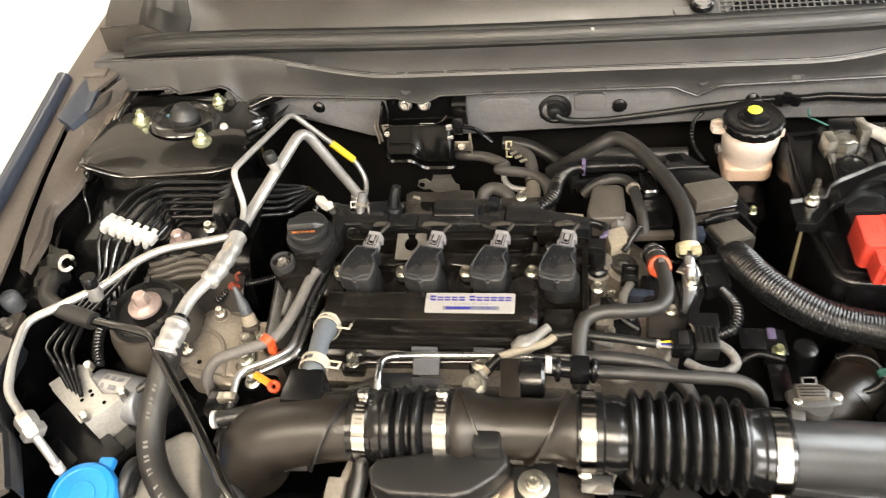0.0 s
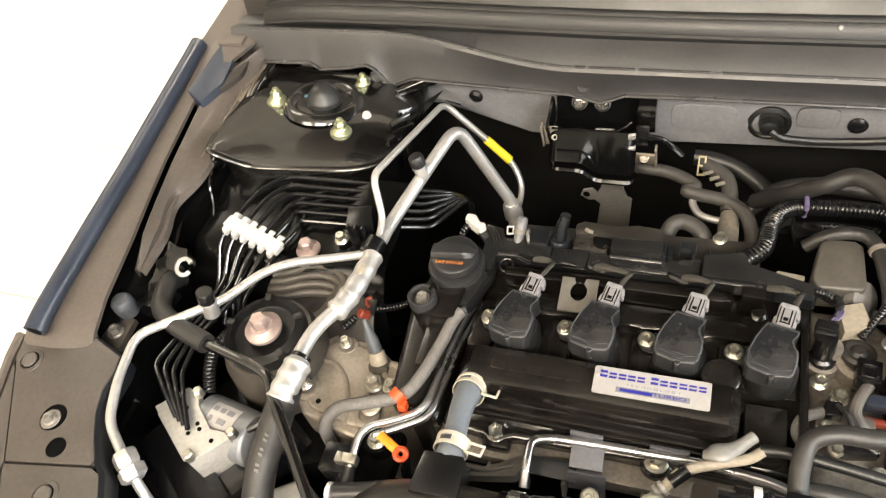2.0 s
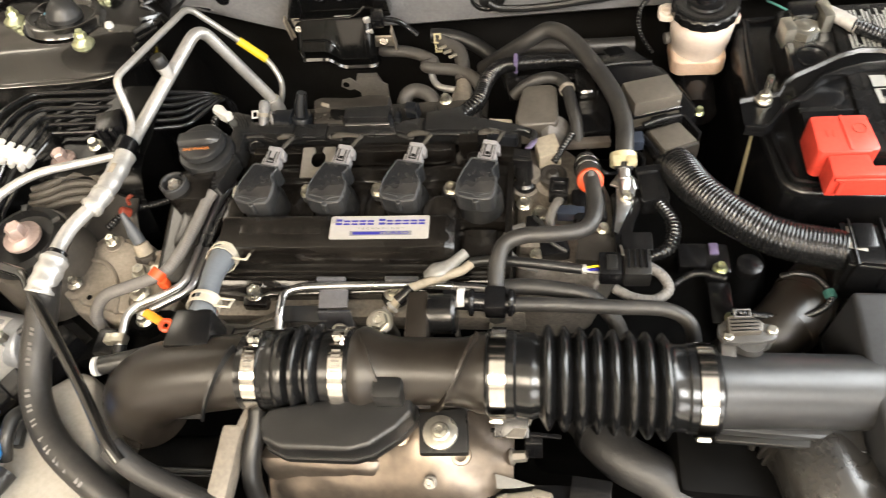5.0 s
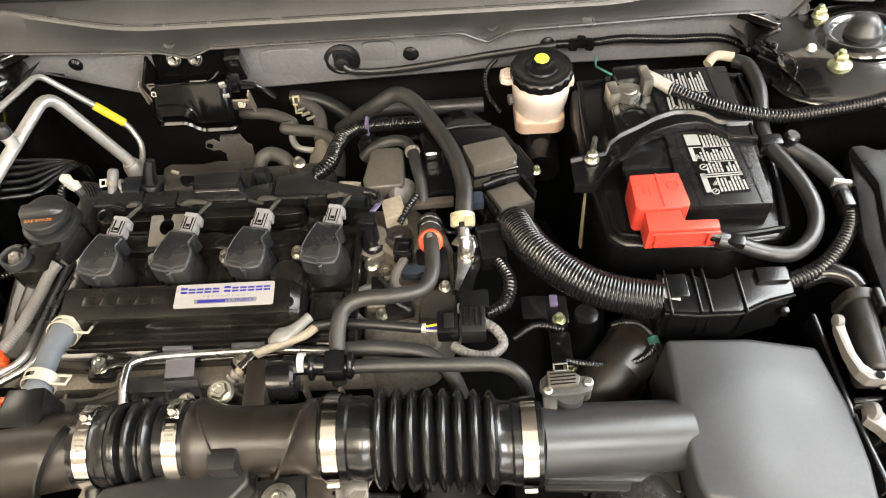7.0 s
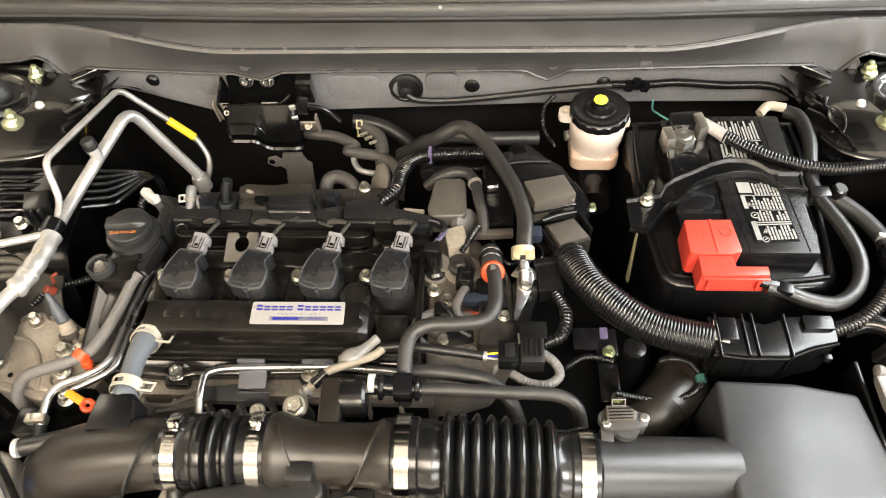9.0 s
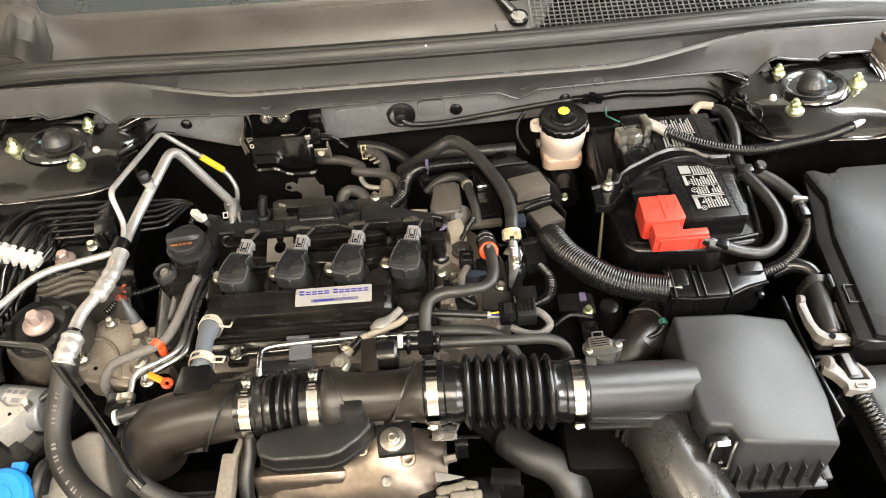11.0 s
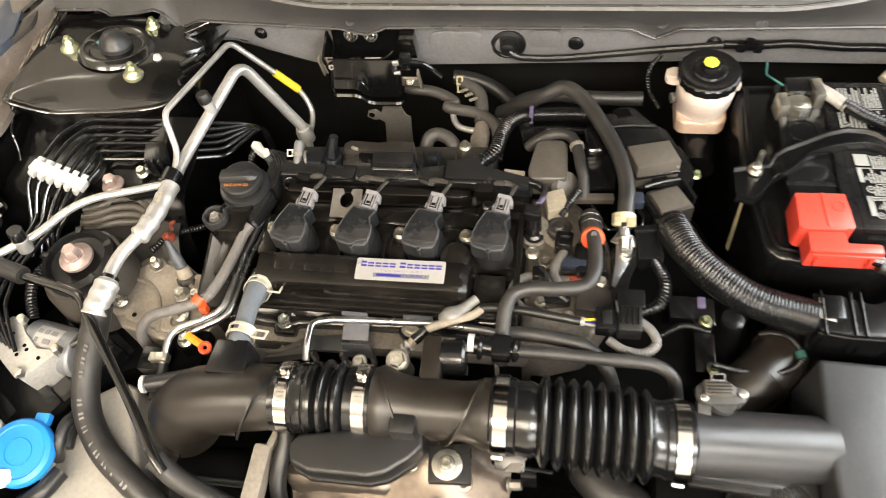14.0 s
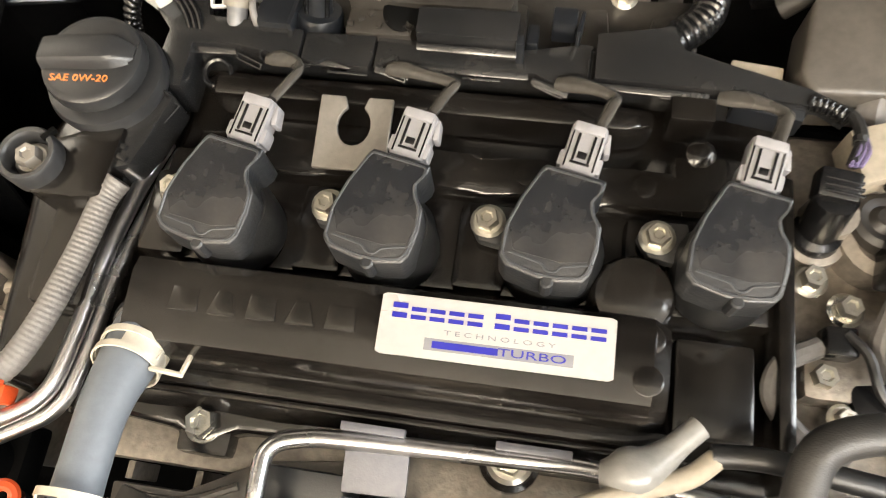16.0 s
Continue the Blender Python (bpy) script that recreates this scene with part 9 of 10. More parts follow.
# corrugated loom arching behind the rail
t = thing("engine_loom", "shiny corrugated wiring loom arching behind the engine", "wiring harness", (0.15, 0.15, 0.85))
bm = tube(B(), [(0.112, 0.112, 0.850), (0.124, 0.118, 0.858), (0.140, 0.136, 0.858), (0.146, 0.172, 0.850), (0.158, 0.199, 0.846), (0.182, 0.212, 0.842), (0.246, 0.218, 0.838), (0.262, 0.216, 0.836)], 0.0098, 16, ribs=(0.0042, 0.0013))
part("loom", bm, CONDUIT, t)
bm = B()
box(bm, (0.181, 0.213, 0.844), (0.005, 0.0208, 0.0208), 0.005)
part("tie", bm, PURPLE, t, "pale violet cable tie")
bm = tube(B(), [(0.17, 0.198, 0.825), (0.21, 0.20, 0.828), (0.255, 0.200, 0.826)], 0.006, 12, ribs=(0.004, 0.001))
part("branch", bm, CONDUIT, t)
bm = B()
box(bm, (0.185, 0.185, 0.828), (0.03, 0.02, 0.02), 0.003, (0, 0, 15))
part("clip", bm, BLACK, t)

# vacuum pump box and hose
t = thing("purge_valve", "dusty grey-brown moulded valve box beside the rail", "valve", (0.2, 0.12, 0.83))
bm = prism(B(), [(0.1850, 0.0930), (0.1835, 0.1000), (0.1905, 0.1420), (0.1980, 0.1480), (0.2230, 0.1490), (0.2300, 0.1430), (0.2315, 0.0940), (0.2280, 0.0880), (0.1900, 0.0860)], 0.838, 0.8690, 0.0035, 3)
part("box", bm, RELAYTOP, t)
bm = lathe(B(), [(0.019, 0), (0.019, 0.010), (0.016, 0.012)], (0.226, 0.092, 0.846), (0.6, -0.3, 0.5), 24)
part("disc", bm, WRAP, t)
bm = B()
prism(bm, [(0.2055, 0.0675), (0.2270, 0.0755), (0.2345, 0.0490), (0.2110, 0.0390)], 0.846, 0.8680, 0.0015, 2)
part("foam_pad", bm, FOAM, t, "cream foam pad")
bm = tube(B(), [(0.226, 0.040, 0.860), (0.236, 0.055, 0.868), (0.246, 0.070, 0.872)], 0.0044, 10, ribs=(0.0035, 0.0008))
part("loom", bm, CONDUIT, t)
vh = hose_thing("valve_hose", "dull brown-grey hose bent round the valve box", [(0.180, 0.150, 0.850), (0.1925, 0.1525, 0.862), (0.2060, 0.1540, 0.870), (0.2200, 0.1540, 0.8735), (0.2320, 0.1500, 0.8745), (0.2390, 0.1400, 0.8745), (0.2430, 0.1270, 0.8735), (0.2465, 0.1080, 0.871), (0.2505, 0.0930, 0.866), (0.252, 0.070, 0.855)], 0.0068, HOSE, k=8)
part("end_clip", band(B(), (0.2410, 0.1340, 0.8742), (0.3, -1, 0), 0.0076, 0.005, 0.0012, 24), BRACKM, vh, "thin metal hose clip")
t = thing("ignition_module", "black moulded control box with a dark plug", "module", (0.27, 0.12, 0.82))
bm = B()
box(bm, (0.268, 0.125, 0.838), (0.040, 0.055, 0.03), 0.003, (0, 0, 5))
box(bm, (0.270, 0.105, 0.852), (0.032, 0.036, 0.008), 0.002, (0, 0, 5))
part("case", bm, BLACK, t)
bm = B()
box(bm, (0.262, 0.070, 0.856), (0.050, 0.010, 0.010), 0.002, (0, 0, 3))
part("strap", bm, PANEL, t)

# engine computer sub-harness box
t = thing("relay_box", "dusty black relay box with a brown-grey lid and a stepped back", "relay box", (0.33, 0.12, 0.8))
part("upper_case", prism(B(), [(0.2990, 0.1215), (0.3115, 0.0885), (0.3610, 0.1020), (0.3480, 0.1330)], 0.855, 0.894, 0.0022, 2), RELAYTOP, t, "dusty brown-grey lid")
part("lid_band", prism(B(), [(0.2980, 0.1220), (0.3110, 0.0870), (0.3625, 0.1010), (0.3490, 0.1340)], 0.872, 0.8765, 0.0008, 1), BLACK, t, "black seam band")
part("back_lid", prism(B(), [(0.2770, 0.150), (0.2870, 0.194), (0.3080, 0.196), (0.3360, 0.162), (0.3490, 0.1345), (0.2985, 0.1230)], 0.84, 0.882, 0.003, 2, top=lambda x, y: 0.888 - 0.10 * (y - 0.12)), BLACK, t, "stepped black back lid")
# The recess is a raised near-black slab in place of shade.
part("recess", prism(B(), [(0.2830, 0.1880), (0.3010, 0.1910), (0.3070, 0.1790), (0.2900, 0.1740)], 0.880, 0.8835, 0.0006, 1, top=lambda x, y: 0.8892 - 0.10 * (y - 0.12)), DARK, t, "near-black slab for the shade in a recess")
part("step_edge", tube(B(), [(0.2790, 0.156, 0.8865), (0.300, 0.160, 0.8860), (0.334, 0.161, 0.8858)], 0.0013, 6), SATIN, t)
part("case", prism(B(), [(0.276, 0.205), (0.286, 0.140), (0.304, 0.086), (0.368, 0.090), (0.384, 0.110), (0.352, 0.18), (0.31, 0.208)], 0.78, 0.858, 0.004, 2), BLACK, t)
part("wing", prism(B(), [(0.352, 0.140), (0.364, 0.108), (0.388, 0.116), (0.366, 0.160)], 0.846, 0.853, 0.0015, 1), BLACK, t, "bolted side wing")
part("bolt", hexbolt(B(), (0.3840, 0.1120, 0.854), (0.1, 0, 1), 0.0058, 0.006), ZINC, t, "small zinc bolt")
part("lock", frame_ring(B(), (0.3395, 0.0915, 0.866), 0.018, 0.010, 0.0018, 0.006, (70, 0, 16)), BLACK, t, "square lid catch")
part("dot", lathe(B(), [(0.0014, 0), (0.0012, 0.0006)], (0.3575, 0.0990, 0.886), (0.2, -0.95, 0.1), 8), PALE, t)
part("plug", prism(B(), [(0.323, 0.074), (0.340, 0.039), (0.378, 0.054), (0.359, 0.086)], 0.82, 0.870, 0.003, 2), WEATHER, t, "large dusty black plug")
part("plug_cap", prism(B(), [(0.3265, 0.0695), (0.3400, 0.0425), (0.3740, 0.0555), (0.3575, 0.0815)], 0.868, 0.8735, 0.0015, 2), RELAYTOP, t, "scuffed plug cover")
part("plug_lock", tube(B(), [(0.321, 0.077, 0.874), (0.340, 0.0845, 0.875), (0.361, 0.0905, 0.874)], 0.0032, 10), BLACK, t, "plug locking bar")
for x, y, rz in ((0.372, 0.082, -62), (0.327, 0.056, -62)):
    part("plug_rail", box(B(), (x, y, 0.862), (0.030, 0.004, 0.016), 0.001, (0, 0, rz)), BLACK, t)
boxes("case_rib", (((0.300, 0.170, 0.864), (0.004, 0.06, 0.006), 0.001, (0, 0, 14)), ((0.352, 0.140, 0.866), (0.020, 0.010, 0.010), 0.001, (0, 0, -40))), BLACK, t)

# bracket with bolt and small plug between head and loom
t = thing("hose_bracket", "black steel bracket with a bright bolt", "bracket", (0.3, -0.02, 0.8))
bm = prism(B(), [(0.284, 0.000), (0.300, 0.018), (0.316, 0.012), (0.314, -0.015), (0.306, -0.035), (0.300, -0.080), (0.286, -0.078)], 0.848, 0.853, 0.001, 1)
part("plate", bm, BLACK, t)
bm = hexbolt(B(), (0.300, -0.008, 0.855), (0.1, -0.3, 1), 0.0088, 0.008)
part("bolt", bm, CHROME, t, "bright bolt")
bm = tube(B(), [(0.292, 0.008, 0.868), (0.306, 0.012, 0.866), (0.310, 0.000, 0.862)], 0.003, 8)
part("spring_clip", bm, CHROME, t)
bm = B()
box(bm, (0.326, 0.008, 0.850), (0.028, 0.044, 0.026), 0.003, (0, 0, 8))
box(bm, (0.324, 0.026, 0.858), (0.030, 0.008, 0.016), 0.002, (0, 0, 8))
part("plug", bm, BLACK, t)
bm = tube(B(), [(0.332, -0.008, 0.852), (0.343, -0.040, 0.858), (0.337, -0.068, 0.858), (0.316, -0.079, 0.856)], 0.0074, 14, ribs=(0.0042, 0.0014))
part("loom", bm, CONDUIT, t)
bm = B()
box(bm, (0.305, -0.070, 0.862), (0.030, 0.022, 0.022), 0.003)
part("relay", bm, BLACK, t)

# solenoid plugs on the casting
t = thing("solenoid_plug", "small dark plug with a grey lead on the end housing", "connector", (0.23, 0.0, 0.84))
part("plug", box(B(), (0.231, 0.004, 0.858), (0.020, 0.022, 0.018), 0.002, (0, 0, -6)), BLACK, t)
part("plug_window", frame_ring(B(), (0.231, 0.002, 0.8675), 0.014, 0.014, 0.002, 0.003, (0, 0, -6)), BLACK, t)
part("small_plug", box(B(), (0.204, -0.034, 0.850), (0.014, 0.014, 0.014), 0.002), BLACK, t)
bm = tube(B(), [(0.232, -0.006, 0.856), (0.224, -0.022, 0.856), (0.222, -0.036, 0.852), (0.234, -0.050, 0.846)], 0.005, 10)
tube(bm, [(0.196, -0.036, 0.850), (0.180, -0.046, 0.850), (0.176, -0.062, 0.848), (0.190, -0.078, 0.846), (0.21, -0.082, 0.842)], 0.005, 10)
part("lead", bm, WRAP, t, "grey sleeved lead")
bm = B()
box(bm, (0.244, -0.032, 0.838), (0.034, 0.006, 0.008), 0.002, (0, 0, -3))
part("red_seal", bm, DULLRED, t, "dull red moulding")

# big inline connector with loop
t = thing("inline_connector", "black multi-pin inline connector with a grey-brown loop of wire", "connector", (0.29, -0.1, 0.84))
part("male_half", box(B(), (0.278, -0.1005, 0.872), (0.022, 0.026, 0.020), 0.0035), BLACK, t)
part("female_half", box(B(), (0.3025, -0.1005, 0.873), (0.025, 0.029, 0.023), 0.0028), SATIN, t)
for k in range(4):
    part("latch_rib", box(B(), (0.294 + 0.0055 * k, -0.098, 0.8855), (0.0022, 0.020, 0.003), 0.0006), BLACK, t)
part("latch", box(B(), (0.279, -0.100, 0.8828), (0.010, 0.016, 0.003), 0.001), SATIN, t)
part("wire_tie", tube(B(), [(0.289, -0.075, 0.872), (0.2885, -0.086, 0.884), (0.289, -0.095, 0.887)], 0.0011, 6), BOLT, t, "thin steel tie")
for k, m in enumerate((YELLOW, INK, LABEL)):
    part("wire", tube(B(), [(0.255, -0.101 - 0.002 * k, 0.8735), (0.268, -0.099 - 0.004 * k, 0.874)], 0.0013, 6), m, t, "thin coloured wire")
bm = tube(B(), [(0.312, -0.094, 0.868), (0.326, -0.106, 0.868), (0.331, -0.120, 0.866), (0.318, -0.131, 0.866), (0.298, -0.129, 0.866), (0.282, -0.118, 0.864)], 0.0052, 12, ribs=(0.0035, 0.0005))
part("wire_loop", bm, WRAP, t, "grey-brown sleeved loop")
bm = tube(B(), [(0.249, -0.1025, 0.8735), (0.256, -0.1025, 0.8735)], 0.0048, 10)
part("wire_wrap", bm, PALEPLASTIC, t)
hose_thing("lower_vent_hose", "matt black vent hose below the connector", [(0.170, -0.121, 0.870), (0.200, -0.121, 0.872), (0.229, -0.124, 0.872), (0.258, -0.130, 0.870), (0.280, -0.148, 0.86), (0.29, -0.165, 0.84)], 0.0078)
t = hose_thing("purge_hose", "straight matt black purge hose in front of the bellows", [(0.185, -0.147, 0.884), (0.22, -0.147, 0.884), (0.283, -0.148, 0.882), (0.325, -0.149, 0.880), (0.345, -0.158, 0.872), (0.352, -0.172, 0.85)], 0.0068)
bm = tube(B(), [(0.124, -0.146, 0.892), (0.150, -0.147, 0.890), (0.190, -0.148, 0.886)], 0.0090, 16)
for x in (0.150, 0.186):
    torus(bm, (x, -0.1475, 0.888), (1, 0, -0.06), 0.010, 0.003, 20, 8)
box(bm, (0.172, -0.147, 0.888), (0.020, 0.024, 0.020), 0.003)
part("check_valve", bm, BLACK, t, "black check valve")
bm = tube(B(), [(0.138, -0.1455, 0.893), (0.144, -0.1455, 0.893)], 0.0098, 16)
part("white_ring", bm, WHITE, t, "white ring")

# solenoid valve with purple clip beside the gearbox
t = thing("gearbox_sensor", "black sensor stack with a purple clip on the gearbox", "sensor", (0.38, -0.04, 0.7))
bm = B()
box(bm, (0.372, -0.036, 0.785), (0.030, 0.030, 0.020), 0.003)
box(bm, (0.396, -0.040, 0.782), (0.026, 0.036, 0.026), 0.003)
box(bm, (0.398, -0.085, 0.77), (0.024, 0.05, 0.02), 0.003)
part("body", bm, BLACK, t)
bm = B()
box(bm, (0.3935, -0.030, 0.7965), (0.009, 0.014, 0.004), 0.001)
part("purple_clip", bm, PURPLE, t, "purple locking clip")
for x, y in ((0.397, -0.055), (0.404, -0.108)):
    bm = hexbolt(B(), (x, y, 0.797 - 0.1 * (y < -0.1) * 0.1), (0, 0, 1), 0.0075, 0.007)
    part("bolt", bm, ZINC, t)
bm = tube(B(), [(0.345, -0.078, 0.80), (0.37, -0.066, 0.806), (0.40, -0.068, 0.80)], 0.0045, 10, ribs=(0.0035, 0.0008))
part("loom", bm, CONDUIT, t)
bm = lathe(B(), [(0.014, 0), (0.013, 0.010), (0.007, 0.012)], (0.428, -0.048, 0.785), (0, 0, 1), 20)
part("stud", bm, BLACK, t)
t = thing("gearbox", "gearbox housing below the battery, bay shade in its near-black colour", "gearbox", (0.33, -0.05, 0.4))
# Housing coloured near-black for the shade below the battery.
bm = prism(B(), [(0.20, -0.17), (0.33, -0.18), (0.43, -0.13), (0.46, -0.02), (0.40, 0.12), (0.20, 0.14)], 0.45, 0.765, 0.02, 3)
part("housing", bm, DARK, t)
bm = tube(B(), [(0.40, -0.155, 0.775), (0.44, -0.13, 0.80), (0.475, -0.09, 0.80), (0.50, -0.06, 0.78)], 0.030, 20)
part("vent_duct", bm, ELBOWM, t, "brown-black duct")
for p, q in (((0.448, -0.124, 0.800), (0.454, -0.118, 0.800)), ((0.470, -0.096, 0.800), (0.474, -0.091, 0.800))):
    part("duct_bead", tube(B(), [p, q], 0.0318, 24), ELBOWM, t)
t = thing("ground_lead", "thin ribbed lead looping by the filter box", "cable", (0.44, -0.11, 0.8))
bm = tube(B(), [(0.395, -0.118, 0.822), (0.420, -0.124, 0.824), (0.450, -0.126, 0.826), (0.474, -0.120, 0.828), (0.486, -0.106, 0.830), (0.478, -0.086, 0.830), (0.461, -0.078, 0.826), (0.45, -0.075, 0.815)], 0.0042, 10, ribs=(0.0032, 0.0007))
part("lead", bm, CONDUIT, t)
bm = tube(B(), [(0.4865, -0.108, 0.830), (0.485, -0.100, 0.830)], 0.0055, 10)
part("teal_tape", bm, TEAL, t, "teal tape")

# black control module on the firewall
cm = thing("control_module", "glossy black control module bolted to the firewall", "control module", (-0.06, 0.31, 0.78))
rows = []
for i in range(25):
    x = -0.114 + 0.106 * i / 24
    k = min(1, max(0, (x + 0.078) / 0.026))
    k = k * k * (3 - 2 * k)
    e = 0.006 * (max(0, abs(i - 12) - 10) / 2) ** 2
    zl = 0.822 - 0.015 * k
    rows.append([(x, 0.340, 0.876 - e), (x, 0.337, 0.874 - e), (x, 0.334, 0.846), (x, 0.330, 0.840), (x, 0.306 + e, 0.840), (x, 0.298 + e, 0.850), (x, 0.296 + e, 0.8555), (x, 0.2935 + e, 0.856), (x, 0.2915 + e, 0.853), (x, 0.272 + e, zl + 0.003), (x, 0.2700 + e, zl), (x, 0.2705 + e, zl - 0.003), (x, 0.272 + e, zl - 0.013), (x, 0.2690 + e, zl - 0.016), (x, 0.2695 + e, zl - 0.019), (x, 0.30, zl - 0.026)])
part("tray", loft(B(), rows, 0.002), MODBLK, cm, "glossy black pressed tray")
for name, pts, r in (("tray_ridge", ((-0.1040, 0.2770, 0.8350), (-0.0720, 0.2770, 0.8345), (-0.0640, 0.2762, 0.8280), (-0.0560, 0.2745, 0.8110), (-0.0500, 0.2735, 0.8065), (-0.0200, 0.2735, 0.8068)), 0.0016), ("tray_rim", ((-0.1120, 0.2915, 0.8580), (-0.0800, 0.2910, 0.8585), (-0.0345, 0.2910, 0.8595), (-0.0240, 0.2925, 0.8640), (-0.0150, 0.2960, 0.8720)), 0.0013)):
    part(name, tube(B(), pts, r, 8, bend=0.006), PAINT, cm, "bright-edged glossy ridge")
for z in (0.8560, 0.8350):
    part("white_lug", box(B(), (-0.0135, 0.2880, z), (0.009, 0.004, 0.013), 0.002, (25, 0, 12)), LABEL, cm, "small pale lug")
part("side_plate", box(B(), (-0.117, 0.314, 0.848), (0.004, 0.046, 0.048), 0.0015, (18, 0, 0)), PAINT, cm)
part("right_bracket", box(B(), (0.000, 0.327, 0.856), (0.022, 0.020, 0.044), 0.003, (12, 0, 0)), PAINT, cm, "gloss black upright bracket")
for x, z in ((-0.085, 0.864), (-0.056, 0.8635)):
    part("washer", lathe(B(), [(0.0100, 0), (0.0100, 0.0015), (0.008, 0.002)], (x, 0.336, z), (0, -0.9, 0.35), 24), ZINCSTEEL, cm)
    part("bolt", hexbolt(B(), (x, 0.3345, z), (0, -0.9, 0.35), 0.0085, 0.007), CHROME, cm, "bright bolt")
part("tab", box(B(), (-0.1140, 0.2965, 0.8410), (0.018, 0.003, 0.036), 0.0008, (10, 0, 0)), TABM, cm, "tan plated steel tab")
part("tab_edge", box(B(), (-0.1255, 0.2970, 0.8410), (0.0025, 0.010, 0.038), 0.0006, (10, 0, 0)), TABM, cm)
part("tab", box(B(), (0.0000, 0.2960, 0.8130), (0.028, 0.003, 0.026), 0.001, (20, 0, 0)), TABM, cm, "tan plated steel tab")
part("tab_upright", box(B(), (0.0150, 0.2960, 0.8170), (0.0025, 0.010, 0.040), 0.0005, (12, 0, 0)), TABM, cm)
for x, y, z in ((-0.1085, 0.2935, 0.8420), (0.0015, 0.2930, 0.8160)):
    part("nut", hexbolt(B(), (x, y, z), (0, -0.8, 0.6), 0.0068, 0.006), CHROME, cm)
bm = B()
box(bm, (-0.047, 0.2955, 0.8572), (0.022, 0.006, 0.0016), 0.0004, (-20, 0, 0))
part("pale_label", bm, LABEL, cm)
part("plug", box(B(), (-0.003, 0.302, 0.846), (0.016, 0.020, 0.018), 0.0025, (15, 0, 0)), BLACK, cm)
part("plug_lead", tube(B(), [(0.004, 0.302, 0.845), (0.020, 0.306, 0.838), (0.032, 0.308, 0.826), (0.046, 0.304, 0.814)], 0.0036, 10), CONDUIT, cm)
part("tray_lug", box(B(), (-0.0135, 0.292, 0.836), (0.008, 0.004, 0.010), 0.001, (30, 0, 0)), LABEL, cm)
for k in range(3):
    part("hose_mark", box(B(), (0.079 + 0.0075 * k, 0.292 - 0.0075 * k, 0.801 - 0.001 * k), (0.012, 0.0045, 0.003), 0.001, (0, 0, 28)), TERMM, cm, "pale banded mark")
for z in (0.798, 0.782):
    part("hose_spring_clip", frame_ring(B(), (0.0700, 0.314, z), 0.010, 0.014, 0.0024, 0.003, (62, 0, 0)), BRASS, cm, "brass-yellow spring clip")

# heat shield and turbo behind the rail
ts = thing("turbo_heat_shield", "dull grey steel shield behind the engine", "heat shield", (-0.06, 0.28, 0.6))
bm = prism(B(), [(-0.0565, 0.733), (-0.0269, 0.7355), (-0.0217, 0.7191), (-0.0149, 0.714), (-0.0200, 0.640), (-0.0650, 0.640), (-0.0578, 0.7005), (-0.0654, 0.7081), (-0.0741, 0.7063), (-0.0848, 0.7141), (-0.0813, 0.7255), (-0.0688, 0.7292), (-0.0614, 0.7218)], -0.0015, 0.0015, 0.0006, 2, Matrix.Translation((0, 0.315, 0)) @ pose(0, 0, 0, 90, 0, 0))
part("shield", bm, BROWNSTEEL, ts, "upright grey steel plate with a lug")
part("fold", box(B(), (-0.0415, 0.3135, 0.7350), (0.0300, 0.0080, 0.0030), 0.001), BROWNSTEEL, ts)
# Shade of the lug's hole as a near-black disc.
part("lug_hole", lathe(B(), [(0.0048, 0), (0.0048, 0.0008)], (-0.0765, 0.3132, 0.7185), (0, -1, 0), 16), DARK, ts)
bm = B()
lathe(bm, [(0.05, -0.04), (0.055, 0.0), (0.05, 0.04)], (0.03, 0.22, 0.64), (1, 0, 0), 24)
box(bm, (-0.10, 0.20, 0.66), (0.16, 0.10, 0.06), 0.01)
part("housing", bm, DARK, ts)
bm = prism(B(), [(-0.12, 0.105), (0.14, 0.115), (0.14, 0.16), (-0.12, 0.15)], 0.78, 0.838, 0.004, 2)
part("rear_rail", bm, WEATHER, ts, "dusty brown-black rear casting")
for k in range(6):
    part("casting_lug", box(B(), (-0.10 + 0.045 * k, 0.128, 0.842), (0.020, 0.026, 0.014), 0.003, (0, 0, 7 * (k % 3))), WEATHER, ts)
for x, y, z in ((0.098, 0.158, 0.838),):
    part("bolt", hexbolt(B(), (x, y, z), (0, -0.1, 1), 0.0075, 0.007), BOLT, ts, "bright bolt")

# ---- front of the engine ----
tb = thing("exhaust_heat_shield", "pressed bright steel heat shield at the front of the engine", "heat shield", (0.08, -0.27, 0.6))
rows = []
for i in range(25):
    x = -0.048 + 0.236 * i / 24
    d = math.exp(-((x - 0.115) / 0.045) ** 2)
    v = 0.5 + 0.5 * math.cos((x + 0.048) * 40)
    e = 0.022 * (abs(i - 12) / 12) ** 4
    rows.append([(x, -0.205, 0.78 - e), (x, -0.225, 0.808 + 0.022 * d - e), (x, -0.250, 0.818 + 0.026 * d + 0.002 * v - e), (x, -0.275, 0.816 + 0.022 * d - 0.002 * v - e), (x, -0.296, 0.800 + 0.016 * d - e), (x, -0.312, 0.772 + 0.010 * d - e), (x, -0.322, 0.72), (x, -0.327, 0.60)])
part("shield", loft(B(), rows, 0.002), STEELCAST, tb, "domed brown-grey steel pressing")
rows = []
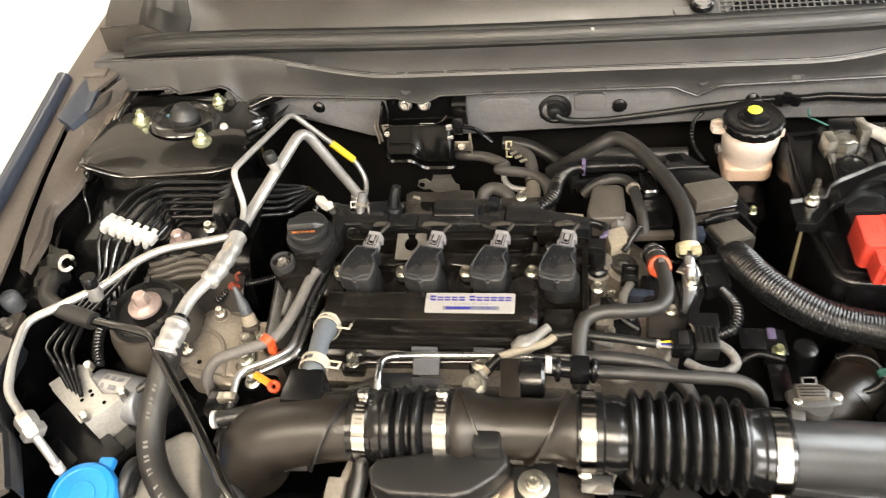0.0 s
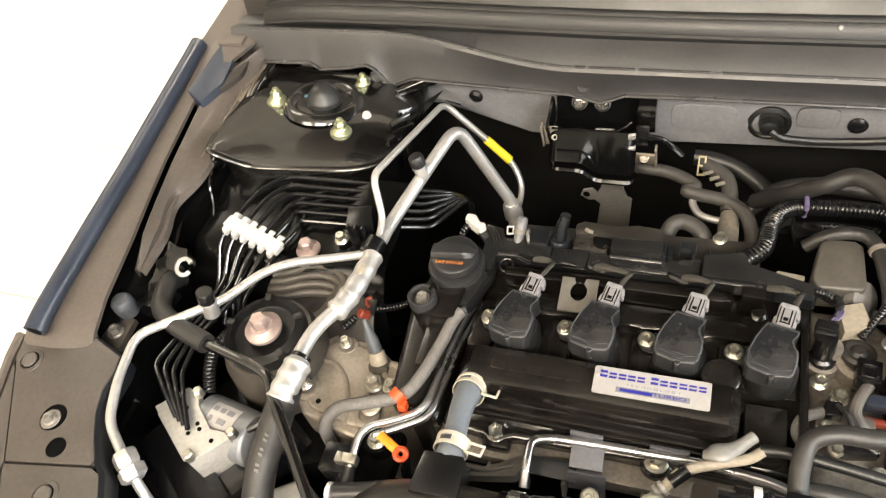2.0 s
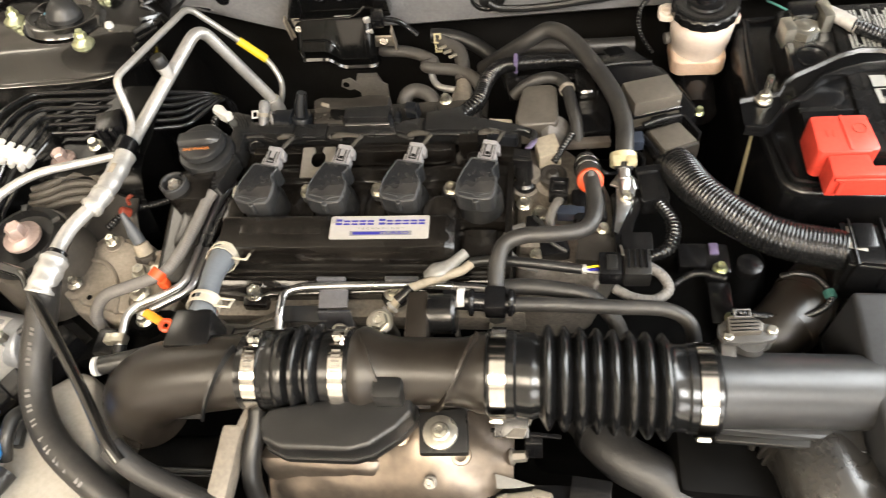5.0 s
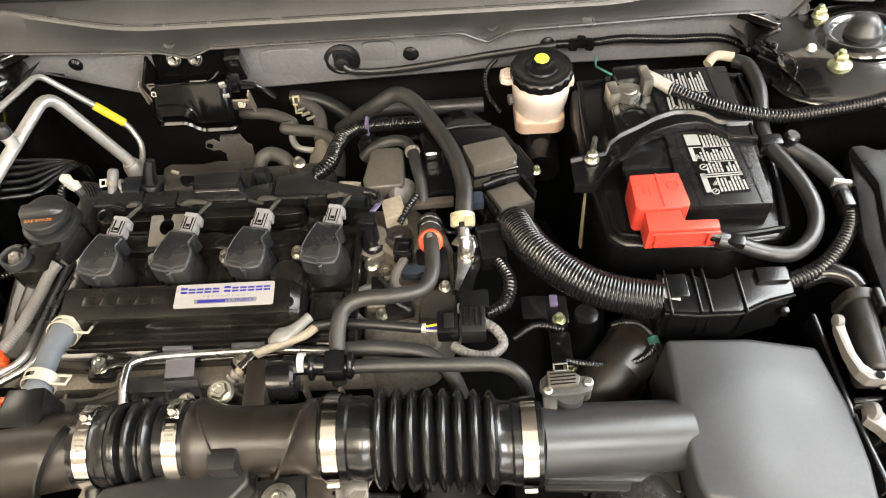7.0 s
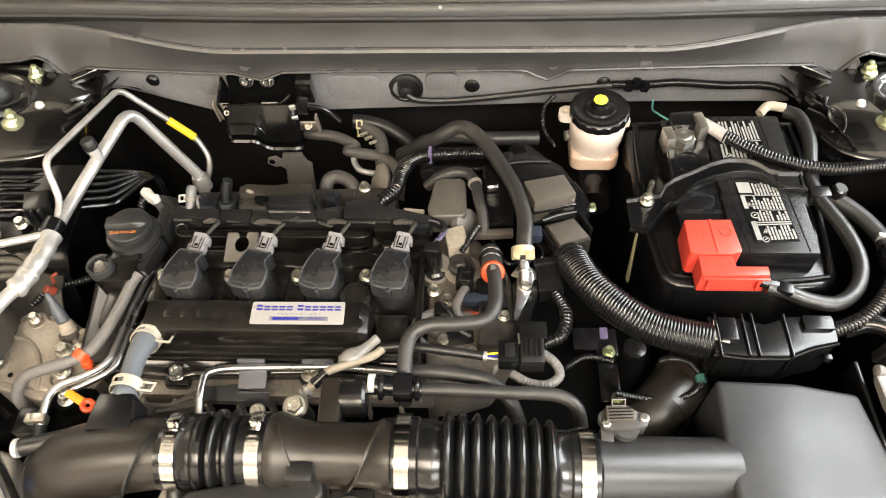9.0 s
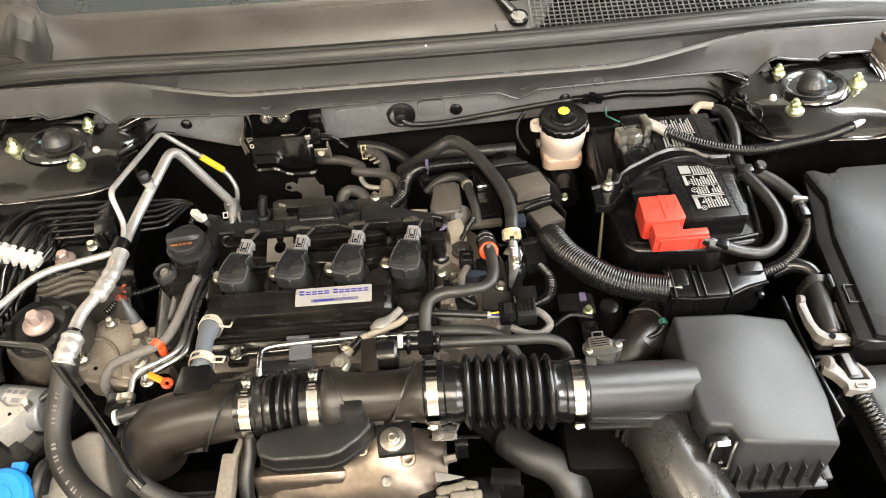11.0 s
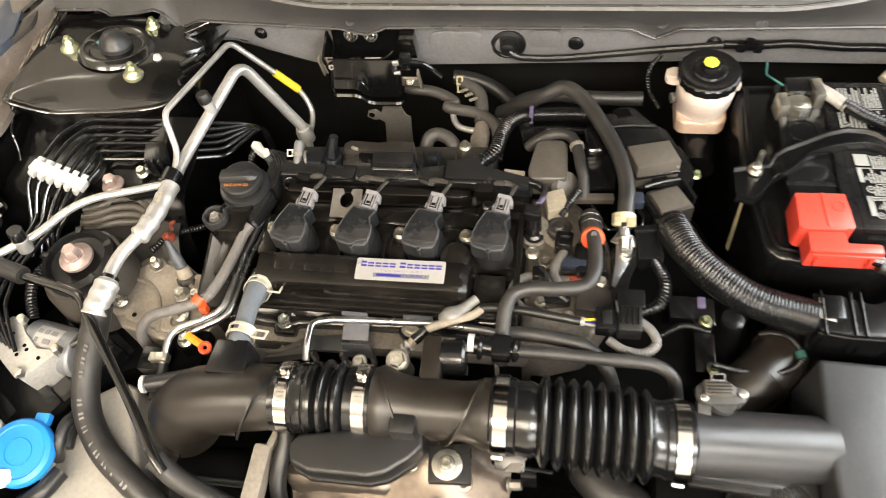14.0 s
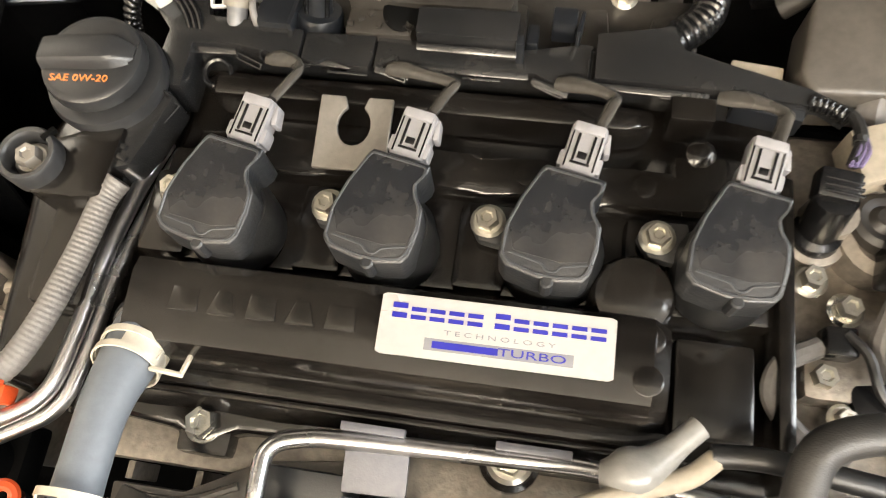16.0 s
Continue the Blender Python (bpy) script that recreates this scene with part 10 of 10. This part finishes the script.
for x, e in ((-0.050, 0.010), (-0.047, 0.003), (-0.040, 0.0), (-0.012, 0.001), (-0.004, 0.0), (0.030, 0.0), (0.038, 0.001), (0.060, 0.0), (0.066, 0.003), (0.069, 0.010)):
    rows.append([(x, -0.262, 0.815 - e), (x, -0.272 + e * 0.3, 0.8225 - e), (x, -0.279 + e * 0.5, 0.8235 - e), (x, -0.2845 + e, 0.8200 - e), (x, -0.2875 + e, 0.813 - e), (x, -0.2900 + e, 0.790), (x, -0.3060 + e * 0.5, 0.772)])
part("edge_step", loft(B(), rows, 0.0018), STEELCAST, tb, "pressed-out stepped ledge")
for x, y, z, r in ((0.088, -0.262, 0.842, 0.0075), (0.142, -0.272, 0.832, 0.010)):
    part("dimple", lathe(B(), [(r, -0.002), (r * 0.9, 0.0012), (r * 0.6, 0.0014), (r * 0.45, 0.0004)], (x, y, z), (0, -0.35, 0.93), 22), STEELCAST, tb, "round pressed dimple")
part("bolt", hexbolt(B(), (0.115, -0.295, 0.822), (0, -0.4, 0.9), 0.0065, 0.005), BROWNSTEEL, tb)
part("bolt", hexbolt(B(), (0.186, -0.262, 0.80), (1, 0, 0.3), 0.008, 0.012), BROWNSTEEL, tb)
t = thing("alternator", "finned alternator with bay shade in its near-black body and a pale bracket", "alternator", (-0.12, -0.28, 0.6))
# Alternator body darkened for the shade around it.
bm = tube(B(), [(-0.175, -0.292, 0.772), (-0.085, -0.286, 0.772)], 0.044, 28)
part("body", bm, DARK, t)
for k in range(9):
    part("fin", box(B(), (-0.115, -0.292 - 0.0042 * k, 0.8175 - 0.0040 * k), (0.062, 0.0020, 0.006), 0.0005, (-25, 0, 0)), LIDP, t)
bm = B()
box(bm, (-0.073, -0.288, 0.832), (0.020, 0.068, 0.022), 0.005, (8, 0, -4))
box(bm, (-0.060, -0.240, 0.840), (0.008, 0.040, 0.010), 0.002, (0, 0, -15))
part("bracket", bm, BRACKM, t, "pale cast bracket")
bm = tube(B(), [(-0.048, -0.228, 0.865), (-0.046, -0.252, 0.850), (-0.052, -0.285, 0.83), (-0.05, -0.31, 0.80), (-0.03, -0.33, 0.77)], 0.009, 14)
part("lead", bm, RUBBER, t)
rh = hose_thing("radiator_hose", "thick dusty brown-black radiator hose", [(0.235, -0.175, 0.740), (0.260, -0.212, 0.765), (0.272, -0.236, 0.778), (0.292, -0.256, 0.782), (0.322, -0.272, 0.778), (0.340, -0.298, 0.765), (0.344, -0.340, 0.720)], 0.0230, TAPE, seg=22)
part("clamp", band(B(), (0.2690, -0.2290, 0.7750), (0.45, -0.85, 0.45), 0.0238, 0.010, 0.0014, 36), BARBLK, rh, "black hose clamp")
t = thing("front_connector_bank", "black connector block with pale terminals at the front edge", "connector", (0.21, -0.30, 0.7))
bm = B()
box(bm, (0.2575, -0.290, 0.800), (0.036, 0.022, 0.003), 0.001, (0, 0, -7))
box(bm, (0.2590, -0.305, 0.788), (0.038, 0.003, 0.030), 0.001, (-16, 0, -7))
part("block", bm, BARBLK, t, "black folded steel bracket")
rnd = random.Random(4)
for x, y, sx, sy, rz in ((0.196, -0.300, 0.026, 0.012, 8), (0.214, -0.297, 0.020, 0.010, -14), (0.180, -0.302, 0.014, 0.012, 20), (0.204, -0.312, 0.030, 0.012, 4), (0.180, -0.316, 0.018, 0.012, -10), (0.222, -0.310, 0.012, 0.012, 0)):
    part("terminal", box(B(), (x, y, 0.800 + rnd.uniform(-0.003, 0.003)), (sx, sy, 0.012), 0.0045, (0, rnd.uniform(-8, 8), rz), 3), TERMM, t, "rounded dull pale terminal")
part("card", prism(B(), [(0.172, -0.281), (0.186, -0.284), (0.208, -0.290), (0.190, -0.293), (0.174, -0.294)], 0.808, 0.8095, 0.0004, 1), LEADCLIP, t, "white torn card")
bm = prism(B(), [(0.150, -0.285), (0.25, -0.283), (0.25, -0.335), (0.150, -0.335)], 0.77, 0.792, 0.003, 2)
part("tray", bm, BLACK, t)
bm = B()
box(bm, (0.200, -0.255, 0.845), (0.062, 0.004, 0.003), 0.001, (0, 0, -4))
box(bm, (0.188, -0.252, 0.852), (0.030, 0.018, 0.004), 0.001, (25, 0, 0))
box(bm, (0.207, -0.258, 0.82), (0.016, 0.010, 0.040), 0.002)
part("stay", bm, BLACK, t, "black sheet stay")
part("tongue", prism(B(), [(0.183, -0.262), (0.198, -0.262), (0.208, -0.240), (0.200, -0.240)], 0.851, 0.8535, 0.0005, 1), BROWNSTEEL, t, "bent steel tongue")
# Darker than the other black plastics, for shade beneath the neck.
bm = B()
box(bm, (0.375, -0.255, 0.74), (0.10, 0.07, 0.12), 0.012, (0, 8, 0))
single("resonator_box", bm, DARK, "black plastic box under the intake neck, darkened for shade", "plastic box")

# small plugs, lugs and bolts on the end housing
ec2 = thing("sensor_cluster", "cluster of small black sensors and steel lugs on the end housing", "sensor", (0.245, -0.01, 0.84))
part("round_sensor", lathe(B(), [(0.015, 0), (0.015, 0.010), (0.012, 0.012), (0.008, 0.011), (0.005, 0.014)], (0.225, 0.026, 0.846), (0, 0.1, 1), 26), WEATHER, ec2, "round dusty sensor head")
part("black_pad", box(B(), (0.262, -0.012, 0.846), (0.034, 0.040, 0.022), 0.004, (0, 0, 4)), BLACK, ec2)
part("lower_pad", box(B(), (0.268, -0.060, 0.838), (0.040, 0.036, 0.022), 0.004, (0, 0, -6)), WEATHER, ec2)
part("side_pad", box(B(), (0.226, -0.058, 0.838), (0.030, 0.020, 0.018), 0.004, (0, 0, 10)), BLACK, ec2)
part("blue_plug", box(B(), (0.244, -0.020, 0.850), (0.030, 0.012, 0.014), 0.002, (0, 0, -3)), SEALRUB, ec2, "blue-black plug")
for x, y, z in ((0.254, 0.050, 0.842), (0.275, -0.040, 0.850), (0.240, -0.082, 0.842), (0.208, -0.066, 0.842)):
    part("bolt", hexbolt(B(), (x, y, z), (0.05, -0.1, 1), 0.0068, 0.006), BOLT, ec2, "bright bolt")
for k, pts in enumerate((((0.206, -0.030, 0.856), (0.214, -0.040, 0.858), (0.222, -0.056, 0.852), (0.238, -0.066, 0.848)), ((0.262, 0.066, 0.850), (0.270, 0.040, 0.858), (0.280, 0.026, 0.858), (0.292, 0.030, 0.852)), ((0.316, 0.030, 0.846), (0.322, 0.050, 0.850), (0.312, 0.066, 0.852)))):
    part("thin_wire", tube(B(), pts, 0.0024, 8), (TAPE, BLACK, CONDUIT)[k], ec2)
part("steel_lug", prism(B(), [(0.283, 0.006), (0.292, 0.020), (0.299, 0.019), (0.292, 0.002)], 0.862, 0.8645, 0.0005, 1), BOLT, ec2, "bent steel lug")
part("blue_relay", box(B(), (0.3125, 0.064, 0.864), (0.016, 0.016, 0.014), 0.002, (0, 0, 4)), SEALRUB, ec2, "small blue-black relay")
part("glossy_valve", box(B(), (0.262, 0.150, 0.858), (0.022, 0.040, 0.030), 0.006, (0, 0, 6), 3), PAINT, ec2, "glossy black valve body")

# ---- floor tiles, one object each on one mesh ----
bm = B()
box(bm, (0, 0, -0.005), (0.597, 0.597, 0.010), 0.0012, seg=1)
tile_mesh = as_mesh("floor_tile", bm, TILE)
for i in range(17):
    for j in range(17):
        tile = new("floor_tile", tile_mesh)
        tile.location = (-4.60 + 0.6 * i, -4.73 + 0.6 * j, 0)
        hang(tile, floor_slab)
